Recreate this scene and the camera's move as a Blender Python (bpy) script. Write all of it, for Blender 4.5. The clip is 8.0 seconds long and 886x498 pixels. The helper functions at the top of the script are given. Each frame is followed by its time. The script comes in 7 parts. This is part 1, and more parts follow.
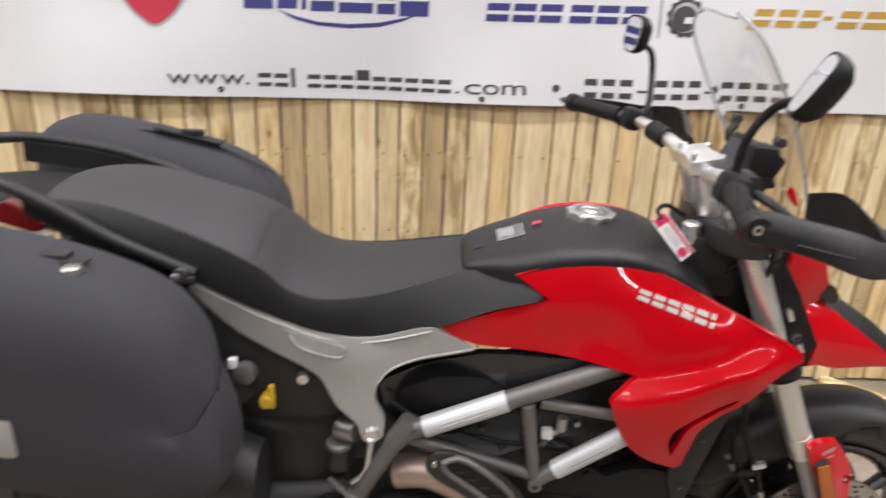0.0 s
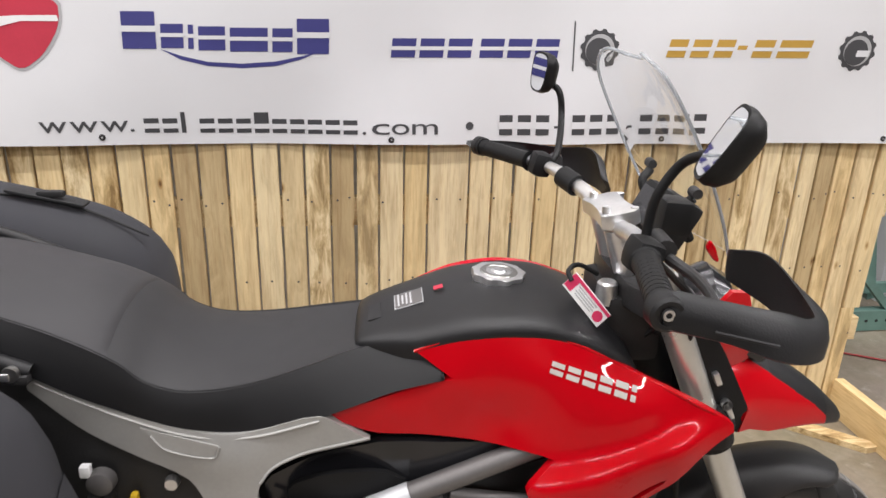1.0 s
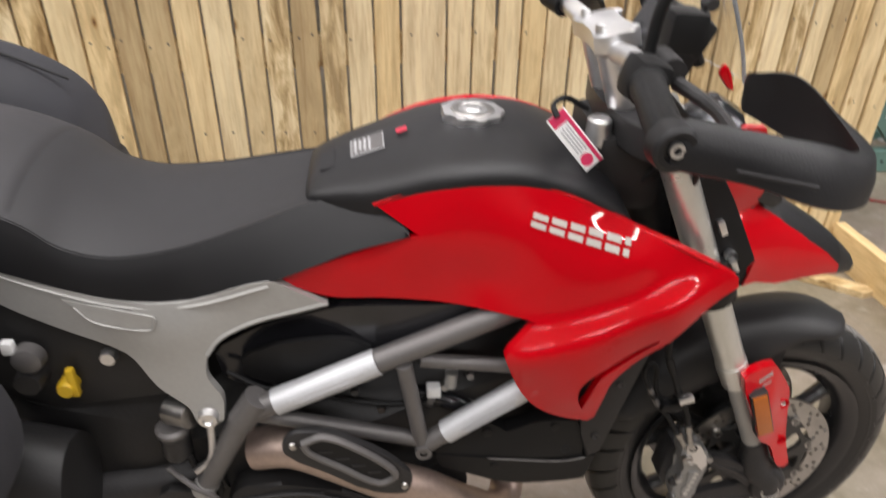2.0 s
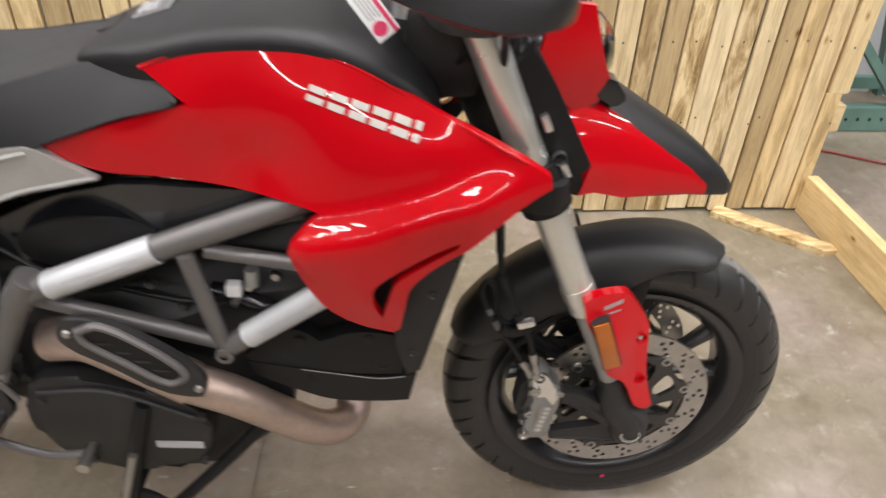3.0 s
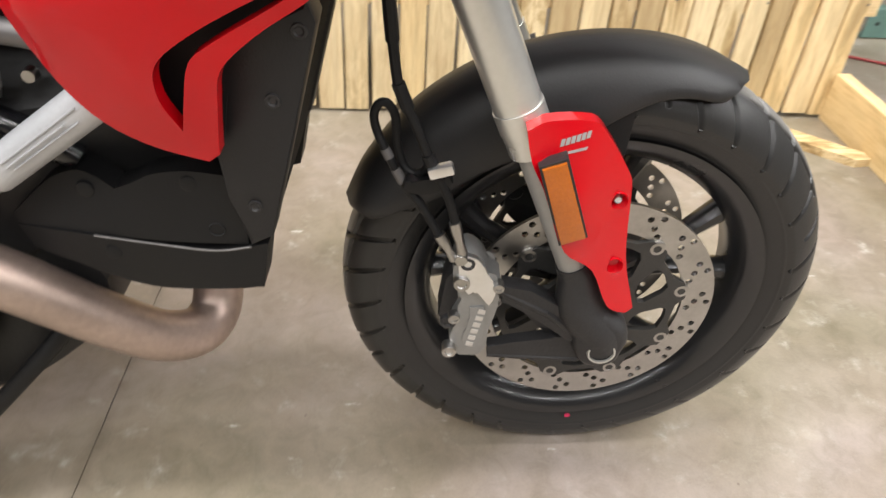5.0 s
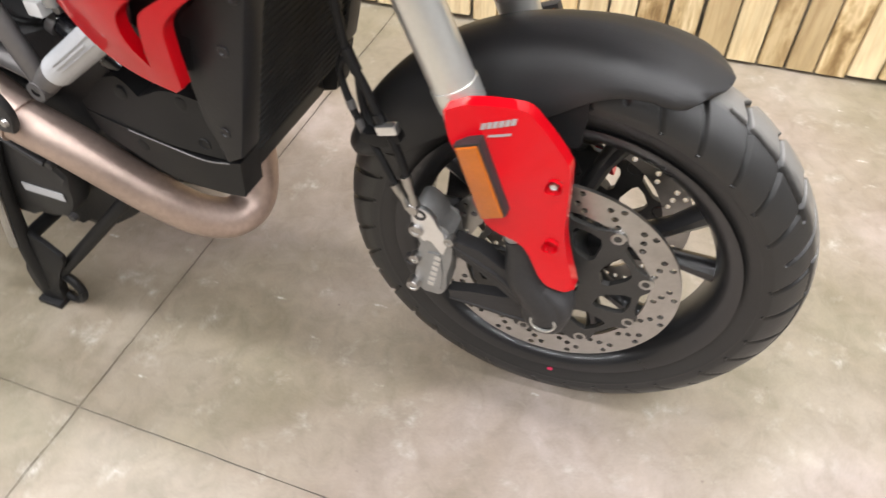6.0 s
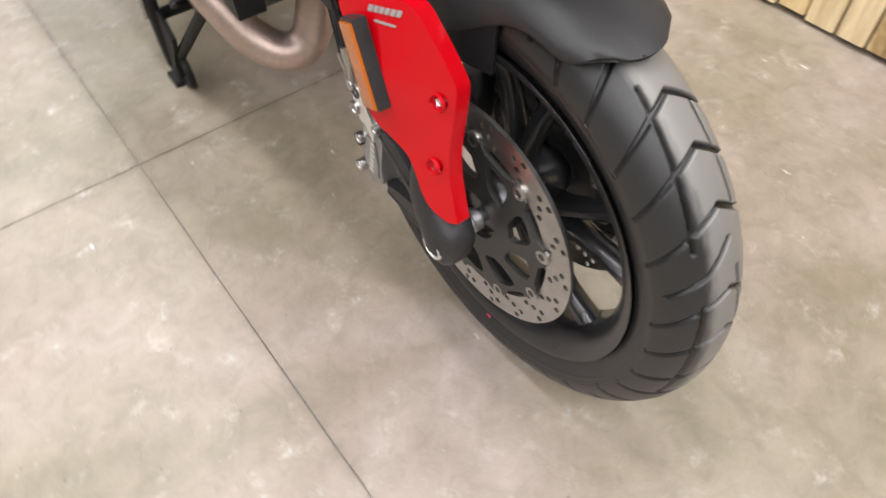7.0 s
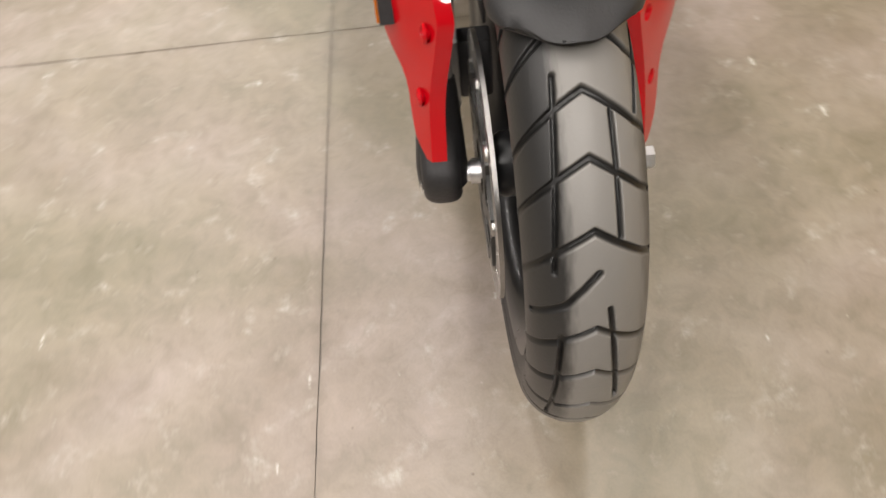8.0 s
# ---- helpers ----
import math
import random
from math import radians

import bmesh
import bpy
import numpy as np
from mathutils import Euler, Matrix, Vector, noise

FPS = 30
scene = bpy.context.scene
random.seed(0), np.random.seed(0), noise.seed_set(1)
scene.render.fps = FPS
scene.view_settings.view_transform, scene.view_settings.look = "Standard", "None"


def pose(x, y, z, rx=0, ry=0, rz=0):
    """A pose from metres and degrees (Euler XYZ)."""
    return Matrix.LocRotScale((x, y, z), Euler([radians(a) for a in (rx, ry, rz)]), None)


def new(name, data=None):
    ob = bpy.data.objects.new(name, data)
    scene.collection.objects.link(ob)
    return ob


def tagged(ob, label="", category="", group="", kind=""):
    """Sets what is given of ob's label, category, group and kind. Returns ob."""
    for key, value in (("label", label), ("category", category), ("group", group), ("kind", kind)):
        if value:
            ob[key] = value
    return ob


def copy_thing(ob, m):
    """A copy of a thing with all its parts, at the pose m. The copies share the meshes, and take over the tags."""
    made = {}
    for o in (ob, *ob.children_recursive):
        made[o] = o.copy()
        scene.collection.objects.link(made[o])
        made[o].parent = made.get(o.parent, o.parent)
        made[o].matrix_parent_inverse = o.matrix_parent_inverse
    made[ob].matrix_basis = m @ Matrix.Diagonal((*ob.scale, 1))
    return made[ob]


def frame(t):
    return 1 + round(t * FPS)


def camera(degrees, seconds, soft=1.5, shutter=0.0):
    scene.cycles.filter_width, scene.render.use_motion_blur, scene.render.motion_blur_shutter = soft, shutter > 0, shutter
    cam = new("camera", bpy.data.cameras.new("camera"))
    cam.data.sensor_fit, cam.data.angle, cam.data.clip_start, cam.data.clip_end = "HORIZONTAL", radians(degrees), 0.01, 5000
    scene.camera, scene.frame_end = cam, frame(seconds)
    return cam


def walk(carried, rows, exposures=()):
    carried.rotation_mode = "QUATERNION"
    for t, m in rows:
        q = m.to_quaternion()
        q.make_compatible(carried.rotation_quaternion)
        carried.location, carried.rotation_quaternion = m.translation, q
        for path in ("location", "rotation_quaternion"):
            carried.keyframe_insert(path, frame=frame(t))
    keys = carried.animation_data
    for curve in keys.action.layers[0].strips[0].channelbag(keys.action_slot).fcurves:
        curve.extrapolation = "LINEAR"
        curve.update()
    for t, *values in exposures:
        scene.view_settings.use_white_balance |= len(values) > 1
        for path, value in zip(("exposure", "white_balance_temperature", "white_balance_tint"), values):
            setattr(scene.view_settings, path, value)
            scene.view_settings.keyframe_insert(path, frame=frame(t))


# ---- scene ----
from mathutils import geometry

# ---------------------------------------------------------------- camera
cam = camera(63.49, 8.0, shutter=0.5)
ROWS = [
    (0.0, -0.9180, -1.2250, 1.4330, 67.89, -2.32, -3.04),
    (0.2, -0.8967, -1.2034, 1.4446, 68.64, -2.04, -6.15),
    (0.5, -0.8590, -1.1510, 1.4500, 69.96, -2.08, -7.65),
    (1.0, -0.8160, -1.0650, 1.4520, 69.95, -1.68, -8.06),
    (1.2, -0.8080, -1.0390, 1.4490, 69.10, -1.69, -7.82),
    (2.3, -0.7070, -0.9100, 1.3460, 55.23, 0.62, -11.46),
    (2.5, -0.6570, -0.9150, 1.3360, 54.56, 1.46, -12.97),
    (2.7, -0.5670, -0.9186, 1.3204, 54.66, -0.37, -12.21),
    (3.0, -0.4210, -0.9245, 1.2479, 54.77, -2.29, -4.60),
    (3.2, -0.3363, -0.8695, 1.2205, 55.82, -3.27, -3.98),
    (3.5, -0.3015, -0.7932, 1.0950, 57.94, -5.17, -9.41),
    (3.7, -0.2974, -0.7604, 1.0388, 59.21, -3.73, -9.77),
    (4.0, -0.2996, -0.7256, 0.9620, 57.62, -3.54, -9.18),
    (4.2, -0.3009, -0.7241, 0.9194, 56.29, -2.82, -9.81),
    (4.5, -0.2995, -0.7082, 0.8968, 54.11, -2.74, -8.88),
    (4.7, -0.2972, -0.7114, 0.8947, 53.86, -2.97, -8.19),
    (5.8, -0.0267, -0.7190, 1.0048, 43.27, -0.30, 13.93),
    (6.0, 0.0448, -0.6916, 1.0170, 42.66, 0.16, 17.48),
    (6.5, 0.2785, -0.6113, 1.0040, 39.65, 1.65, 33.91),
    (7.0, 0.4145, -0.4617, 0.9782, 37.40, 0.59, 50.19),
    (7.5, 0.5124, -0.2950, 0.9636, 35.16, 2.22, 64.89),
    (8.0, 0.5679, -0.1249, 0.9591, 34.60, 4.77, 83.68),
]
walk(cam, [(t, pose(x, y, z, rx, ry, rz)) for t, x, y, z, rx, ry, rz in ROWS],
     [(0.0, -0.03, 6400, 12), (1.2, -0.1, 6400, 12), (2.5, -0.06, 6500, 12), (3.5, 0.3, 6450, 10), (4.7, 0.44, 6450, 9), (6.0, 0.65, 6250, 10), (7.0, 0.45, 6300, 11), (7.5, 0.28, 6500, 10.5), (8.0, 0.08, 6800, 11)])

# ---------------------------------------------------------------- light
world = bpy.data.worlds.new("hall_air")
world.use_nodes = True
world.node_tree.nodes["Background"].inputs[0].default_value = (0.9, 0.95, 1.0, 1)
world.node_tree.nodes["Background"].inputs[1].default_value = 0.01
scene.world = world
CEIL = 4.2
LAMPS = [(x, y) for x in (-6.9, -3.8, -0.7, 2.4, 5.5) for y in (-5.2, -2.5, -0.6, 0.74)]


def tube_lamp(x, y):
    data = bpy.data.lights.new("tube_lamp", "AREA")
    data.shape, data.size, data.size_y, data.energy = "RECTANGLE", 2.4, 0.12, 57
    data.color = (1.0, 0.975, 0.96)
    ob = new("tube_lamp", data)
    ob.matrix_world = pose(x, y, CEIL - 0.13)
    return ob


for x, y in LAMPS:
    tube_lamp(x, y)


# ---------------------------------------------------------------- materials
def nodes_of(name):
    m = bpy.data.materials.new(name)
    m.use_nodes = True
    nt = m.node_tree
    return m, nt, nt.nodes["Principled BSDF"]


def node(nt, kind, **values):
    n = nt.nodes.new(kind)
    for key, value in values.items():
        n.inputs[key].default_value = value
    return n


def ramp(nt, fac, stops):
    n = nt.nodes.new("ShaderNodeValToRGB")
    while len(n.color_ramp.elements) < len(stops):
        n.color_ramp.elements.new(0.5)
    for e, (p, c) in zip(n.color_ramp.elements, stops):
        e.position, e.color = p, (*c, 1)
    nt.links.new(fac, n.inputs[0])
    return n.outputs[0]


def shade(c, k):
    return tuple(min(1.0, v * k) for v in c)


def surface(name, color, rough=0.5, metal=0.0, var=0.12, scale=9.0, fine=160.0, bump=0.08, coat=0.0, rvar=0.12, stretch=(1, 1, 1), spec=0.5):
    """A painted, cast or moulded surface: two scales of tone, wear in the gloss and fine relief."""
    m, nt, b = nodes_of(name)
    tc = nt.nodes.new("ShaderNodeTexCoord")
    mp = node(nt, "ShaderNodeMapping", Scale=stretch)
    nt.links.new(tc.outputs["Object"], mp.inputs[0])
    big = node(nt, "ShaderNodeTexNoise", Scale=scale, Detail=5.0)
    small = node(nt, "ShaderNodeTexNoise", Scale=fine, Detail=3.0)
    for n in (big, small):
        nt.links.new(mp.outputs[0], n.inputs["Vector"])
    mix = nt.nodes.new("ShaderNodeMath")
    mix.operation = "MULTIPLY_ADD"
    mix.inputs[1].default_value = 0.35
    nt.links.new(small.outputs[0], mix.inputs[0])
    nt.links.new(big.outputs[0], mix.inputs[2])
    nt.links.new(ramp(nt, mix.outputs[0], [(0.45, shade(color, 1 - var)), (0.9, shade(color, 1 + var))]), b.inputs["Base Color"])
    mr = node(nt, "ShaderNodeMapRange")
    mr.inputs[1].default_value, mr.inputs[2].default_value = 0.3, 0.7
    mr.inputs[3].default_value, mr.inputs[4].default_value = max(0.02, rough - rvar * rough), min(1, rough + rvar * rough)
    nt.links.new(big.outputs[0], mr.inputs[0])
    nt.links.new(mr.outputs[0], b.inputs["Roughness"])
    b.inputs["Metallic"].default_value = metal
    b.inputs["Specular IOR Level"].default_value = spec
    b.inputs["Coat Weight"].default_value = coat
    b.inputs["Coat Roughness"].default_value = 0.015
    if bump:
        bn = node(nt, "ShaderNodeBump", Strength=bump, Distance=0.002)
        nt.links.new(small.outputs[0], bn.inputs["Height"])
        nt.links.new(bn.outputs[0], b.inputs["Normal"])
    return m


def pale_wood(name, light, dark, along="Z"):
    """Raw pallet softwood: each board its own tone, long grain, a few knots and grey stains."""
    m, nt, b = nodes_of(name)
    tc = nt.nodes.new("ShaderNodeTexCoord")
    info = nt.nodes.new("ShaderNodeObjectInfo")
    off = nt.nodes.new("ShaderNodeVectorMath")
    off.operation = "MULTIPLY_ADD"
    off.inputs[1].default_value = (7.0, 3.0, 11.0)
    nt.links.new(info.outputs["Random"], off.inputs[0])
    nt.links.new(tc.outputs["Object"], off.inputs[2])
    sc = {"Z": (26, 26, 1.6), "Y": (26, 1.6, 26), "X": (1.6, 26, 26)}[along]
    mp = node(nt, "ShaderNodeMapping", Scale=sc)
    nt.links.new(off.outputs[0], mp.inputs[0])
    grain = node(nt, "ShaderNodeTexNoise", Scale=1.6, Detail=6.0, Distortion=0.9)
    nt.links.new(mp.outputs[0], grain.inputs["Vector"])
    fine = node(nt, "ShaderNodeTexNoise", Scale=7.0, Detail=4.0)
    nt.links.new(mp.outputs[0], fine.inputs["Vector"])
    base = ramp(nt, grain.outputs[0], [(0.32, dark), (0.47, light), (0.7, shade(light, 1.1))])
    tone = ramp(nt, info.outputs["Random"], [(0.0, (0.66, 0.58, 0.45)), (0.11, (0.82, 0.74, 0.60)), (0.21, (1.0, 0.95, 0.83)), (0.5, (1.08, 1.05, 0.96)), (0.76, (1.0, 0.89, 0.68)), (1.0, (1.08, 1.05, 0.98))])
    mul = nt.nodes.new("ShaderNodeMixRGB")
    mul.blend_type = "MULTIPLY"
    mul.inputs[0].default_value = 1.0
    nt.links.new(base, mul.inputs[1])
    nt.links.new(tone, mul.inputs[2])
    streak = nt.nodes.new("ShaderNodeMixRGB")
    streak.blend_type = "MULTIPLY"
    streak.inputs[0].default_value = 0.30
    nt.links.new(mul.outputs[0], streak.inputs[1])
    nt.links.new(ramp(nt, fine.outputs[0], [(0.36, (0.66, 0.52, 0.38)), (0.5, (1, 1, 1))]), streak.inputs[2])
    # brown stains drawn out along the grain, heavy on some boards and faint on the rest
    drawn = node(nt, "ShaderNodeMapping", Scale=tuple(24.0 if v > 2 else 5.5 for v in sc))
    nt.links.new(off.outputs[0], drawn.inputs[0])
    blot = node(nt, "ShaderNodeTexNoise", Scale=1.0, Detail=7.0, Roughness=0.68, Distortion=0.5)
    nt.links.new(drawn.outputs[0], blot.inputs["Vector"])
    lot = nt.nodes.new("ShaderNodeMath")
    lot.operation = "MULTIPLY"
    lot.inputs[1].default_value = 9.7
    nt.links.new(info.outputs["Random"], lot.inputs[0])
    share = nt.nodes.new("ShaderNodeMath")
    share.operation = "FRACT"
    nt.links.new(lot.outputs[0], share.inputs[0])
    stain = nt.nodes.new("ShaderNodeMixRGB")
    stain.blend_type = "MULTIPLY"
    nt.links.new(ramp(nt, share.outputs[0], [(0.40, (0.22, 0.22, 0.22)), (0.62, (0.55, 0.55, 0.55)), (0.85, (1, 1, 1))]), stain.inputs[0])
    nt.links.new(streak.outputs[0], stain.inputs[1])
    nt.links.new(ramp(nt, blot.outputs[0], [(0.36, (0.36, 0.29, 0.20)), (0.46, (0.70, 0.63, 0.52)), (0.55, (1, 1, 1)), (0.68, (1.07, 1.06, 1.04))]), stain.inputs[2])
    streak = stain
    kmap = node(nt, "ShaderNodeMapping", Scale=tuple(3.0 if v > 2 else 1.4 for v in (sc[0] / 4, sc[1] / 4, sc[2] / 4)))
    nt.links.new(off.outputs[0], kmap.inputs[0])
    knots = node(nt, "ShaderNodeTexVoronoi", Scale=2.6)
    nt.links.new(kmap.outputs[0], knots.inputs["Vector"])
    kn = nt.nodes.new("ShaderNodeMixRGB")
    kn.blend_type = "MULTIPLY"
    kn.inputs[0].default_value = 1.0
    nt.links.new(streak.outputs[0], kn.inputs[1])
    nt.links.new(ramp(nt, knots.outputs["Distance"], [(0.018, (0.30, 0.20, 0.13)), (0.038, (0.72, 0.60, 0.46)), (0.075, (1, 1, 1))]), kn.inputs[2])
    nt.links.new(kn.outputs[0], b.inputs["Base Color"])
    b.inputs["Roughness"].default_value = 0.72
    bn = node(nt, "ShaderNodeBump", Strength=0.25, Distance=0.002)
    nt.links.new(fine.outputs[0], bn.inputs["Height"])
    nt.links.new(bn.outputs[0], b.inputs["Normal"])
    return m


def concrete_floor():
    """Sealed warehouse concrete: broad mottling, pale scuffs, dark specks and a dull sheen."""
    m, nt, b = nodes_of("sealed_concrete")
    tc = nt.nodes.new("ShaderNodeTexCoord")
    broad = node(nt, "ShaderNodeTexNoise", Scale=3.4, Detail=6.0, Roughness=0.55)
    mid = node(nt, "ShaderNodeTexNoise", Scale=8.0, Detail=8.0, Roughness=0.62)
    cloud = node(nt, "ShaderNodeTexNoise", Scale=21.0, Detail=7.0, Roughness=0.66, Distortion=0.8)
    grit = node(nt, "ShaderNodeTexNoise", Scale=240.0, Detail=2.0)
    scuff = node(nt, "ShaderNodeTexNoise", Scale=15.0, Detail=8.0, Roughness=0.70, Distortion=0.15)
    specks = node(nt, "ShaderNodeTexVoronoi", Scale=16.0)
    for n in (broad, mid, cloud, grit, scuff, specks):
        nt.links.new(tc.outputs["Object"], n.inputs["Vector"])
    base = ramp(nt, broad.outputs[0], [(0.30, (0.190, 0.170, 0.130)), (0.5, (0.240, 0.212, 0.175)), (0.70, (0.290, 0.262, 0.232))])
    cur = base
    for tex, stops, fac in (
        (mid.outputs[0], [(0.36, (0.80, 0.78, 0.72)), (0.52, (1.0, 0.99, 0.98)), (0.66, (1.15, 1.14, 1.13))], 0.55),
        (cloud.outputs[0], [(0.36, (0.82, 0.82, 0.78)), (0.5, (1.0, 1.0, 0.99)), (0.64, (1.14, 1.13, 1.12))], 0.65),
        (grit.outputs[0], [(0.35, (0.88, 0.88, 0.88)), (0.6, (1.0, 1.0, 1.0))], 0.4),
        (specks.outputs["Distance"], [(0.02, (0.45, 0.42, 0.38)), (0.045, (1.0, 1.0, 1.0))], 0.6),
    ):
        mx = nt.nodes.new("ShaderNodeMixRGB")
        mx.blend_type = "MULTIPLY"
        mx.inputs[0].default_value = fac
        nt.links.new(cur, mx.inputs[1])
        nt.links.new(ramp(nt, tex, stops), mx.inputs[2])
        cur = mx.outputs[0]
    hue = node(nt, "ShaderNodeTexNoise", Scale=1.5, Detail=4.0, Roughness=0.5)
    nt.links.new(tc.outputs["Object"], hue.inputs["Vector"])
    tint = nt.nodes.new("ShaderNodeMixRGB")
    tint.blend_type = "MULTIPLY"
    tint.inputs[0].default_value = 1.0
    nt.links.new(cur, tint.inputs[1])
    nt.links.new(ramp(nt, hue.outputs[0], [(0.38, (0.94, 0.93, 0.83)), (0.5, (1.03, 0.985, 0.94)), (0.60, (1.08, 1.01, 1.03))]), tint.inputs[2])
    cur = tint.outputs[0]
    # dirt trodden in along the sawn joints
    rel = nt.nodes.new("ShaderNodeVectorMath")
    rel.operation = "SUBTRACT"
    rel.inputs[1].default_value = (-0.695, -0.302, 0)
    nt.links.new(tc.outputs["Object"], rel.inputs[0])
    for way in ((0.0454, 0.99897, 0), (0.99897, -0.0454, 0)):
        dot = nt.nodes.new("ShaderNodeVectorMath")
        dot.operation = "DOT_PRODUCT"
        dot.inputs[1].default_value = way
        nt.links.new(rel.outputs[0], dot.inputs[0])
        size = nt.nodes.new("ShaderNodeMath")
        size.operation = "ABSOLUTE"
        nt.links.new(dot.outputs["Value"], size.inputs[0])
        rough = nt.nodes.new("ShaderNodeMath")
        rough.operation = "MULTIPLY_ADD"
        rough.inputs[1].default_value = 0.035
        nt.links.new(mid.outputs[0], rough.inputs[0])
        nt.links.new(size.outputs[0], rough.inputs[2])
        dirt = nt.nodes.new("ShaderNodeMixRGB")
        dirt.blend_type = "MULTIPLY"
        dirt.inputs[0].default_value = 1.0
        nt.links.new(cur, dirt.inputs[1])
        nt.links.new(ramp(nt, rough.outputs[0], [(0.012, (0.80, 0.79, 0.78)), (0.034, (1, 1, 1))]), dirt.inputs[2])
        cur = dirt.outputs[0]
    pale = nt.nodes.new("ShaderNodeMixRGB")
    nt.links.new(ramp(nt, scuff.outputs[0], [(0.56, (0, 0, 0)), (0.63, (0.18, 0.18, 0.18)), (0.70, (0.62, 0.62, 0.62))]), pale.inputs[0])
    nt.links.new(cur, pale.inputs[1])
    pale.inputs[2].default_value = (0.46, 0.435, 0.385, 1)
    # short pale scratches, in two directions
    cur = pale.outputs[0]
    for turn, seed in ((0.5, 0.0), (-0.7, 3.7)):
        lay = node(nt, "ShaderNodeMapping", Rotation=(0, 0, turn), Scale=(5.0, 26.0, 1.0), Location=(seed, seed * 2, 0))
        nt.links.new(tc.outputs["Object"], lay.inputs[0])
        cells = node(nt, "ShaderNodeTexVoronoi", Scale=1.0, Randomness=1.0)
        nt.links.new(lay.outputs[0], cells.inputs["Vector"])
        where = node(nt, "ShaderNodeMath")
        where.operation = "MULTIPLY"
        nt.links.new(ramp(nt, cells.outputs["Distance"], [(0.05, (1, 1, 1)), (0.09, (0, 0, 0))]), where.inputs[0])
        nt.links.new(ramp(nt, scuff.outputs[0], [(0.52, (0, 0, 0)), (0.60, (0.75, 0.75, 0.75))]), where.inputs[1])
        mark = nt.nodes.new("ShaderNodeMixRGB")
        nt.links.new(where.outputs[0], mark.inputs[0])
        nt.links.new(cur, mark.inputs[1])
        mark.inputs[2].default_value = (0.60, 0.58, 0.53, 1)
        cur = mark.outputs[0]
    nt.links.new(cur, b.inputs["Base Color"])
    nt.links.new(ramp(nt, mid.outputs[0], [(0.3, (0.30, 0.30, 0.30)), (0.7, (0.50, 0.50, 0.50))]), b.inputs["Roughness"])
    bn = node(nt, "ShaderNodeBump", Strength=0.06, Distance=0.002)
    nt.links.new(grit.outputs[0], bn.inputs["Height"])
    nt.links.new(bn.outputs[0], b.inputs["Normal"])
    return m


def clear_plastic():
    m, nt, b = nodes_of("clear_plastic")
    b.inputs["Base Color"].default_value = (0.96, 0.97, 0.98, 1)
    b.inputs["Transmission Weight"].default_value = 1.0
    b.inputs["Roughness"].default_value = 0.03
    b.inputs["IOR"].default_value = 1.08
    b.inputs["Coat Weight"].default_value = 0.5
    b.inputs["Coat Roughness"].default_value = 0.02
    return m


def mirror_glass():
    m, nt, b = nodes_of("mirror_glass")
    b.inputs["Base Color"].default_value = (0.88, 0.9, 0.92, 1)
    b.inputs["Metallic"].default_value = 1.0
    b.inputs["Roughness"].default_value = 0.03
    return m


RED = surface("red_gloss_paint", (0.46, 0.001, 0.006), 0.3, coat=0.75, var=0.04, bump=0.0, rvar=0.1, spec=0.05)
BLACK_PLASTIC = surface("black_moulded_plastic", (0.0075, 0.0075, 0.008), 0.52, var=0.2, fine=420, bump=0.12, spec=0.28)
GREY_PLASTIC = surface("charcoal_plastic", (0.0115, 0.0113, 0.0125), 0.46, var=0.18, fine=420, bump=0.15, spec=0.4)
FENDER = surface("charcoal_fender_plastic", (0.021, 0.0205, 0.021), 0.46, var=0.15, fine=420, bump=0.12, spec=0.4)
GLOSS_BLACK = surface("gloss_black_plastic", (0.012, 0.012, 0.014), 0.2, var=0.2, bump=0.0, coat=0.3)
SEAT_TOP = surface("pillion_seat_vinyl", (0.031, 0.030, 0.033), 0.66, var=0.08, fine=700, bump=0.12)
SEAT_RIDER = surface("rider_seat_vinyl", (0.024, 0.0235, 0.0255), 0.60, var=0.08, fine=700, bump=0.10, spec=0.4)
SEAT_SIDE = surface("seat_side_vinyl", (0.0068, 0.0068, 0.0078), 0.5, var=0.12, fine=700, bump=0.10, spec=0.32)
RUBBER = surface("tyre_rubber", (0.027, 0.026, 0.025), 0.38, var=0.25, scale=5, fine=300, bump=0.12)


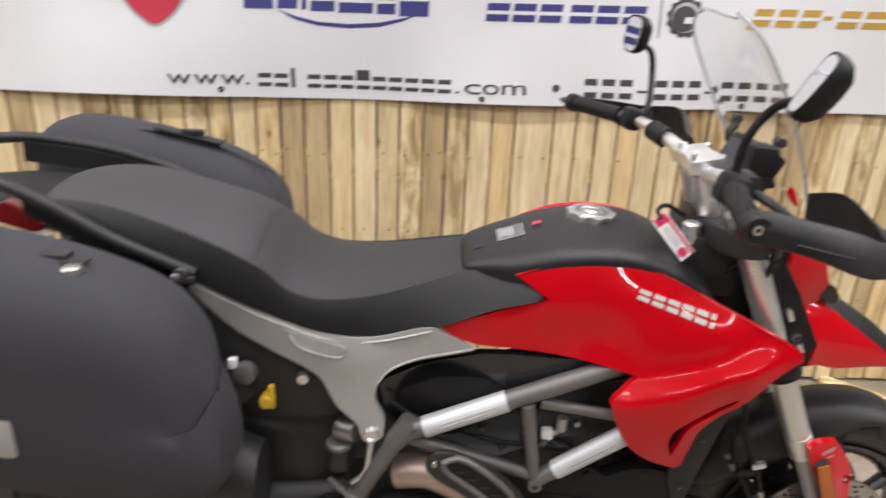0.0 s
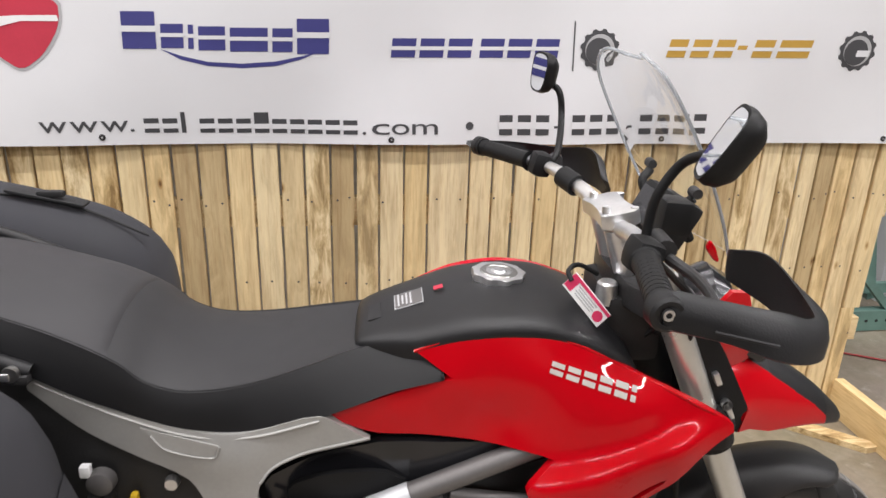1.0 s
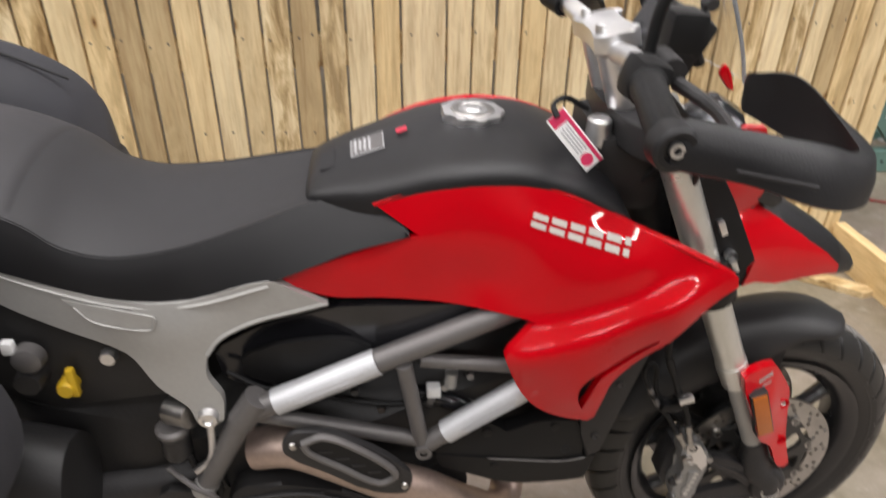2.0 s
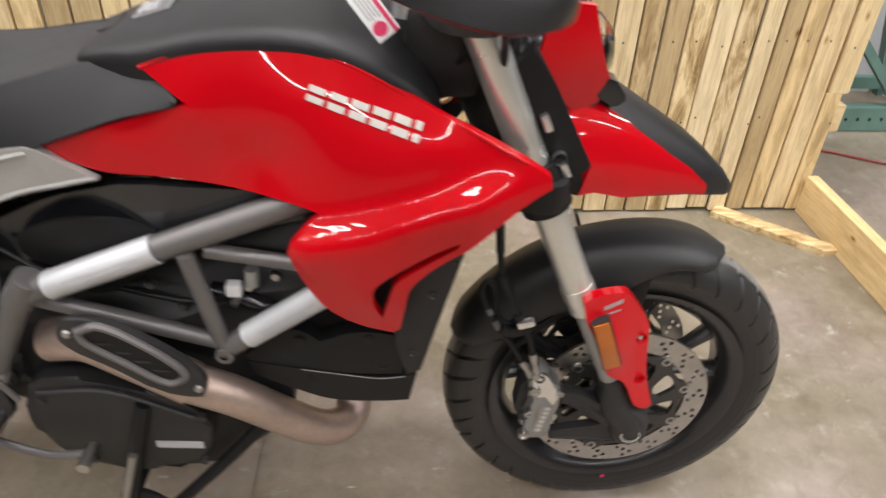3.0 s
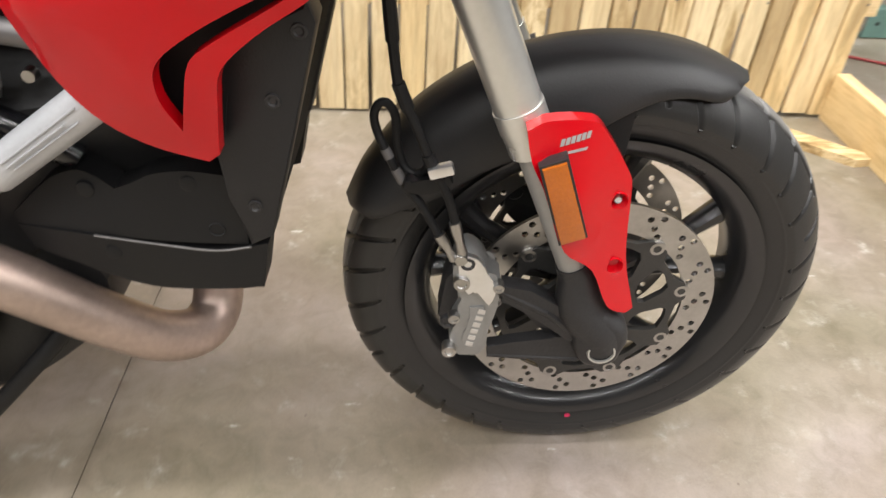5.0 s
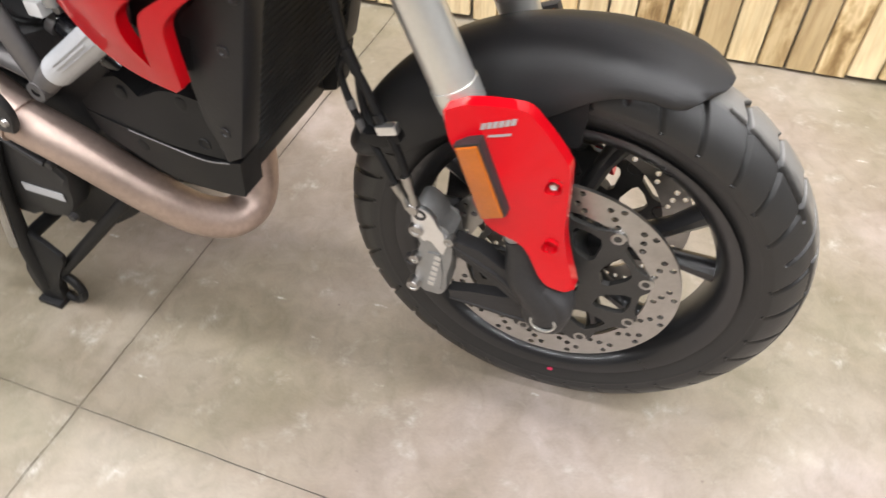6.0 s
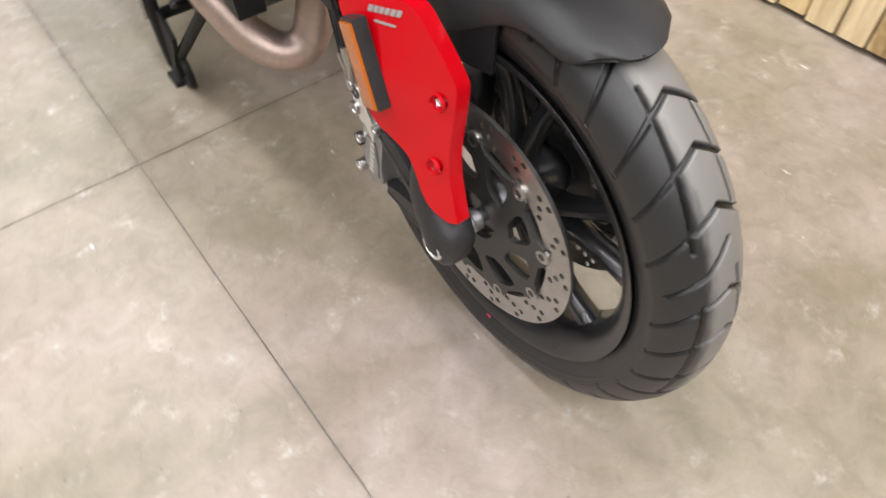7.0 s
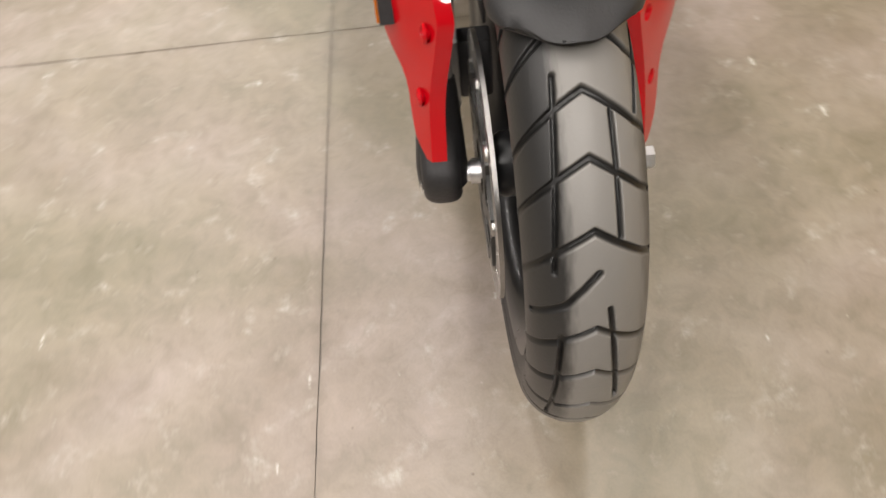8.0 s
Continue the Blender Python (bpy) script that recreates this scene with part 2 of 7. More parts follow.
def dusty_tread():
    """New tyre rubber, its crown greyed by dust, the shade of its grooves painted in."""
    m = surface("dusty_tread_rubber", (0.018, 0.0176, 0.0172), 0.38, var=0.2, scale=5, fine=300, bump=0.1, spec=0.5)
    nt = m.node_tree
    b = nt.nodes["Principled BSDF"]
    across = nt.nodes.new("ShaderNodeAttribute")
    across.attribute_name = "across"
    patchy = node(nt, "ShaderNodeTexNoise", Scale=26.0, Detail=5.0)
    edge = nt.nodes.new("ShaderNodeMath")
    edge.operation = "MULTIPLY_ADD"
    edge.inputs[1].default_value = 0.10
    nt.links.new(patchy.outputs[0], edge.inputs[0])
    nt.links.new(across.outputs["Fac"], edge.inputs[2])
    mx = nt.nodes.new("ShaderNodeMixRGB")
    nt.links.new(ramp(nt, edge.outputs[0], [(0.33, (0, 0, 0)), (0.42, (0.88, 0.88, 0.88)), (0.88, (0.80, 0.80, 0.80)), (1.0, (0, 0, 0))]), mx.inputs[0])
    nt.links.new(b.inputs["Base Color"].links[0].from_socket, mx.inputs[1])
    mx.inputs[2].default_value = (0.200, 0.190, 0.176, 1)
    # Groove shade put into the colour, following the cut depth.
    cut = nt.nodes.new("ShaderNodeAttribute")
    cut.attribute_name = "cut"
    groove_shade = nt.nodes.new("ShaderNodeMixRGB")
    nt.links.new(cut.outputs["Fac"], groove_shade.inputs[0])
    nt.links.new(mx.outputs[0], groove_shade.inputs[1])
    groove_shade.inputs[2].default_value = (0.006, 0.0058, 0.0056, 1)
    nt.links.new(groove_shade.outputs[0], b.inputs["Base Color"])
    return m


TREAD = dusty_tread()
RIM_BLACK = surface("black_wheel_paint", (0.014, 0.014, 0.015), 0.3, var=0.15, bump=0.03, coat=0.3)
STEEL = surface("ground_steel", (0.44, 0.43, 0.415), 0.34, 1.0, var=0.12, scale=30, bump=0.06)
ALU = surface("bright_aluminium", (0.80, 0.80, 0.81), 0.36, 1.0, var=0.08, scale=25, bump=0.05)
FORK_GREY = surface("anodised_grey_tube", (0.70, 0.70, 0.67), 0.30, 0.8, var=0.06, scale=14, bump=0.02)
PLATE_GREY = surface("satin_grey_paint", (0.36, 0.355, 0.34), 0.42, 0.35, var=0.08, bump=0.05)
FRAME_GREY = surface("dark_grey_frame_paint", (0.145, 0.138, 0.136), 0.42, 0.4, var=0.12, bump=0.05)
SLEEVE = surface("brushed_sleeve", (0.55, 0.56, 0.58), 0.5, 0.35, var=0.1, fine=300, bump=0.15)
CAST_DARK = surface("dark_cast_metal", (0.035, 0.034, 0.035), 0.48, 0.4, var=0.25, fine=220, bump=0.25)
ENGINE_BLACK = surface("black_engine_paint", (0.017, 0.0165, 0.017), 0.5, 0.1, var=0.25, fine=200, bump=0.2)
CARRIER = surface("grey_disc_carrier", (0.050, 0.049, 0.047), 0.40, 0.5, var=0.2, fine=220, bump=0.1)
CALIPER = surface("silver_caliper_paint", (0.30, 0.30, 0.295), 0.40, 0.6, var=0.1, fine=200, bump=0.1)
BRONZE = surface("heat_tinted_steel", (0.45, 0.35, 0.30), 0.42, 0.75, var=0.22, scale=7, fine=120, bump=0.05)
AMBER = surface("amber_lens", (0.44, 0.11, 0.006), 0.2, var=0.2, fine=330, bump=0.5, coat=0.6)
TAIL_RED = surface("red_lens", (0.16, 0.008, 0.008), 0.2, coat=0.6, bump=0.2)
BAG = surface("navy_bag_fabric", (0.0270, 0.0272, 0.0325), 0.85, var=0.2, scale=6, fine=600, bump=0.5)
BAG_TRIM = surface("black_webbing", (0.012, 0.012, 0.013), 0.7, fine=500, bump=0.5)
YELLOW = surface("yellow_tag_plastic", (0.62, 0.40, 0.02), 0.45)
WHITE_INK = surface("pale_silver_lettering", (0.52, 0.49, 0.45), 0.55, 0.2, var=0.06, bump=0)
WHITE = surface("white_card", (0.78, 0.78, 0.78), 0.6, var=0.05, bump=0.02)
CARD_RED = surface("crimson_card", (0.55, 0.02, 0.09), 0.5, var=0.05, bump=0)
INK = surface("grey_black_ink", (0.055, 0.055, 0.06), 0.6, var=0.1, bump=0)
INK_BLUE = surface("navy_ink", (0.045, 0.045, 0.20), 0.6, var=0.08, bump=0)
INK_GOLD = surface("ochre_ink", (0.50, 0.30, 0.05), 0.6, var=0.08, bump=0)
INK_RED = surface("crimson_ink", (0.50, 0.03, 0.06), 0.6, var=0.08, bump=0)
INK_GREY = surface("soft_grey_ink", (0.42, 0.42, 0.43), 0.6, var=0.08, bump=0)
BANNER = surface("white_banner_vinyl", (0.71, 0.715, 0.735), 0.55, var=0.03, scale=3, fine=500, bump=0.12)
RACK_GREEN = surface("green_rack_enamel", (0.12, 0.215, 0.185), 0.45, var=0.2, scale=6, bump=0.1)
# Near-black with the shade of holes and bores put in; also the radiator's colour.
DARK_GAP = surface("shaded_void_black", (0.010, 0.010, 0.010), 0.8, bump=0)
WALL_PAINT = surface("hall_wall_paint", (0.30, 0.297, 0.293), 0.7, var=0.08, scale=2, bump=0.1)
CEIL_PAINT = surface("ceiling_panel_paint", (0.40, 0.40, 0.395), 0.8, var=0.08, scale=2, bump=0.1)
CABLE_RED = surface("red_cable_jacket", (0.30, 0.035, 0.035), 0.6)
LAMP_WHITE = surface("lamp_housing_white", (0.8, 0.8, 0.8), 0.5, bump=0)
CARTON = surface("pale_wrapped_carton", (0.66, 0.68, 0.70), 0.4, var=0.1, scale=4, bump=0.1)
CLEAR = clear_plastic()
EDGE_HIGHLIGHT = surface("screen_edge_highlight", (0.42, 0.44, 0.46), 0.25, var=0.1, bump=0.0)
EDGE_HIGHLIGHT.node_tree.nodes["Principled BSDF"].inputs["Transmission Weight"].default_value = 0.6
MIRROR = mirror_glass()
PLANK = pale_wood("pallet_softwood", (0.75, 0.645, 0.445), (0.64, 0.52, 0.34))
STUD = pale_wood("new_stud_timber", (0.72, 0.57, 0.34), (0.66, 0.50, 0.28), "Y")
STUD_X = pale_wood("brace_timber", (0.72, 0.59, 0.38), (0.66, 0.51, 0.30), "X")
FLOOR = concrete_floor()
JOINT_FILL = surface("joint_dirt", (0.17, 0.152, 0.128), 0.85, var=0.4, scale=30, fine=300, bump=0.3)


# ---------------------------------------------------------------- mesh helpers
def link_mesh(name, bm, material, smooth=35.0):
    bmesh.ops.recalc_face_normals(bm, faces=bm.faces)
    me = bpy.data.meshes.new(name)
    bm.to_mesh(me)
    bm.free()
    me.materials.append(material)
    if smooth:
        me.shade_smooth()
        me.set_sharp_from_angle(angle=radians(smooth))
    return new(name, me)


def part(name, bm, material, parent, label="", smooth=35.0):
    """One mesh object under a thing or a part."""
    ob = link_mesh(name, bm, material, smooth)
    ob.parent = parent
    if label:
        ob["label"] = label
    return ob


def thing(name, label, category, m=Matrix(), group="", kind=""):
    ob = new(name)
    ob.empty_display_size = 0.05
    ob.matrix_world = m
    return tagged(ob, label, category, group, kind)


def smooth_rows(rows, steps=4):
    """More rows between those given, gliding through them."""
    p = [np.array(r, float) for r in rows]
    p = [2 * p[0] - p[1], *p, 2 * p[-1] - p[-2]]
    out = []
    for a, b, c, d in zip(p, p[1:], p[2:], p[3:]):
        for t in np.arange(steps) / steps:
            out.append(tuple(float(v) for v in b + 0.5 * t * (c - a + t * (2 * a - 5 * b + 4 * c - d + t * (3 * (b - c) + d - a)))))
    return out + [tuple(rows[-1])]


def spline(points, steps=6):
    """Catmull-Rom through the points."""
    p = [Vector(v) for v in points]
    p = [p[0] * 2 - p[1], *p, p[-1] * 2 - p[-2]]
    out = []
    for i in range(1, len(p) - 2):
        a, b, c, d = p[i - 1 : i + 3]
        for k in range(steps):
            t = k / steps
            out.append(0.5 * (2 * b + (c - a) * t + (2 * a - 5 * b + 4 * c - d) * t * t + (3 * b - a - 3 * c + d) * t**3))
    return out + [p[-2]]


def add_tube(bm, points, radius, sides=14, steps=6, caps=True):
    """A pipe along the points; radius may be one number or one per point."""
    pts = spline(points, steps) if len(points) > 2 else [Vector(v) for v in points]
    n = len(pts)
    if isinstance(radius, (int, float)):
        rad = [radius] * n
    else:
        rad = [float(v) for v in np.interp(np.linspace(0, len(radius) - 1, n), range(len(radius)), radius)]
    up = Vector((0.13, 0.29, 0.95))
    rings = []
    for i, p in enumerate(pts):
        d = (pts[min(i + 1, n - 1)] - pts[max(i - 1, 0)]).normalized()
        a = d.cross(up)
        if a.length < 1e-3:
            a = d.cross(Vector((1, 0, 0)))
        a.normalize()
        b = a.cross(d)
        up = b
        rings.append([bm.verts.new(p + rad[i] * (math.cos(t) * a + math.sin(t) * b)) for t in (2 * math.pi * k / sides for k in range(sides))])
    join_rings(bm, rings, caps)
    return bm


def join_rings(bm, rings, caps=True, closed=True):
    m = len(rings[0])
    for r, s in zip(rings, rings[1:]):
        for k in range(m if closed else m - 1):
            bm.faces.new((r[k], r[(k + 1) % m], s[(k + 1) % m], s[k]))
    if caps and closed:
        bm.faces.new(rings[0])
        bm.faces.new(rings[-1])


def tube(points, radius, sides=14, steps=6):
    return add_tube(bmesh.new(), points, radius, sides, steps)


def add_loft(bm, sections, caps=True, closed=True):
    join_rings(bm, [[bm.verts.new(p) for p in s] for s in sections], caps, closed)
    return bm


def add_box(bm, centre, size, m=Matrix(), bevel=0.0):
    """A box, its edges rounded by bevel."""
    made = bmesh.ops.create_cube(bm, size=1.0, matrix=m @ Matrix.Translation(centre) @ Matrix.Diagonal((*size, 1)))
    if bevel:
        edges = list({e for v in made["verts"] for e in v.link_edges})
        bmesh.ops.bevel(bm, geom=edges, offset=bevel, segments=2, affect="EDGES", profile=0.6)
    return bm


def box(centre, size, bevel=0.0, m=Matrix()):
    return add_box(bmesh.new(), centre, size, m, bevel)


def add_plate(bm, outline, y0, y1, bevel=0.0, axis="y"):
    """An outline in (x, z) pulled from y0 to y1 (axis z: outline in (x, y) pulled in z), rims rounded."""
    def at(u, v, w):
        return (u, w, v) if axis == "y" else (u, v, w)

    low = [bm.verts.new(at(u, v, y0)) for u, v in outline]
    high = [bm.verts.new(at(u, v, y1)) for u, v in outline]
    n = len(outline)
    faces = [bm.faces.new(low), bm.faces.new(high)]
    for k in range(n):
        bm.faces.new((low[k], low[(k + 1) % n], high[(k + 1) % n], high[k]))
    if bevel:
        edges = list({e for f in faces for e in f.edges})
        bmesh.ops.bevel(bm, geom=edges, offset=bevel, segments=2, affect="EDGES", profile=0.6)
    return bm


def plate(outline, y0, y1, bevel=0.0, axis="y"):
    return add_plate(bmesh.new(), outline, y0, y1, bevel, axis)


def add_lathe(bm, profile, centre, sides=64, axis="y", closed=False):
    """(offset along the axis, radius) pairs spun round an axis through centre."""
    rings = []
    for k in range(sides):
        t = 2 * math.pi * k / sides
        c, s = math.cos(t), math.sin(t)
        rings.append([bm.verts.new(Vector(centre) + (Vector((r * c, o, r * s)) if axis == "y" else Vector((r * c, r * s, o)) if axis == "z" else Vector((o, r * c, r * s)))) for o, r in profile])
    m = len(profile)
    for k in range(sides):
        a, b = rings[k], rings[(k + 1) % sides]
        for i in range(m if closed else m - 1):
            bm.faces.new((a[i], a[(i + 1) % m], b[(i + 1) % m], b[i]))
    bmesh.ops.remove_doubles(bm, verts=bm.verts, dist=1e-6)
    return bm


def lathe(profile, centre, sides=64, axis="y", closed=False):
    return add_lathe(bmesh.new(), profile, centre, sides, axis, closed)


def rounded(outline, cut=0.25, rounds=2):
    """Corner-cutting, which rounds an outline."""
    pts = [Vector(p) for p in outline]
    for _ in range(rounds):
        pts = [q for a, b in zip(pts, pts[1:] + pts[:1]) for q in (a.lerp(b, cut), a.lerp(b, 1 - cut))]
    return [tuple(p) for p in pts]


def eased_outline(outline, corner=42.0, steps=4):
    """A closed outline drawn smoothly through its points; turns sharper than corner degrees stay sharp."""
    p = [Vector(v) for v in outline]
    n = len(p)
    sharp = [abs(math.degrees((p[i] - p[i - 1]).angle_signed(p[(i + 1) % n] - p[i], 0.0))) > corner for i in range(n)]
    out = []
    for i in range(n):
        b, c = p[i], p[(i + 1) % n]
        a = b * 2 - c if sharp[i] else p[i - 1]
        d = c * 2 - b if sharp[(i + 1) % n] else p[(i + 2) % n]
        span = (c - b).length
        u = (c - a) * (span / max(1e-6, (c - b).length + (b - a).length))
        w = (d - b) * (span / max(1e-6, (c - b).length + (d - c).length))
        for k in range(steps):
            t = k / steps
            q = b * (2 * t**3 - 3 * t * t + 1) + u * (t**3 - 2 * t * t + t) + c * (3 * t * t - 2 * t**3) + w * (t**3 - t * t)
            out.append((q.x, q.y))
    return out


def inside(p, poly):
    hit = False
    for (x0, z0), (x1, z1) in zip(poly, poly[1:] + poly[:1]):
        if (z0 > p[1]) != (z1 > p[1]) and p[0] < (x1 - x0) * (p[1] - z0) / (z1 - z0) + x0:
            hit = not hit
    return hit


def shell(outline, knots, thick, step=0.014, holes=(), ease=2e-5, relief=None):
    """A curved panel: an outline in (x, z), its depth y drawn smoothly through the knots (x, z, y), with thickness and openings."""
    rise = relief or (lambda x, z: 0.0)
    k = np.array([(x, z, y - rise(x, z)) for x, z, y in knots], float)
    d = np.linalg.norm(k[:, None, :2] - k[None, :, :2], axis=2)
    n = len(k)
    a = np.zeros((n + 3, n + 3))
    a[:n, :n] = np.where(d > 0, d**2 * np.log(d + 1e-9), 0) + np.eye(n) * ease
    a[:n, n:], a[n:, :n] = np.c_[np.ones(n), k[:, :2]], np.c_[np.ones(n), k[:, :2]].T
    w = np.linalg.solve(a, np.r_[k[:, 2], 0, 0, 0])

    def depth(x, z):
        r = np.hypot(k[:, 0] - x, k[:, 1] - z)
        return float((np.where(r > 0, r**2 * np.log(r + 1e-9), 0) * w[:n]).sum() + w[n] + w[n + 1] * x + w[n + 2] * z) + rise(x, z)

    def dense(poly):
        out = []
        for p, q in zip(poly, poly[1:] + poly[:1]):
            m = max(1, int(math.dist(p, q) / step))
            out += [(p[0] + (q[0] - p[0]) * i / m, p[1] + (q[1] - p[1]) * i / m) for i in range(m)]
        return out

    loops = [dense(list(outline))] + [dense(list(h)) for h in holes]
    pts, edges = [], []
    for loop in loops:
        s = len(pts)
        pts += loop
        edges += [(s + i, s + (i + 1) % len(loop)) for i in range(len(loop))]
    rim = np.array(pts)
    for x in np.arange(rim[:, 0].min(), rim[:, 0].max(), step):
        for z in np.arange(rim[:, 1].min(), rim[:, 1].max(), step):
            if inside((x, z), loops[0]) and not any(inside((x, z), h) for h in loops[1:]) and np.hypot(rim[:, 0] - x, rim[:, 1] - z).min() > step * 0.55:
                pts.append((x, z))
    vs, es, fs, *_ = geometry.delaunay_2d_cdt([Vector(p) for p in pts], edges, [], 0, 1e-6)
    fs = [f for f in fs if inside(c := tuple(sum((vs[i] for i in f), Vector((0, 0))) / len(f)), loops[0]) and not any(inside(c, h) for h in loops[1:])]
    bm = bmesh.new()
    front = [bm.verts.new((v.x, depth(v.x, v.y), v.y)) for v in vs]
    for f in fs:
        bm.faces.new([front[i] for i in f])
    edge = [e for e in bm.edges if len(e.link_faces) == 1]
    back = bmesh.ops.duplicate(bm, geom=list(bm.verts) + list(bm.edges) + list(bm.faces))
    pair = back["vert_map"]
    for v in front:
        pair[v].co.y += thick
    for e in edge:
        u, v = e.verts
        bm.faces.new((u, v, pair[v], pair[u]))
    bmesh.ops.delete(bm, geom=[v for v in bm.verts if not v.link_faces], context="VERTS")
    return bm, depth


def mirrored(bm):
    """A copy of the mesh on the other side of the machine."""
    other = bm.copy()
    for v in other.verts:
        v.co.y = -v.co.y
    bmesh.ops.reverse_faces(other, faces=other.faces)
    return other


def moved(bm, m):
    bmesh.ops.transform(bm, matrix=m, verts=bm.verts)
    return bm


def lettering(body, size, m, depth=0.001, width=None):
    """Letters of the built-in font as a mesh, lying in m's x and y, as wide as width."""
    cu = bpy.data.curves.new("lettering", "FONT")
    cu.body, cu.size, cu.extrude, cu.resolution_u = body, size, depth, 3
    ob = bpy.data.objects.new("lettering", cu)
    scene.collection.objects.link(ob)
    me = ob.evaluated_get(bpy.context.evaluated_depsgraph_get()).to_mesh()
    bm = bmesh.new()
    bm.from_mesh(me)
    bpy.data.objects.remove(ob)
    xs = [v.co.x for v in bm.verts]
    k = width / (max(xs) - min(xs)) if width else 1
    return moved(bm, m @ Matrix.Diagonal((k, 1, 1, 1)) @ Matrix.Translation((-min(xs), 0, 0)))


# ---------------------------------------------------------------- the hall
JOINT = Matrix.Translation((-0.695, -0.302, 0)) @ pose(0, 0, 0, 0, 0, -2.6)
X0, X1, Y0, Y1 = -12.0, 12.0, -14.0, 9.0
floor = tagged(link_mesh("floor", box((0, -2.5, -0.0533), (24.4, 23.4, 0.1)), JOINT_FILL, 0), "mottled grey-brown sealed concrete floor with sawn joints", "floor", kind="structure")


# Assumed hall shell, hardly in view; size and paint set for bounce light.
def wall(name, centre, size):
    return tagged(link_mesh(name, box(centre, size), WALL_PAINT, 0), "plain grey painted warehouse wall", "wall", kind="structure")


wall("wall_north", (0, Y1 + 0.1, CEIL / 2), (24.4, 0.2, CEIL))
wall("wall_south", (0, Y0 - 0.1, CEIL / 2), (24.4, 0.2, CEIL))
wall("wall_east", (X1 + 0.1, -2.5, CEIL / 2), (0.2, 23.0, CEIL))
wall("wall_west", (X0 - 0.1, -2.5, CEIL / 2), (0.2, 23.0, CEIL))
tagged(link_mesh("ceiling", box((0, -2.5, CEIL + 0.1), (24.4, 23.4, 0.2)), CEIL_PAINT, 0), "plain off-white warehouse ceiling", "ceiling", kind="structure")


def ceiling_light():
    lamp = thing("ceiling_light", "long white strip light hung under the ceiling", "ceiling light", group="strip lights")
    part("housing", box((0, 0, -0.055), (2.46, 0.28, 0.1), 0.01), LAMP_WHITE, lamp)
    for s in (-1, 1):
        part("end_cap", box((s * 1.236, 0, -0.06), (0.02, 0.29, 0.11), 0.004), LAMP_WHITE, lamp)
    return lamp


lamp = ceiling_light()
for k, (x, y) in enumerate(LAMPS):
    if k:
        copy_thing(lamp, pose(x, y, CEIL))
    else:
        lamp.matrix_world = pose(x, y, CEIL)

# ---------------------------------------------------------------- plank wall
WALL_Y = 1.032
display = thing("display_wall", "free-standing wall of upright raw pallet planks", "plank wall")
rng = random.Random(4)
edges = [1.019, 0.943, 0.868, 0.80, 0.735, 0.674]
while edges[-1] > -0.48:
    edges.append(edges[-1] - rng.uniform(0.068, 0.082))
edges[-1] = -0.548
edges += [-0.622, -0.696, -0.768, -0.841, -0.916, -0.988, -1.064, -1.138, -1.217, -1.291, -1.367, -1.440, -1.516, -1.587, -1.658, -1.731]
while edges[-1] > -3.3:
    edges.append(edges[-1] - rng.uniform(0.068, 0.082))
nails = bmesh.new()


def plank(x0, x1, z0, z1):
    dy, tilt = rng.uniform(-0.002, 0.002), rng.uniform(-0.0025, 0.0025)
    bm = bmesh.new()
    gap = rng.uniform(0.0016, 0.0042)
    lean = rng.uniform(-0.002, 0.002)
    c = 0.003
    rough = 0.0016 if rng.random() < 0.35 else 0.0005
    secs = []
    steps = max(2, int((z1 - z0) / 0.09)) if z1 < 2.0 or z0 < 0.02 else 20
    for k in range(steps + 1):
        z = z0 + (z1 - z0) * k / steps
        a, b = x0 + gap + abs(rng.gauss(0, rough)), x1 - gap - abs(rng.gauss(0, rough))
        secs.append([(x + lean * (z - 1), WALL_Y + 0.016 + y + dy + tilt * (z - 1), z) for x, y in ((a, 0), (a, -0.013), (a + c, -0.016), (b - c, -0.016), (b, -0.013), (b, 0))])
    add_loft(bm, secs)
    for z, often, places in ((0.33, 0.45, (0.3, 0.72)), (0.575, 0.85, (0.5,)), (0.84, 0.40, (0.2, 0.78)), (1.5, 0.45, (0.3, 0.72))):
        if z0 < z < z1:
            for u in places:
                if rng.random() < often:
                    add_lathe_nail(nails, x0 + (x1 - x0) * (u + rng.uniform(-0.1, 0.1)), z + rng.uniform(-0.012, 0.012), WALL_Y + dy + tilt * (z - 1))
    return part("plank", bm, PLANK, display, smooth=0)


def add_lathe_nail(bm, x, z, y):
    ring = [bm.verts.new((x + 0.0034 * math.cos(t), y - 0.0008, z + 0.0034 * math.sin(t))) for t in (k * math.pi / 4 for k in range(8))]
    top = bm.verts.new((x, y - 0.0016, z))
    for k in range(8):
        bm.faces.new((ring[k], ring[(k + 1) % 8], top))


plank(0.943, 1.003, 0.010, 0.42)
plank(0.950, 1.021, 0.422, 2.3)
for x1, x0 in zip(edges[1:], edges[2:]):
    plank(x0, x1, rng.uniform(0.006, 0.018), 2.3)
part("nail_heads", nails, INK, display)["kind"] = "stuff"
for z in (0.33, 0.80, 1.5, 2.2):
    part("rear_rail", box((-1.13, WALL_Y + 0.036, z), (4.34, 0.038, 0.089), 0.003), STUD_X, display, smooth=0)
part("end_stud", box((0.985, WALL_Y + 0.075, 1.15), (0.07, 0.038, 2.28), 0.003), PLANK, display, smooth=0)
part("foot_board", box((1.004, 0.752, 0.0675), (0.038, 0.56, 0.135), 0.003), STUD, display, "upright pale timber board standing on edge", smooth=0)
brace = bmesh.new()
a, b = Vector((0.69, 1.02, 0)), Vector((0.985, 0.765, 0))
d = (b - a).normalized()
n = Vector((-d.y, d.x, 0)) * 0.028
e = Vector((0, 0, 0.022))
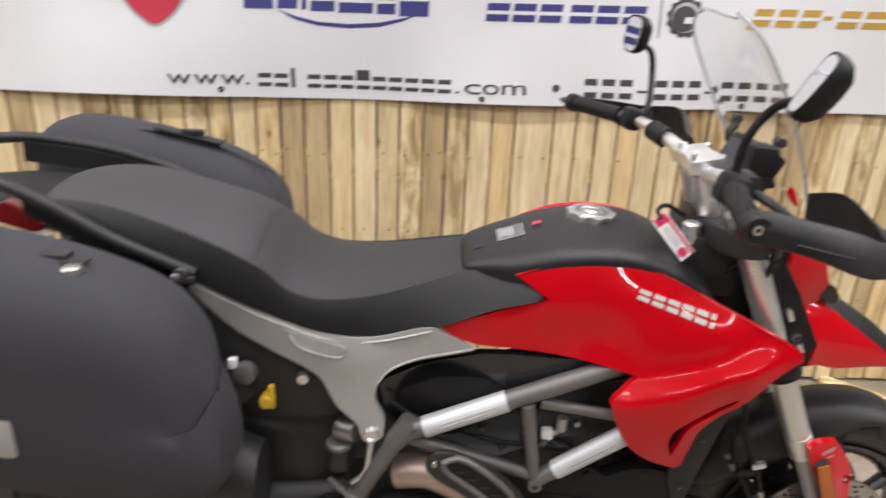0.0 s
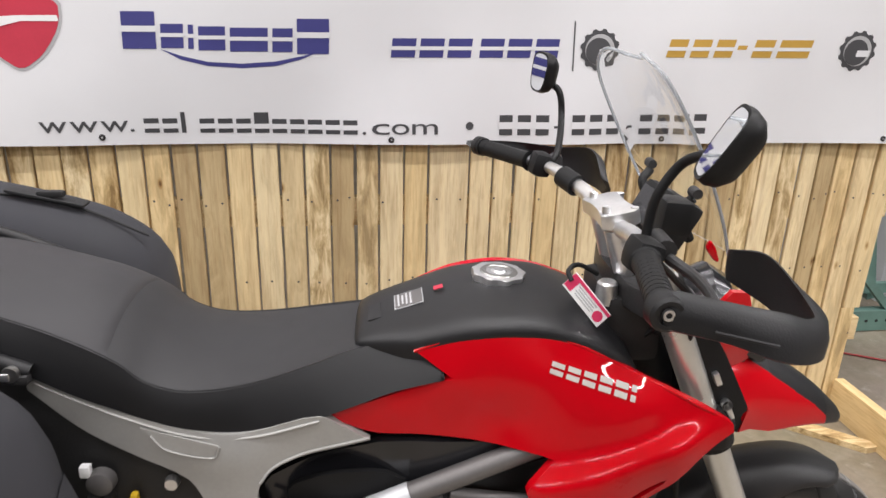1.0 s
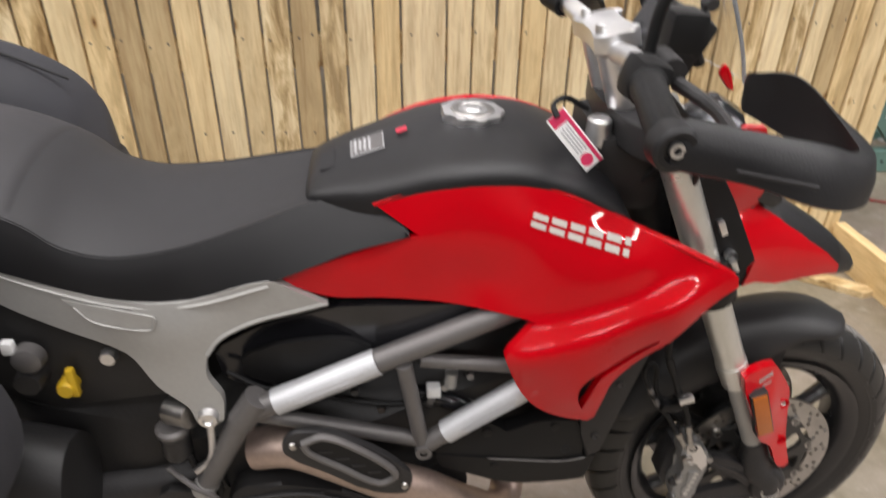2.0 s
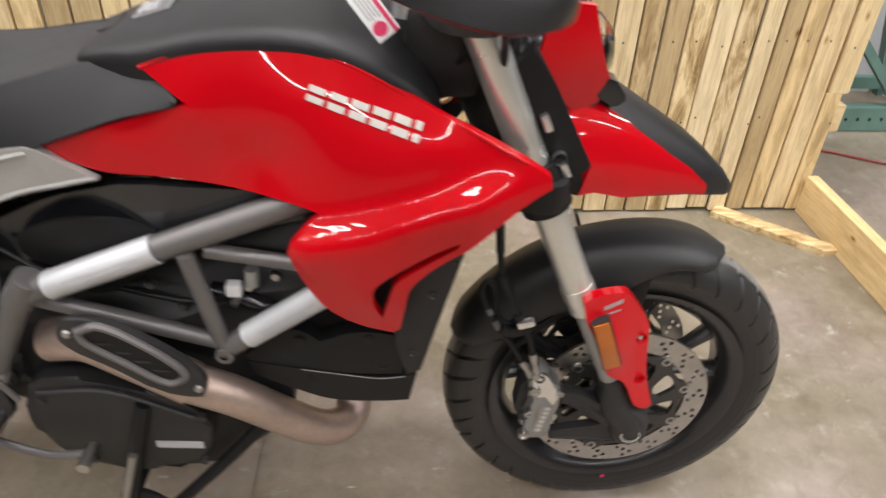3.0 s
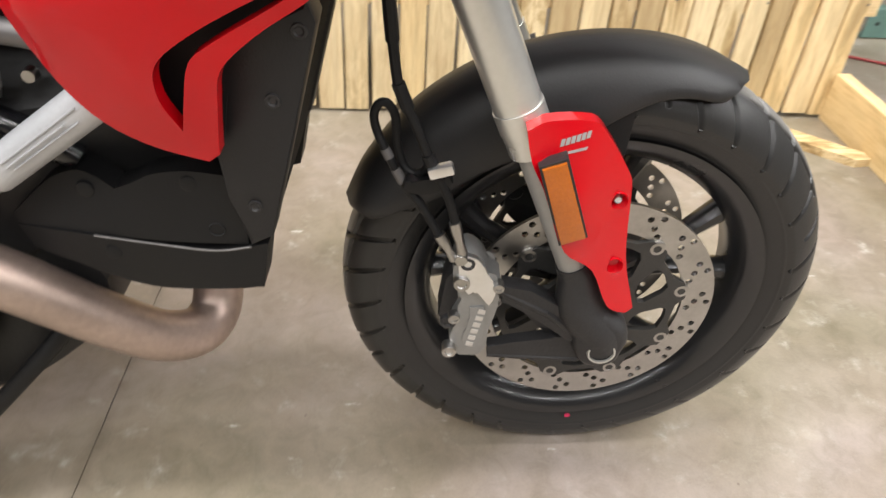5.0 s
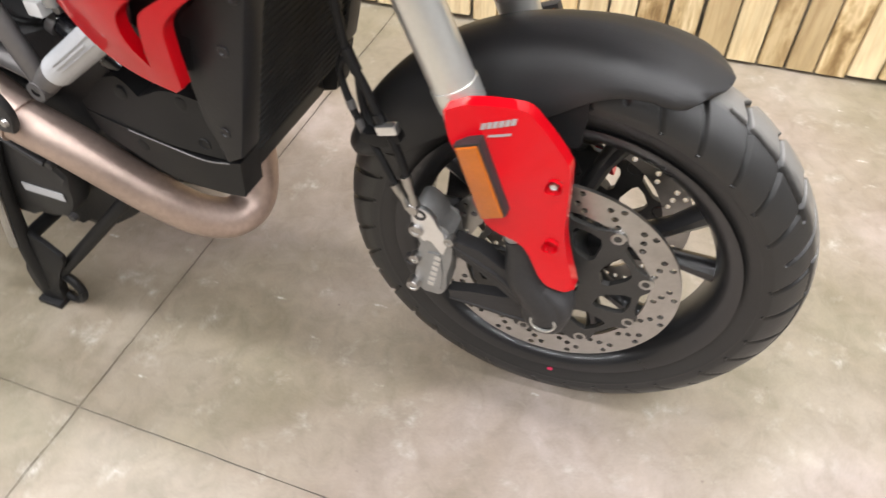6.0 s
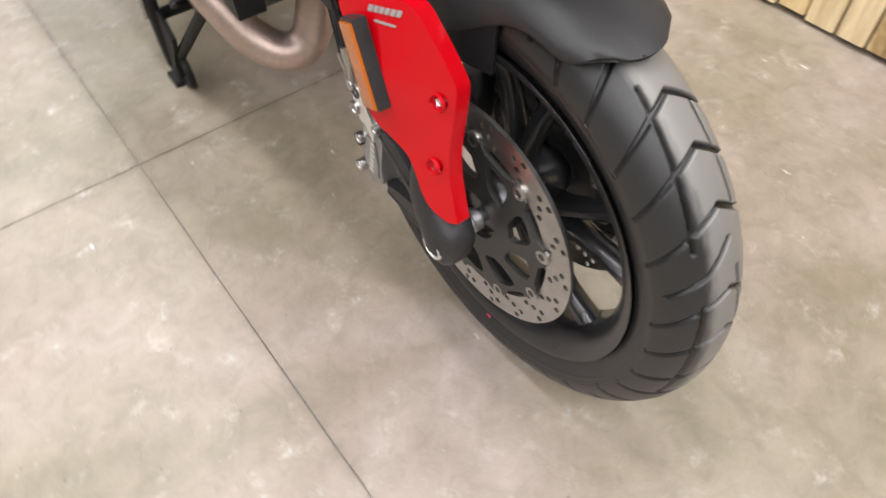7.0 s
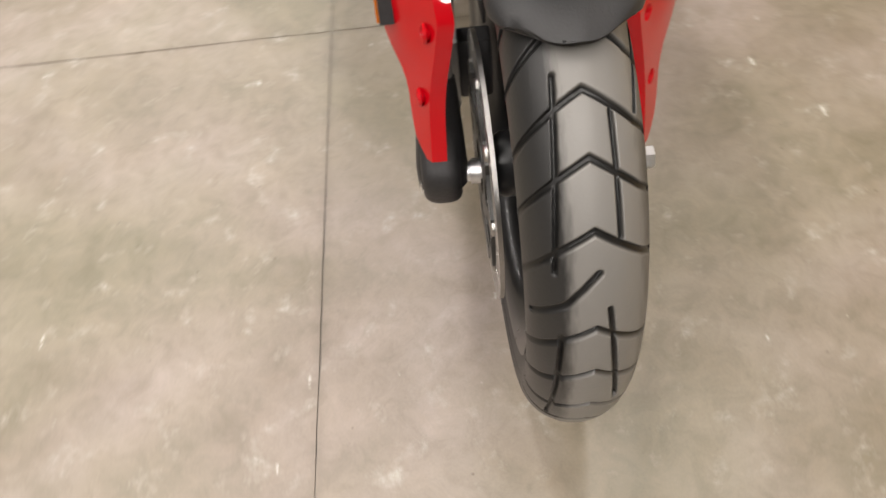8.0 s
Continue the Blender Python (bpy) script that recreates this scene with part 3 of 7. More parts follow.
add_loft(brace, [[a - n, a + n, a + n + e, a - n + e], [b - n - d * 0.03, b + n + d * 0.02, b + n + e + d * 0.02, b - n + e - d * 0.03]])
part("brace", brace, STUD_X, display, "diagonal pale timber brace lying on the floor", smooth=0)

# ---------------------------------------------------------------- banner
banner = thing("banner", "white vinyl banner with printed marks hung on the plank wall", "banner")


def wave(x, z):
    """How far the hung cloth stands off its plane."""
    low = max(0.0, 1.25 - z) * 2.2
    return 0.0060 * math.sin(5.1 * x + 0.8) + 0.0050 * math.sin(4.0 * x - 7.0 * z) + 0.0130 * low * math.sin(9.0 * x + 2 * math.sin(2.3 * x)) + 0.0012 * math.sin(17 * x + 6 * z)


def banner_y(x, z):
    return 1.006 + wave(x, z)


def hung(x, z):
    """Where a point of the flat artwork goes, warped to fit the camera's view."""
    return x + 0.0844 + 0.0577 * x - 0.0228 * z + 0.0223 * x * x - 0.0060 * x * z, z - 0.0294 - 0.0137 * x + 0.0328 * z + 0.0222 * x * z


bm = bmesh.new()
sheet = []
for back in (0, 1):
    sheet.append([[bm.verts.new((x, banner_y(x, z) + 0.0012 * back, z)) for x in np.linspace(-2.9, 0.985, 130)] for z in [1.019, *np.linspace(1.04, 2.05, 34)]])
for rows_ in sheet:
    for r, s in zip(rows_, rows_[1:]):
        for k in range(len(r) - 1):
            bm.faces.new((r[k], r[k + 1], s[k + 1], s[k]))
f, g = sheet
for k in range(129):
    bm.faces.new((f[0][k], f[0][k + 1], g[0][k + 1], g[0][k]))
for r in sheet:
    for v in r[0]:
        v.co.z += 0.0023 * v.co.x
part("cloth", bm, BANNER, banner)


def printed(name, outline, material, lift=0.0012):
    """A flat printed mark on the banner, an outline in (x, z)."""
    pts = []
    for p, q in zip(outline, outline[1:] + outline[:1]):
        m = max(1, int(math.dist(p, q) / 0.02))
        pts += [(p[0] + (q[0] - p[0]) * i / m, p[1] + (q[1] - p[1]) * i / m) for i in range(m)]
    vs, _, fs, *_ = geometry.delaunay_2d_cdt([Vector(p) for p in pts], [(i, (i + 1) % len(pts)) for i in range(len(pts))], [], 1, 1e-6)
    bm = bmesh.new()
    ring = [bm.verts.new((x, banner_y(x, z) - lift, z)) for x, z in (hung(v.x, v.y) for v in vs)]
    for f in fs:
        bm.faces.new([ring[i] for i in f])
    return part(name, bm, material, banner)


def disc(x, z, r, n=28):
    return [(x + r * math.cos(2 * math.pi * k / n), z + r * math.sin(2 * math.pi * k / n)) for k in range(n)]


def slanted(x, z, w, h, s=0.0):
    return [(x, z), (x + w, z), (x + w + s, z + h), (x + s, z + h)]


# shield, crimson with a pale bend
printed("shield_mark", rounded([(-1.785, 1.42), (-1.545, 1.42), (-1.548, 1.34), (-1.60, 1.262), (-1.667, 1.218), (-1.73, 1.262), (-1.782, 1.34)], 0.2, 2), INK_GREY)
printed("shield_mark", rounded([(-1.777, 1.413), (-1.553, 1.413), (-1.556, 1.342), (-1.606, 1.268), (-1.667, 1.226), (-1.726, 1.268), (-1.774, 1.342)], 0.2, 2), INK_RED, 0.002)
printed("shield_band", [(-1.772, 1.345), (-1.72, 1.362), (-1.66, 1.366), (-1.56, 1.367), (-1.557, 1.352), (-1.65, 1.352), (-1.715, 1.336), (-1.745, 1.305), (-1.763, 1.32)], WHITE, 0.0028)
# navy word with a swoosh
x = -1.405
for w, h, z in ((0.098, 0.095, 1.283), (0.070, 0.062, 1.285), (0.026, 0.062, 1.283), (0.082, 0.062, 1.279), (0.112, 0.062, 1.276), (0.066, 0.062, 1.275), (0.098, 0.092, 1.270)):
    printed("word_block", slanted(x, z, w - 0.012, h, 0.004), INK_BLUE)
    printed("word_slot", slanted(x - 0.002, z + h * 0.46, w - 0.006, h * 0.16, 0.002), BANNER, 0.0022)
    x += w
swoosh = [(-1.31, 1.283), (-1.26, 1.255), (-1.19, 1.238), (-1.10, 1.232), (-1.01, 1.238), (-0.94, 1.256), (-0.86, 1.29)]
printed("swoosh", swoosh + [(-0.93, 1.266), (-1.01, 1.250), (-1.10, 1.244), (-1.19, 1.249), (-1.255, 1.264)], INK_BLUE)
# second navy word
for k in range(6):
    x = -0.697 + k * 0.078 + (0.012 if k > 2 else 0)
    printed("word_block", slanted(x, 1.262, 0.066, 0.051, 0.006), INK_BLUE)
    printed("word_slot", slanted(x - 0.001, 1.282, 0.074, 0.010, 0.002), BANNER, 0.0022)
printed("upright_rule", slanted(-0.184, 1.226, 0.004, 0.135), INK)
for cx in (-0.106, 0.664):
    teeth = []
    for k in range(48):
        r = 0.058 if (k // 2) % 2 else 0.052
        teeth.append((cx + r * math.cos(2 * math.pi * k / 48), 1.284 + r * math.sin(2 * math.pi * k / 48)))
    printed("gear_badge", teeth, INK)
    printed("badge_ring", disc(cx, 1.284, 0.043), INK_GREY, 0.002)
    printed("badge_centre", disc(cx - 0.004, 1.28, 0.037), INK, 0.0027)
    printed("badge_block", slanted(cx - 0.004, 1.268, 0.04, 0.018, 0.003), BANNER, 0.0034)
# ochre word
x = 0.088
for w, h in ((0.062, 0.05), (0.062, 0.05), (0.062, 0.05), (0.035, 0.012), (0.066, 0.05), (0.105, 0.05)):
    low = 1.264 if h > 0.02 else 1.286
    printed("word_block", slanted(x, low, w - 0.008, h, 0.012 if h > 0.02 else 0.003), INK_GOLD)
    if h > 0.02:
        printed("word_slot", slanted(x + 0.001, low + 0.019, w + 0.004, 0.010, 0.003), BANNER, 0.0022)
    x += w + 0.008
# black badge and its line of small print
printed("round_badge", disc(-1.985, 1.42, 0.07), INK)
printed("small_print", slanted(-2.16, 1.315, 0.30, 0.022), INK_GREY)


def printed_text(body, x, z, size, width):
    """A printed line, each character a part of its own."""
    shares = [{".": 0.30, "w": 1.0, "m": 1.02}.get(c, 0.70) for c in body]
    for c, share in zip(body, shares):
        w = width * share / sum(shares)
        bm = lettering(c, size, Matrix.Translation((x + w * 0.08, 0, z)) @ pose(0, 0, 0, 90), 0.0003, w * (0.9 if c != "." else 0.45))
        for v in bm.verts:
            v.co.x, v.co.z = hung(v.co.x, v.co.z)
            v.co.y = banner_y(v.co.x, v.co.z) - 0.0014 + v.co.y
        part("printed_character", bm, INK, banner)
        x += w


printed_text("www.", -1.655, 1.062, 0.066, 0.262)
printed_text(".com", -0.782, 1.049, 0.066, 0.218)
for k in range(12):
    x = -1.378 + k * 0.0495
    tall = k in (2, 6)
    printed("word_block", slanted(x, 1.0575 - k * 0.0008, 0.040 if k != 2 else 0.012, 0.058 if tall else 0.040), INK)
    if k != 2:
        printed("word_slot", slanted(x - 0.002, 1.0575 + 0.012 - k * 0.0008, 0.045, 0.014), BANNER, 0.0022)
printed("bullet", disc(-0.474, 1.072, 0.0115, 16), INK)
for k in range(12):
    if k in (3, 7):
        printed("dash_bar", slanted(-0.387 + k * 0.053, 1.064, 0.03, 0.007), INK)
    else:
        printed("digit_bar", slanted(-0.387 + k * 0.053, 1.044, 0.038, 0.058), INK)
        printed("word_slot", slanted(-0.387 + k * 0.053 - 0.002, 1.062, 0.043, 0.020), BANNER, 0.0022)
for x, z in ((-1.458, 1.038), (-0.663, 1.032), (0.178, 1.035), (0.92, 1.037), (-2.25, 1.034)):
    part("eyelet", lathe([(-0.002, 0.003), (-0.003, 0.005), (-0.002, 0.0085), (0, 0.009)], (x, banner_y(x, z) - 0.0008, z), 16), CAST_DARK, banner)

# ---------------------------------------------------------------- pallet rack and what stands behind the wall
rack = thing("pallet_rack", "green enamelled steel pallet rack frame on the concrete", "pallet rack")


def channel(p, q, w, dpt):
    p, q = Vector(p), Vector(q)
    d = (q - p).normalized()
    side = Vector((0, 1, 0)) if abs(d.y) < 0.9 else Vector((1, 0, 0))
    up = d.cross(side).normalized()
    sect = [(-w / 2, -dpt / 2), (w / 2, -dpt / 2), (w / 2, dpt / 2), (w / 2 - 0.004, dpt / 2), (w / 2 - 0.004, -dpt / 2 + 0.004), (-w / 2 + 0.004, -dpt / 2 + 0.004), (-w / 2 + 0.004, dpt / 2), (-w / 2, dpt / 2)]
    bm = bmesh.new()
    add_loft(bm, [[o + up * u + side * v for u, v in sect] for o in (p, q)])
    return bm


part("base_beam", channel((1.45, 1.66, 0.055), (3.6, 1.66, 0.055), 0.10, 0.05), RACK_GREEN, rack, smooth=0)
for x, y in ((1.40, 1.66), (1.885, 1.66), (2.5, 1.66), (3.2, 1.66)):
    part("upright", channel((x, y, 0.105), (x, y, 2.6), 0.044, 0.042), RACK_GREEN, rack, smooth=0)
for x in (1.72, 1.875, 2.3):
    part("leaning_post", channel((x, 1.80, 0.10), (x - 0.35, 1.80, 1.62), 0.045, 0.04), RACK_GREEN, rack, smooth=0)
part("diagonal", channel((1.42, 1.655, 0.405), (1.715, 1.655, 0.10), 0.034, 0.03), RACK_GREEN, rack, smooth=0)
part("diagonal", channel((1.93, 1.655, 0.10), (2.48, 1.655, 0.70), 0.034, 0.03), RACK_GREEN, rack, smooth=0)
for z in (0.16, 1.25):
    part("cross_beam", channel((1.45, 1.78, z), (3.6, 1.78, z), 0.05, 0.03), RACK_GREEN, rack, smooth=0)
# Near-black discs on the solid beam paint the shade of its holes.
for k in range(40):
    part("beam_hole", lathe([(0, 0.0005), (-0.001, 0.007), (0.001, 0.008)], (1.49 + 0.052 * k, 1.6345, 0.055), 10), DARK_GAP, rack)


def carton(x, y, w, h, z0, material, words):
    ob = thing("carton", words, "carton", pose(x, y, z0))
    part("body", box((0, 0, h / 2), (w, 0.5, h), 0.006), material, ob)
    part("tape", box((0, -0.2508, h / 2), (0.05, 0.002, h - 0.02)), LAMP_WHITE, ob)


carton(1.69, 2.3, 0.34, 1.3, 0.0, CARTON, "tall pale wrapped carton standing behind the rack")
carton(2.10, 2.2, 0.40, 1.0, 0.0, CARTON, "pale wrapped carton standing behind the rack")
carton(2.55, 2.35, 0.40, 0.62, 0.0, surface("brick_red_card", (0.22, 0.03, 0.025), 0.6), "dark red carton on the floor behind the rack")

cord = [(1.06, 1.58, 0.006), (1.336, 1.443, 0.006), (1.55, 1.325, 0.006), (1.78, 1.233, 0.006), (2.3, 1.13, 0.006), (3.2, 1.2, 0.006)]
tagged(link_mesh("extension_cord", tube(cord, 0.0045, 8), CABLE_RED), "thin red extension cord lying across the concrete", "cable")


# ---------------------------------------------------------------- motorcycle
# Its own frame: x forward, y to its left, z up, the front tyre's foot at the origin.
bike = thing("motorcycle", "red and black naked motorcycle with soft panniers on its centre stand", "motorcycle", pose(0, 0, 0, 0, 0, -4.0))
HUB = 0.303
STEER = pose(0, 0, 0, 0, 0, 2.5)


def steered(bm):
    return moved(bm, STEER)


# -- front wheel
R_TYRE, N_ROUND, N_ACROSS = 0.309, 1500, 210
PATTERN = 0.302
PERIOD = 2 * math.pi * PATTERN / 6
DOUBLE = 2 * PERIOD
ARMS = [((0.0, 0.0), (-0.014, -0.022)), ((-0.014, -0.022), (-0.048, -0.070)), ((0.0, 0.0), (-0.012, 0.016)), ((-0.012, 0.016), (-0.028, 0.040)), ((-0.028, 0.040), (-0.036, 0.062))]
HALF_ARM = [((0.0, 0.002), (-0.015, -0.010)), ((-0.015, -0.010), (-0.030, -0.022)), ((-0.030, -0.022), (-0.050, -0.056))]
LONG = [((0.330, -0.019), (0.169, -0.030)), ((0.298, 0.018), (0.196, 0.019)), ((0.134, 0.010), (-0.001, 0.022)), ((0.103, -0.026), (-0.066, -0.035)), ((0.382, 0.058), (0.297, 0.042)), ((0.51, 0.02), (0.36, 0.024)), ((0.54, -0.022), (0.41, -0.026))]
STROKES = [((a[0] + o, a[1]), (b[0] + o, b[1])) for h in (0.0, PERIOD) for o in (h, h + 0.061, h + 0.115, h + 0.205, h + 0.263) for a, b in ARMS] + [((a[0] + h, a[1]), (b[0] + h, b[1])) for h in (0.169, 0.169 + PERIOD) for a, b in HALF_ARM] + LONG


def tread_depth(u, v):
    """How deep the tread is cut at places (u round the tyre, v across it), 0 to 1."""
    best = np.ones_like(u)
    for k, ((u0, v0), (u1, v1)) in enumerate(STROKES):
        thin = 0.0008 if k >= len(STROKES) - len(LONG) else 0.0
        du, dv = u1 - u0, v1 - v0
        for lap in (-DOUBLE, 0.0, DOUBLE):
            w = u - lap + 0.008
            t = np.clip(((w - u0) * du + (v - v0) * dv) / (du * du + dv * dv), 0, 1)
            best = np.minimum(best, np.hypot(w - u0 - t * du, v - v0 - t * dv) + thin)
    return np.clip((0.0036 - best) / 0.0016, 0, 1)


def tyre_mesh(radius, half, bead):
    """A road tyre: rounded crown, sidewalls to the bead, with the tread cut into it."""
    s = np.linspace(-1, 1, N_ACROSS + 1)
    t = np.abs(s)
    q = np.minimum(t / 0.72, 1)
    bead_ring = 1 + 0.016 * np.exp(-(((t - 0.80) / 0.008) ** 2)) + 0.020 * np.exp(-(((t - 0.945) / 0.010) ** 2))
    w = np.maximum(t - 0.72, 0) / 0.28
    y = np.sign(s) * np.where(t < 0.72, half * np.sin(q * 1.43) / math.sin(1.43), half * (1 - 0.30 * w**1.6) * bead_ring)
    r = np.where(t < 0.72, radius - 0.046 * (1 - np.cos(q * 1.43)) / (1 - math.cos(1.43)), radius - 0.046 - (radius - 0.046 - bead) * w)
    a = 2 * math.pi * np.arange(N_ROUND) / N_ROUND
    u = np.mod(PATTERN * a, DOUBLE)
    uu, vv = np.meshgrid(u, np.sign(s) * q * half * 1.25, indexing="ij")
    wide = tread_depth(uu, vv) * (t < 0.73)
    rr = r[None, :] - 0.0055 * wide
    co = np.stack([rr * np.cos(a)[:, None], np.broadcast_to(y, rr.shape), np.maximum(HUB + rr * np.sin(a)[:, None], 0.0005)], 2).reshape(-1, 3)
    n = N_ACROSS + 1
    i, k = np.meshgrid(np.arange(N_ROUND), np.arange(N_ACROSS), indexing="ij")
    j = (i + 1) % N_ROUND
    faces = np.stack([i * n + k, i * n + k + 1, j * n + k + 1, j * n + k], 2).reshape(-1, 4)
    me = bpy.data.meshes.new("front_tyre")
    me.from_pydata(co.tolist(), [], faces.tolist())
    me.transform(STEER)
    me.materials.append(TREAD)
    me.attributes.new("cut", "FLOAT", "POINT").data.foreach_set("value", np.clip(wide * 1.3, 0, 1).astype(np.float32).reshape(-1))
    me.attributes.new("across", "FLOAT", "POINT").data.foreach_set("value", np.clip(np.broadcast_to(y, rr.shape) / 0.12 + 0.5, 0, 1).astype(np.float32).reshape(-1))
    me.shade_smooth()
    me.update()
    return me


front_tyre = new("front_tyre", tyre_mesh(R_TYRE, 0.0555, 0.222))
front_tyre.parent = bike
front_tyre["label"] = "black road tyre with cut chevron tread"
rim_profile = [(-0.047, 0.226), (-0.050, 0.229), (-0.048, 0.218), (-0.040, 0.208), (-0.022, 0.196), (0.022, 0.196), (0.040, 0.208), (0.048, 0.218), (0.050, 0.229), (0.047, 0.226), (0.036, 0.216), (0.0, 0.212), (-0.036, 0.216)]
front_rim = part("front_rim", steered(lathe(rim_profile, (0, 0, HUB), 96, closed=True)), RIM_BLACK, bike, "gloss black cast wheel rim")
part("hub", steered(lathe([(-0.062, 0.0), (-0.062, 0.030), (-0.045, 0.040), (0.045, 0.040), (0.062, 0.030), (0.062, 0.0)], (0, 0, HUB), 32)), RIM_BLACK, front_rim)


def wheel_point(r, deg, y=0.0):
    return Vector((r * math.cos(radians(deg)), y, HUB + r * math.sin(radians(deg))))


for k in range(5):
    d = 18 + 72 * k
    bm = bmesh.new()
    for side in (-1, 1):
        secs = []
        for r, off, w, h in ((0.036, 5, 0.015, 0.022), (0.09, 7, 0.0125, 0.018), (0.15, 11.5, 0.012, 0.015), (0.2, 15.0, 0.017, 0.017)):
            c = wheel_point(r, d + side * off)
            t = Vector((-math.sin(radians(d + side * off)), 0, math.cos(radians(d + side * off))))
            secs.append([c + t * w * math.cos(a) + Vector((0, h * math.sin(a), 0)) for a in (math.pi * j / 5 for j in range(10))])
        add_loft(bm, secs)
    part("spoke", steered(bm), RIM_BLACK, front_rim)
part("red_dot", steered(lathe([(0, 0.0), (-0.001, 0.0045)], wheel_point(0.234, -86, -0.0505), 12)), CARD_RED, front_tyre)


def circle(cx, cz, r, n):
    return [(cx + r * math.cos(a), cz + r * math.sin(a)) for a in np.linspace(0, 2 * math.pi, n, endpoint=False)]


def pierced(outline, holes, y, thick):
    """A flat plate with real openings, round the hub, in (x, z)."""
    loops = [outline, *holes]
    pts, edges_ = [], []
    for loop in loops:
        s = len(pts)
        pts += loop
        edges_ += [(s + i, s + (i + 1) % len(loop)) for i in range(len(loop))]
    vs, _, fs, *_ = geometry.delaunay_2d_cdt([Vector(p) for p in pts], edges_, [], 0, 1e-7)
    reach = [(Vector((sum(p[0] for p in h), sum(p[1] for p in h))) / len(h), h) for h in holes]
    far = [max((Vector(p) - c).length for p in h) for c, h in reach]
    keep = []
    for f in fs:
        c = sum((vs[i] for i in f), Vector((0, 0))) / len(f)
        if inside(c, outline) and not any((c - m).length < d and inside(c, h) for (m, h), d in zip(reach, far)):
            keep.append(f)
    bm = bmesh.new()
    low = [bm.verts.new((v.x, y, HUB + v.y)) for v in vs]
    high = [bm.verts.new((v.x, y + thick, HUB + v.y)) for v in vs]
    index = {v: i for i, v in enumerate(low)}
    for f in keep:
        bm.faces.new([low[i] for i in f])
        bm.faces.new([high[i] for i in reversed(f)])
    for e in [e for e in bm.edges if len(e.link_faces) == 1 and e.verts[0] in index]:
        i, j = (index[v] for v in e.verts)
        bm.faces.new((low[i], low[j], high[j], high[i]))
    bmesh.ops.delete(bm, geom=[v for v in bm.verts if not v.link_faces], context="VERTS")
    return bm


def disc_mesh(y, sign):
    """A drilled brake disc ring."""
    holes = [circle(0, 0, 0.121, 72)]
    for k in range(18):
        for j, r in enumerate((0.129, 0.137, 0.146, 0.153)):
            a = 2 * math.pi * (k + 0.23 * j + (0.5 if j == 3 else 0)) / 18
            holes.append(circle(r * math.cos(a), r * math.sin(a), 0.0042, 10))
    return pierced(circle(0, 0, 0.16, 96), holes, y, 0.005 * sign)


def carrier_mesh(y):
    """The disc's carrier: a spider with slanting windows and an ear at each bobbin."""
    def at(r, deg):
        return (r * math.cos(radians(deg)), r * math.sin(radians(deg)))

    outline = []
    for k in range(9):
        outline += [at(0.112, 40 * k - 12), at(0.112, 40 * k + 4), at(0.123, 40 * k + 9), at(0.1245, 40 * k + 15), at(0.123, 40 * k + 21)]
    holes = [circle(0, 0, 0.034, 32)]
    for k in range(9):
        holes.append(rounded([at(0.064, 40 * k + 6), at(0.064, 40 * k + 33), at(0.101, 40 * k + 43), at(0.104, 40 * k + 32), at(0.103, 40 * k + 19)], 0.2, 1))
    return pierced(outline, holes, y - 0.004, 0.008)


for sign in (-1, 1):
    y = 0.068 * sign
    brake_disc = part("brake_disc", steered(disc_mesh(y, -sign)), STEEL, bike, "drilled steel front brake disc", smooth=30)
    part("disc_carrier", steered(carrier_mesh(y)), CARRIER, brake_disc, "dark grey spidery disc carrier")
    for k in range(9):
        c = wheel_point(0.118, 40 * k + 15, y)
        part("bobbin", steered(lathe([(0.003 * sign, 0.0), (0.003 * sign, 0.0042), (0.0042 * sign, 0.0052), (0.0042 * sign, 0.0085), (0.003 * sign, 0.0105), (-0.005 * sign, 0.0105)], c, 18)), STEEL, brake_disc)

# -- fork
RAKE = math.tan(radians(24.0))


def leg(z, dy=0.0):
    return Vector((-0.115 - RAKE * (z - 0.583), -0.113 + dy, z))


def both(name, make, material, parent, label="", middle=0.0):
    made = []
    for side in (0, 1):
        bm = make()
        made.append(part(name, moved(mirrored(bm), Matrix.Translation((0, 2 * middle, 0))) if side else bm, material, parent, label))
    return made


MID = -0.013
outer = both("fork_tube", lambda: tube([leg(0.583), leg(0.59), leg(1.05)], [0.0250, 0.0242, 0.0242], 28, 3), FORK_GREY, bike, "thick satin grey upper fork tube", middle=MID)
both("fork_collar", lambda: tube([leg(0.578), leg(0.600)], 0.0258, 28), FORK_GREY, bike, middle=MID)
both("fork_slider", lambda: tube([leg(0.39), leg(0.585)], 0.0180, 24), PLATE_GREY, bike, "slim grey lower fork tube", middle=MID)


def fork_foot():
    """The cast foot: a socket for the slider, running down into the axle block."""
    bm = bmesh.new()
    add_tube(bm, [leg(0.412), leg(0.392), Vector((-0.022, -0.116, 0.352)), Vector((0.004, -0.117, 0.318)), Vector((0.012, -0.117, 0.295))], [0.0205, 0.0225, 0.028, 0.031, 0.030], 20, 4)
    block = rounded([(-0.030, 0.345), (0.0, 0.362), (0.036, 0.333), (0.043, 0.312), (0.033, 0.270), (-0.002, 0.263), (-0.022, 0.285)], 0.2, 2)
    add_loft(bm, [[(0.008 + (x - 0.008) * k, y, 0.305 + (z - 0.305) * k) for x, z in block] for y, k in ((-0.1410, 0.70), (-0.1385, 0.84), (-0.1330, 0.95), (-0.1250, 1.0), (-0.1100, 1.0), (-0.1020, 0.95), (-0.0970, 0.84), (-0.0950, 0.70))])
    return bm


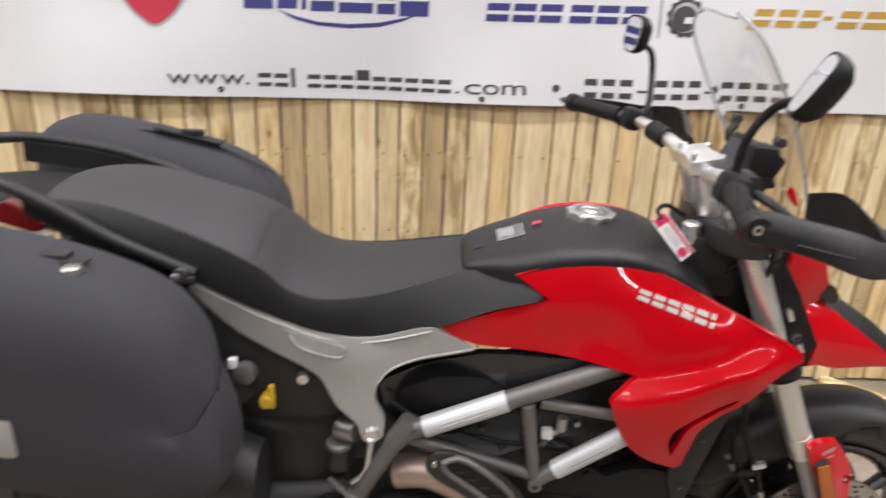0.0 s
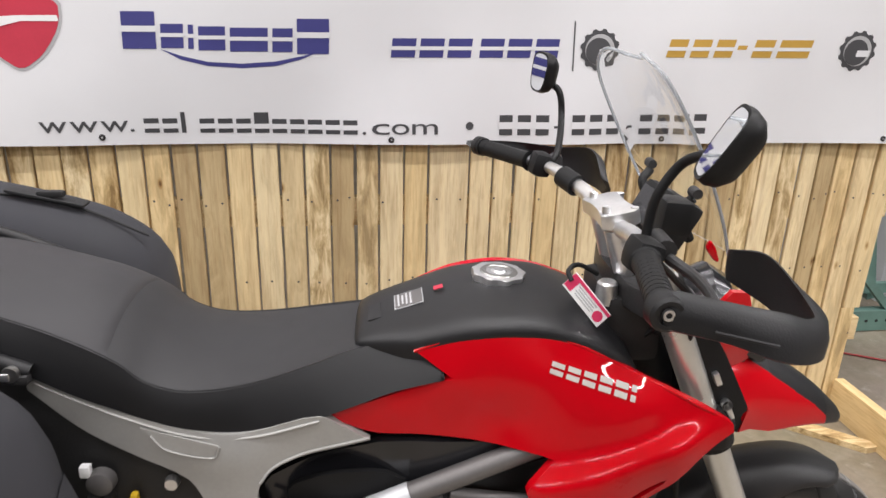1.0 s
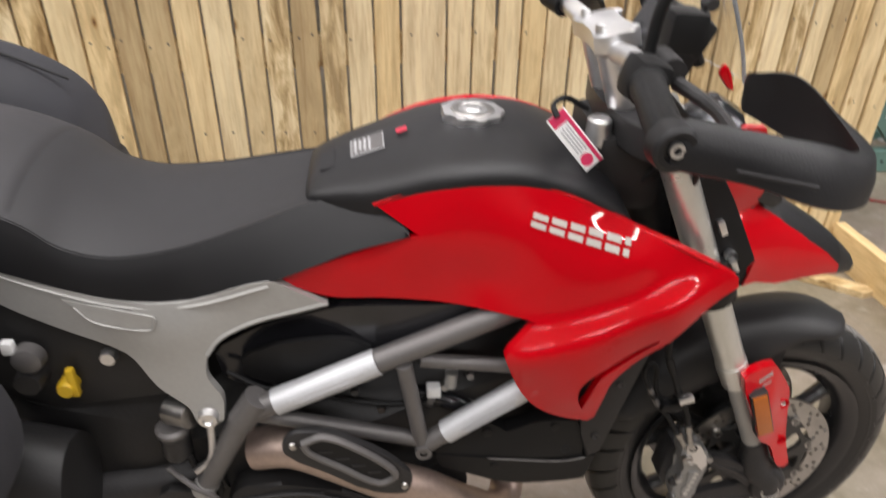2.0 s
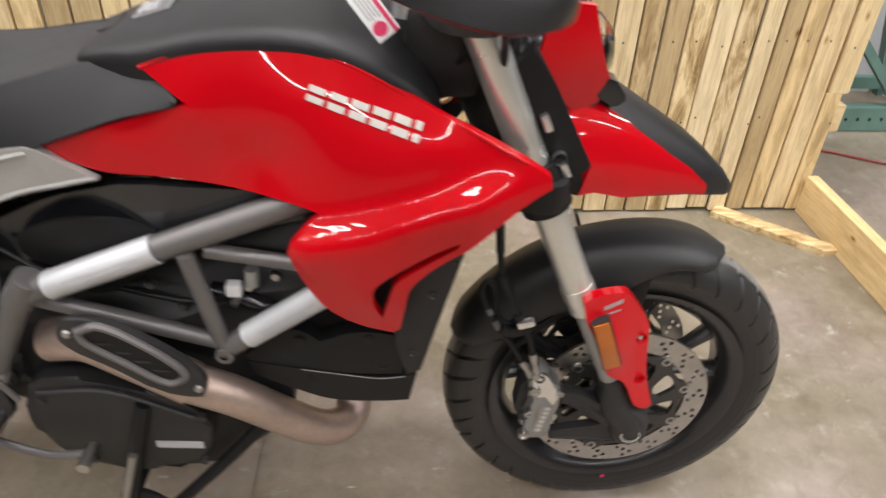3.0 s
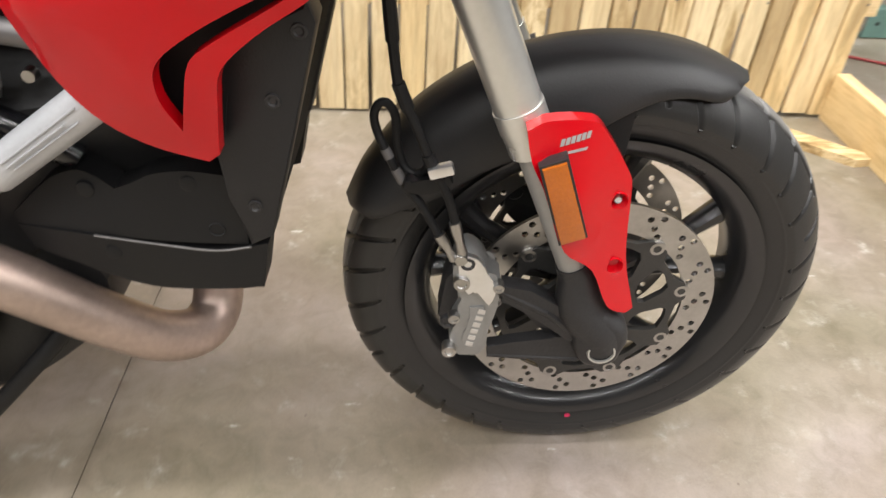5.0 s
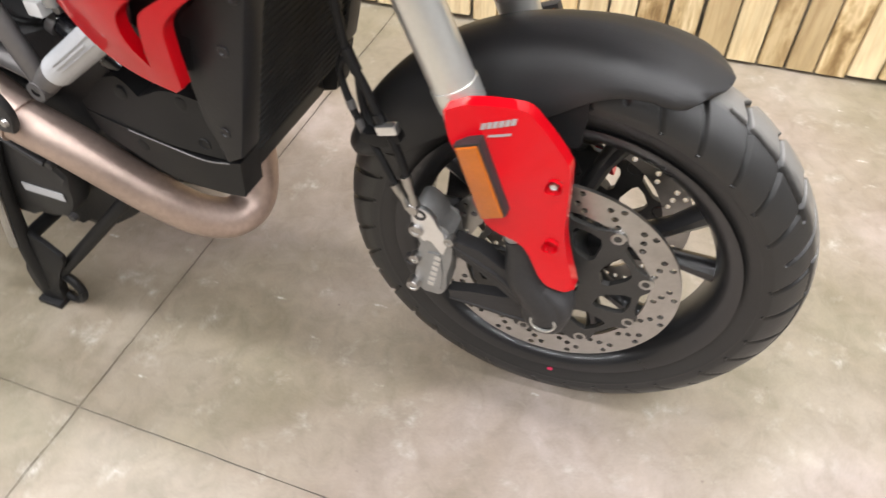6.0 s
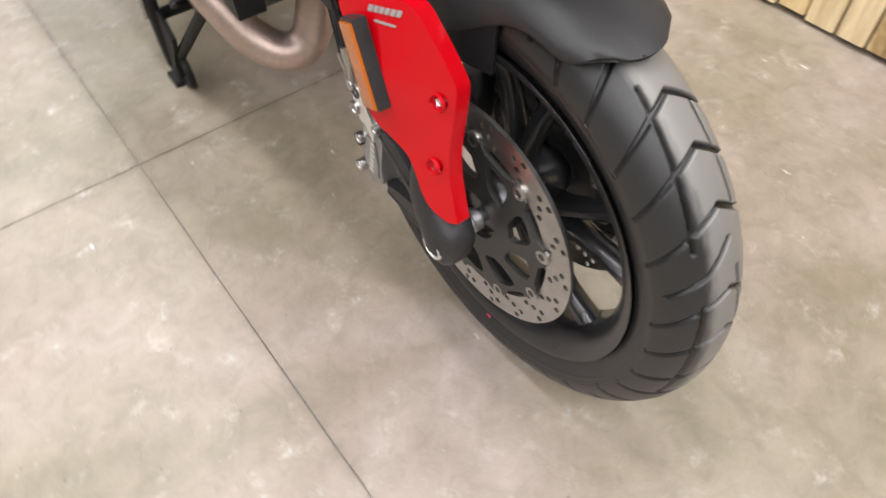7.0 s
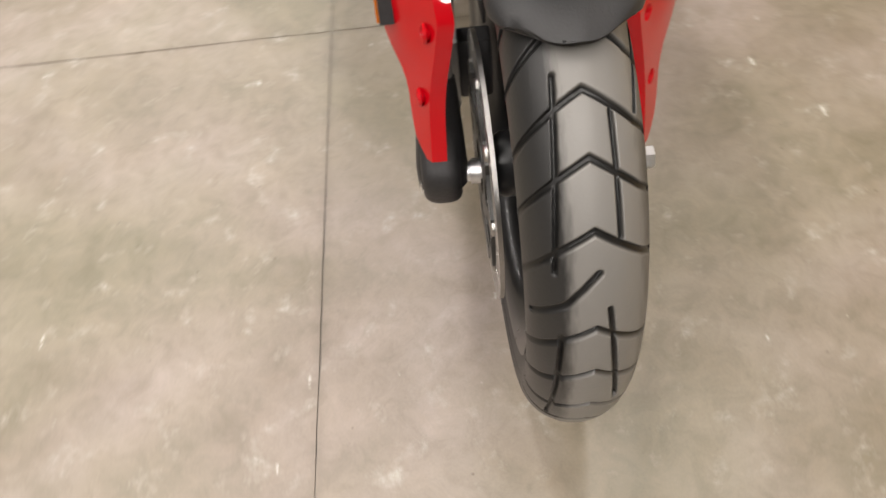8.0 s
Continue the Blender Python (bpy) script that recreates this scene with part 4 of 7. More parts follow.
feet = both("fork_foot", fork_foot, CAST_DARK, bike, "dark cast fork foot holding the axle", middle=MID)
both("axle_ring", lambda: lathe([(-0.001, 0.0135), (-0.0035, 0.0145), (-0.0035, 0.0165), (0.0, 0.0175)], (0.010, -0.1405, 0.298), 28), FORK_GREY, feet[0], middle=MID)
both("axle_end", lambda: lathe([(0.0045, 0.0), (0.0045, 0.0125), (-0.0012, 0.0135)], (0.010, -0.1405, 0.298), 24), ENGINE_BLACK, feet[0], middle=MID)
both("axle_spacer", lambda: lathe([(0.0, 0.0), (0.0, 0.0125), (0.012, 0.0125), (0.013, 0.0155), (0.024, 0.0155), (0.024, 0.010), (0.034, 0.010)], (0.006, -0.096, 0.300), 24), ALU, bike, "bright axle spacer", middle=MID)
part("axle_nut", plate([(0.010 + 0.014 * math.cos(k * math.pi / 3), 0.302 + 0.014 * math.sin(k * math.pi / 3)) for k in range(6)], 0.112, 0.134, 0.002), ALU, feet[1], "bright hexagonal axle nut")


def caliper_arm():
    """The bracket between foot and caliper: an upper and a lower rib round a thin web."""
    bm = bmesh.new()
    add_plate(bm, [(-0.116, 0.384), (-0.082, 0.378), (-0.030, 0.345), (-0.010, 0.300), (-0.028, 0.300), (-0.062, 0.328), (-0.088, 0.350), (-0.114, 0.358)], -0.128, -0.106, 0.003)
    add_plate(bm, [(-0.124, 0.283), (-0.092, 0.287), (-0.045, 0.302), (-0.005, 0.300), (0.0, 0.262), (-0.032, 0.259), (-0.122, 0.262)], -0.122, -0.106, 0.003)
    add_plate(bm, [(-0.110, 0.36), (-0.05, 0.33), (-0.02, 0.295), (-0.05, 0.295), (-0.07, 0.315)], -0.112, -0.106, 0.001)
    for p, q, r in (((-0.118, -0.124, 0.374), (-0.06, -0.126, 0.345), 0.005), ((-0.06, -0.126, 0.345), (-0.012, -0.126, 0.305), 0.005), ((-0.122, -0.119, 0.266), (-0.01, -0.120, 0.264), 0.004)):
        add_tube(bm, [Vector(p), Vector(q)], r, 10)
    return bm


both("caliper_arm", caliper_arm, CAST_DARK, bike, middle=MID)


CALIPER_OUTLINE = [(-0.172, 0.404), (-0.167, 0.424), (-0.157, 0.429), (-0.142, 0.420), (-0.129, 0.394), (-0.118, 0.389), (-0.118, 0.350), (-0.125, 0.313), (-0.127, 0.279), (-0.138, 0.267), (-0.165, 0.272), (-0.171, 0.300), (-0.157, 0.342), (-0.163, 0.369), (-0.170, 0.387)]


def caliper_body():
    return plate(eased_outline(CALIPER_OUTLINE, 60, 3), -0.126, -0.088, 0.006)


calipers = both("brake_caliper", caliper_body, CALIPER, bike, "silver four-piston brake caliper", middle=MID)
for cal, s in zip(calipers, (1, -1)):
    shift = Matrix.Translation((0, MID - MID * s, 0))

    def on_caliper(name, bm, material, label=""):
        return part(name, moved(bm, shift), material, cal, label)

    on_caliper("caliper_back", plate(rounded([(-0.176, 0.375), (-0.128, 0.378), (-0.128, 0.285), (-0.186, 0.278)], 0.2, 1), -0.088 * s, -0.045 * s, 0.004), CAST_DARK)
    on_caliper("caliper_bridge", plate(eased_outline([(-0.166, 0.421), (-0.157, 0.428), (-0.143, 0.421), (-0.130, 0.394), (-0.122, 0.382), (-0.128, 0.356), (-0.137, 0.368), (-0.146, 0.380), (-0.153, 0.372), (-0.161, 0.386), (-0.166, 0.404)], 60, 3), -0.132 * s, -0.124 * s, 0.0025), ALU, "bright machined caliper bridge")
    on_caliper("caliper_cheek", plate(eased_outline([(-0.150, 0.350), (-0.134, 0.352), (-0.130, 0.315), (-0.133, 0.285), (-0.150, 0.282), (-0.156, 0.300), (-0.149, 0.325)], 60, 3), -0.1288 * s, -0.124 * s, 0.0018), CALIPER)
    for x, z, r, far, m in ((-0.157, 0.417, 0.0085, 0.1335, CAST_DARK), (-0.162, 0.390, 0.0095, 0.136, STEEL), (-0.120, 0.384, 0.0065, 0.134, STEEL), (-0.167, 0.334, 0.0072, 0.133, STEEL), (-0.174, 0.326, 0.0090, 0.130, CAST_DARK), (-0.170, 0.283, 0.0090, 0.136, STEEL)):
        on_caliper("bolt", lathe([(-(far - 0.126) * s + 0.002 * s, 0.0), (-(far - 0.126) * s + 0.002 * s, r * 0.48), (-(far - 0.126) * s, r * 0.6), (-(far - 0.126) * s, r * 0.92), (-(far - 0.128) * s, r), (0.004 * s, r)], (x, -0.126 * s, z), 16), m)
    for k in range(6):
        on_caliper("mark_block", box((-0.1462 + 0.0021 * k, -0.1292 * s, 0.2925 + 0.0105 * k), (0.0085, 0.0010, 0.0062), 0.0, Matrix.Translation((-0.1462 + 0.0021 * k, 0, 0.2925 + 0.0105 * k)) @ pose(0, 0, 0, 0, 11, 0) @ Matrix.Translation((0.1462 - 0.0021 * k, 0, -0.2925 - 0.0105 * k))), WHITE_INK)


GUARD = [(-0.117, 0.596), (-0.097, 0.600), (-0.048, 0.590), (-0.033, 0.577), (0.005, 0.522), (0.009, 0.506), (0.016, 0.429), (0.038, 0.357), (0.027, 0.355), (0.002, 0.373), (-0.025, 0.426), (-0.063, 0.463), (-0.093, 0.533), (-0.109, 0.565)]


def guard_y(x, z):
    """The guard's face: turned in towards the front, a little full in the middle."""
    return -0.233 + 0.57 * x + 0.24 * z - 0.010 * math.exp(-(((x + 0.055) / 0.03) ** 2 + ((z - 0.51) / 0.06) ** 2))


GUARD_KNOTS = [(x, z, guard_y(x, z)) for x, z in GUARD + [(-0.055, 0.51), (-0.07, 0.56), (-0.02, 0.50), (-0.03, 0.45), (-0.02, 0.54), (0.01, 0.40), (-0.05, 0.47)]]
GUARD_BOLTS = ((-0.006, 0.499), (0.002, 0.423))


def red_guard():
    """The red fork-leg guard: an outer face with a wall turned back to the leg, and two bolt openings."""
    return shell(eased_outline(GUARD, 60), GUARD_KNOTS, 0.017, 0.010, [[(x + 0.0085 * math.cos(a), z + 0.0085 * math.sin(a)) for a in np.linspace(0, 2 * math.pi, 16, endpoint=False)] for x, z in GUARD_BOLTS])[0]


def guard_side(k):
    bm = red_guard()
    for v in bm.verts:
        if k and v.co.z > 0.51:
            v.co.z = 0.51 + (v.co.z - 0.51) * 0.3
    return moved(mirrored(bm), Matrix.Translation((0, 2 * MID + 0.010, 0))) if k else bm


guards = [part("fork_guard", guard_side(k), RED, bike, "gloss red fork leg guard") for k in (0, 1)]
for guard, s in zip(guards, (1, -1)):
    shift = Matrix.Translation((0, MID - MID * s, 0))
    part("reflector", moved(plate([(-0.1000, 0.562), (-0.0780, 0.571), (-0.0455, 0.486), (-0.0695, 0.476)], -0.169 * s, -0.150 * s, 0.002), shift), AMBER, guard, "amber side reflector")
    part("reflector_frame", moved(plate([(-0.1030, 0.5635), (-0.0765, 0.5745), (-0.0430, 0.4850), (-0.0705, 0.4725)], -0.1655 * s, -0.150 * s, 0.001), shift), CAST_DARK, guard)
    for k, (x, z) in enumerate(GUARD_BOLTS):
        part("bolt_recess", moved(lathe([(0.006 * s, 0.0), (0.006 * s, 0.0060), (0.0 * s, 0.0086), (-0.0016 * s, 0.0100), (0.002 * s, 0.0106)], (x, (guard_y(x, z) - 0.001) * s, z), 20), shift), RED, guard)
        if not k:
            part("bolt", moved(lathe([(0.002 * s, 0.0), (0.002 * s, 0.003), (0.0005 * s, 0.0038), (0.005 * s, 0.0052)], (x, (guard_y(x, z) - 0.001) * s, z), 14), shift), ALU, guard)
# maker's mark on the guard that faces out: a row of small pale blocks and a thin bar below
for x, z, w, h in [(-0.0825 + 0.0054 * k, 0.5745 + 0.0004 * k, 0.0043, 0.0066) for k in range(6)] + [(-0.0745, 0.5662, 0.0210, 0.0026)]:
    bm = bmesh.new()
    for u0, u1 in ((0.0, 0.5), (0.5, 1.0)):
        corners = [(x + w * u + 0.0012 * v, z + h * v) for u, v in ((u0, 0), (u1, 0), (u1, 1), (u0, 1))]
        bm.faces.new([bm.verts.new((a, guard_y(a, b) - 0.0014, b)) for a, b in corners])
    part("mark_bar", bm, PLATE_GREY, guards[0], "pale grey maker's mark", smooth=0)


# how far the mudguard's sides hang down, by the angle round the wheel
SKIRT = np.linspace(60, 166, 54), np.convolve(np.interp(np.linspace(48, 178, 66), [48, 68, 80, 87, 92, 98, 108, 118, 130, 142, 149, 154, 178], [0.020, 0.022, 0.024, 0.042, 0.058, 0.078, 0.088, 0.086, 0.076, 0.074, 0.044, 0.026, 0.022]), np.ones(7) / 7, "same")[6:60]


def fender_mesh():
    secs = []
    for deg in np.linspace(68, 158, 44):
        t = (deg - 68) / 90
        end = min(1.0, t / 0.07, (1 - t) / 0.09)
        end = math.sqrt(max(0.0, 1 - (1 - end) ** 2))
        half = 0.036 + 0.030 * end if t < 0.5 else 0.030 + 0.036 * end
        drop = float(np.interp(deg, SKIRT[0], SKIRT[1]))
        drop *= 0.5 + 0.5 * end
        crown = 0.322 + 0.004 * math.sin(t * math.pi)
        outer_, inner_ = [], []
        for a in np.linspace(-1, 1, 17):
            y = half * math.sin(a * 1.35) / math.sin(1.35)
            fall = (1 - math.cos(a * 1.35)) / (1 - math.cos(1.35))
            r = crown - drop * fall**1.6 + 0.003 * math.exp(-((a / 0.16) ** 2))
            lip = deg - 4.0 * (1 - a * a) * max(0.0, 1 - t / 0.3)
            outer_.append(wheel_point(r, lip, y))
            inner_.append(wheel_point(r - 0.005, lip, y * 0.95))
        secs.append(outer_ + inner_[::-1])
    bm = bmesh.new()
    add_loft(bm, secs)
    return steered(bm)


fender = part("front_fender", fender_mesh(), FENDER, bike, "matt black front mudguard hugging the tyre", smooth=60)
for s in (1, -1):
    flap = [[wheel_point(r, deg, y * s) for r, y in ((top, -0.0610), (low, -0.0610), (low, -0.0580), (top, -0.0580))] for deg, top, low in ((88.6, 0.290, 0.216), (89.4, 0.286, 0.210), (95, 0.266, 0.206), (102, 0.250, 0.204), (109, 0.244, 0.206), (113, 0.242, 0.214), (115, 0.242, 0.226))]
    part("flap", steered(add_loft(bmesh.new(), flap)), BLACK_PLASTIC, fender, "black inner flap of the mudguard")

HOSE = [(-0.25, -0.125, 0.76), (-0.246, -0.125, 0.714), (-0.241, -0.125, 0.659), (-0.234, -0.125, 0.613), (-0.220, -0.125, 0.583), (-0.200, -0.125, 0.534), (-0.184, -0.126, 0.502), (-0.174, -0.127, 0.469), (-0.164, -0.127, 0.430)]
part("brake_hose", tube(HOSE, 0.0050, 10), BLACK_PLASTIC, bike, "black rubber brake hose")
LOOP = [(-0.205, -0.118, 0.532), (-0.209, -0.114, 0.522), (-0.220, -0.110, 0.517), (-0.231, -0.106, 0.526), (-0.237, -0.102, 0.548), (-0.239, -0.100, 0.574), (-0.246, -0.100, 0.588), (-0.255, -0.100, 0.588), (-0.260, -0.101, 0.576), (-0.257, -0.103, 0.560), (-0.248, -0.108, 0.541), (-0.230, -0.114, 0.508), (-0.210, -0.120, 0.484), (-0.190, -0.125, 0.450), (-0.168, -0.127, 0.415)]
part("hose_loop", tube(LOOP, 0.0046, 10), BLACK_PLASTIC, bike)
for a, b, r in (((-0.2465, 0.716), (-0.2415, 0.662), 0.0064), ((-0.236, 0.622), (-0.226, 0.596), 0.0066), ((-0.206, 0.548), (-0.196, 0.524), 0.0068)):
    part("hose_sleeve", tube([(a[0], -0.125, a[1]), (b[0], -0.125, b[1])], r, 10), BLACK_PLASTIC, bike)
for a, b in (((-0.249, -0.1075, 0.5425), (-0.244, -0.1095, 0.533)), ((-0.238, -0.1115, 0.522), (-0.230, -0.114, 0.508))):
    part("hose_band", tube([a, b], 0.0054, 10), FRAME_GREY, bike)
part("hose_clip", box((-0.192, -0.130, 0.534), (0.026, 0.012, 0.012), 0.003, Matrix.Translation((-0.192, 0, 0.534)) @ pose(0, 0, 0, 0, -18, 0) @ Matrix.Translation((0.192, 0, -0.534))), ALU, bike, "bright hose clip")
part("hose_bracket", plate(rounded([(-0.232, 0.505), (-0.226, 0.520), (-0.205, 0.516), (-0.184, 0.528), (-0.178, 0.514), (-0.205, 0.500)], 0.2, 1), -0.128, -0.112, 0.003), BLACK_PLASTIC, bike, "black hose bracket")
for a, b in (((-0.190, -0.126, 0.452), (-0.172, -0.128, 0.421)), ((-0.175, -0.128, 0.470), (-0.164, -0.129, 0.430))):
    part("hose_end", tube([a, Vector(a).lerp(Vector(b), 0.3), Vector(a).lerp(Vector(b), 0.62), b], [0.0066, 0.0066, 0.0048, 0.0062], 12, 3), STEEL, bike)
part("banjo_bolt", lathe([(-0.006, 0.0), (-0.006, 0.0065), (-0.004, 0.0075), (0.006, 0.0075)], (-0.165, -0.130, 0.424), 14), STEEL, bike)

# -- clamps, steering head
for z, mat, words in ((0.765, BLACK_PLASTIC, "black lower fork clamp"), (0.998, CAST_DARK, "dark upper fork clamp")):
    bm = bmesh.new()
    c = leg(z)
    add_plate(bm, rounded([(c.x - 0.045, -0.155), (c.x + 0.045, -0.155), (c.x + 0.025, -0.05), (c.x + 0.025, 0.05), (c.x + 0.045, 0.155), (c.x - 0.045, 0.155), (c.x - 0.07, 0.04), (c.x - 0.07, -0.04)], 0.25, 2), z - 0.022, z + 0.022, 0.006, "z")
    part("fork_clamp", bm, mat, bike, words)
both("clamp_sleeve", lambda: tube([leg(0.735), leg(0.80)], [0.036, 0.034], 24), BLACK_PLASTIC, bike)
part("steering_head", tube([(-0.33, 0, 0.985), (-0.235, 0, 0.77)], 0.038, 20), ENGINE_BLACK, bike)
both("fork_cap", lambda: lathe([(0.012, 0.0), (0.012, 0.016), (0.004, 0.018), (0.0, 0.026), (-0.01, 0.026)], (-0.316, -0.113, 1.045), 24, "z"), ALU, bike)

# -- black nose fairing and the red beak
nose = []
for x, z0, z1, w in ((-0.235, 0.77, 1.00, 0.075), (-0.19, 0.765, 1.02, 0.085), (-0.155, 0.765, 1.0, 0.085), (-0.13, 0.78, 0.95, 0.075), (-0.11, 0.81, 0.90, 0.05)):
    nose.append([(x, w * math.cos(a) * (1 if abs(math.sin(a)) < 0.8 else 0.92), (z0 + z1) / 2 + (z1 - z0) / 2 * math.sin(a)) for a in (2 * math.pi * k / 20 for k in range(20))])
part("nose_fairing", add_loft(bmesh.new(), nose), GLOSS_BLACK, bike, "black plastic fairing round the headlight")

BEAK = [(-0.150, 0.121, 0.752, 0.903), (-0.12, 0.112, 0.752, 0.885), (-0.075, 0.096, 0.736, 0.862), (-0.02, 0.078, 0.731, 0.828), (0.03, 0.060, 0.725, 0.797), (0.060, 0.049, 0.719, 0.774), (0.10, 0.028, 0.709, 0.738), (0.115, 0.012, 0.705, 0.719)]


def beak_section(x, w, z0, z1, t0, t1, inset=0.0, n=14):
    """Part of the beak's arched section, from t0 to t1 of the way across."""
    out, back = [], []
    for t in np.linspace(t0, t1, n):
        a = math.pi * t
        sx = math.copysign(abs(math.cos(a)) ** 0.75, math.cos(a))
        y = -w * sx
        z = z0 + 0.004 + (z1 - z0 - 0.004) * abs(math.sin(a)) ** 0.9
        xs = x
        if x < -0.13:
            xs = x + 0.017 - (0.55 * (z - 0.80) if z > 0.80 else 0.25 * (0.80 - z))
        out.append((xs, y, z + inset))
        back.append((xs, y * 0.93, z0 + (z - z0) * 0.93 - 0.004 + inset))
    return out + back[::-1]


RED_EDGE = (0.36, 0.33, 0.29, 0.235, 0.165, 0.08)
for s in (0, 1):
    secs = [beak_section(*b, 1 - e if s else 0.0, 1.0 if s else e) for b, e in zip(BEAK, RED_EDGE)]
    part("beak_side", add_loft(bmesh.new(), secs), RED, bike, "gloss red beak-shaped mudguard", smooth=50)
part("beak_top", add_loft(bmesh.new(), [beak_section(*b, e - 0.005, 1.005 - e) for b, e in zip(BEAK[2:6], RED_EDGE[2:])]), GREY_PLASTIC, bike, "dark grey centre of the beak", smooth=50)
part("beak_bridge", add_loft(bmesh.new(), [beak_section(*b, e - 0.005, 1.005 - e) for b, e in zip(BEAK[:3], RED_EDGE)]), GREY_PLASTIC, bike, smooth=50)
part("beak_tip", add_loft(bmesh.new(), [beak_section(*b, 0.0, 1.0, 0.0, 24) for b in BEAK[5:]]), GREY_PLASTIC, bike, "dark grey beak tip", smooth=50)
part("headlight", add_loft(bmesh.new(), [[(x, w * math.cos(a), 0.92 + h * math.sin(a)) for a in (2 * math.pi * k / 18 for k in range(18))] for x, w, h in ((-0.15, 0.07, 0.05), (-0.122, 0.062, 0.045), (-0.108, 0.04, 0.03))]), CLEAR, bike, "clear headlight lens")

# -- tank
SIDE = [(-0.698, 0.918), (-0.66, 0.935), (-0.624, 0.947), (-0.575, 0.956), (-0.527, 0.958), (-0.457, 0.945), (-0.385, 0.914), (-0.308, 0.877), (-0.225, 0.837), (-0.198, 0.822), (-0.196, 0.808), (-0.253, 0.764), (-0.300, 0.724), (-0.340, 0.697), (-0.366, 0.672), (-0.373, 0.64), (-0.380, 0.592), (-0.390, 0.584), (-0.44, 0.600), (-0.477, 0.625), (-0.503, 0.665), (-0.523, 0.716), (-0.517, 0.73), (-0.481, 0.768), (-0.50, 0.772), (-0.617, 0.781), (-0.70, 0.785), (-0.76, 0.787), (-0.805, 0.802), (-0.835, 0.817), (-0.749, 0.848), (-0.638, 0.884)]
KNOTS = [(-0.698, 0.918, -0.122), (-0.624, 0.945, -0.134), (-0.527, 0.956, -0.140), (-0.457, 0.945, -0.148), (-0.385, 0.914, -0.160), (-0.308, 0.877, -0.172), (-0.225, 0.837, -0.186), (-0.196, 0.815, -0.196), (-0.253, 0.76, -0.208), (-0.319, 0.705, -0.216), (-0.376, 0.594, -0.214), (-0.44, 0.60, -0.214), (-0.503, 0.665, -0.214), (-0.523, 0.72, -0.216), (-0.481, 0.768, -0.205), (-0.617, 0.781, -0.160), (-0.76, 0.787, -0.148), (-0.835, 0.817, -0.142), (-0.749, 0.848, -0.147), (-0.638, 0.884, -0.154),
         (-0.60, 0.86, -0.160), (-0.50, 0.90, -0.172), (-0.42, 0.885, -0.181), (-0.34, 0.856, -0.194), (-0.55, 0.82, -0.166), (-0.68, 0.82, -0.150), (-0.46, 0.70, -0.234), (-0.40, 0.70, -0.237), (-0.42, 0.64, -0.229)]


def eased(t):
    t = max(0.0, min(1.0, t))
    return t * t * (3 - 2 * t)


def shoulder(x, z):
    """The shroud's shoulder: below a line rising to the nose the panel stands further out."""
    line = 0.762 + 0.30 * (x + 0.44)
    return -0.030 * eased((x + 0.57) / 0.08) * eased((-0.20 - x) / 0.10) / (1 + math.exp((z - line) / 0.0080))


VENT = [(-0.304, 0.740), (-0.345, 0.722), (-0.39, 0.697), (-0.412, 0.676), (-0.415, 0.648), (-0.404, 0.616), (-0.397, 0.645), (-0.387, 0.680), (-0.372, 0.693), (-0.335, 0.714), (-0.310, 0.730)]
tank_depth = None
for s in (0, 1):
    bm, tank_depth = shell(eased_outline(SIDE), KNOTS, 0.016, 0.0065, [eased_outline(VENT)], 4e-4, shoulder)
    part("tank_panel", moved(mirrored(bm), Matrix.Translation((0, 0, 0.017))) if s else bm, RED, bike, "gloss red tank side panel with a scooped vent", smooth=40)
    bm, _ = shell([(-0.275, 0.762), (-0.43, 0.72), (-0.44, 0.64), (-0.40, 0.598), (-0.38, 0.60), (-0.366, 0.68), (-0.30, 0.728)], [(-0.275, 0.762, -0.180), (-0.43, 0.72, -0.188), (-0.44, 0.64, -0.190), (-0.39, 0.60, -0.192), (-0.36, 0.68, -0.186), (-0.3, 0.728, -0.182)], 0.01, 0.02)
    part("vent_duct", mirrored(bm) if s else bm, BLACK_PLASTIC, bike)


def add_tank_patch(bm, corners, lift=0.0022, n=4):
    """A four-cornered patch that follows the tank's side."""
    a, b, c, d = (Vector(p) for p in corners)
    grid = []
    for i in range(n + 1):
        p, q = a.lerp(b, i / n), d.lerp(c, i / n)
        grid.append([bm.verts.new((v.x, tank_depth(v.x, v.y) - lift, v.y)) for v in (p.lerp(q, k / n) for k in range(n + 1))])
    for r, s in zip(grid, grid[1:]):
        for k in range(n):
            bm.faces.new((r[k], r[k + 1], s[k + 1], s[k]))


# maker's mark as six slanting pairs of bars
for k in range(6):
    x, z = -0.4935 + 0.0248 * k, 0.9045 - 0.0078 * k
    w, h = (0.0195 if k < 5 else 0.0080), 0.0165 + 0.0010 * k
    bm = bmesh.new()
    for u0, u1, v0, v1 in ((0, 1, 0, 0.40), (0, 1, 0.60, 1)):
        add_tank_patch(bm, [(x + w * u + 0.006 * v, z - 0.0062 * u * w / 0.0195 + h * v) for u, v in ((u0, v0), (u1, v0), (u1, v1), (u0, v1))])
    part("mark_block", bm, WHITE_INK, bike, "pale silver maker's mark block")

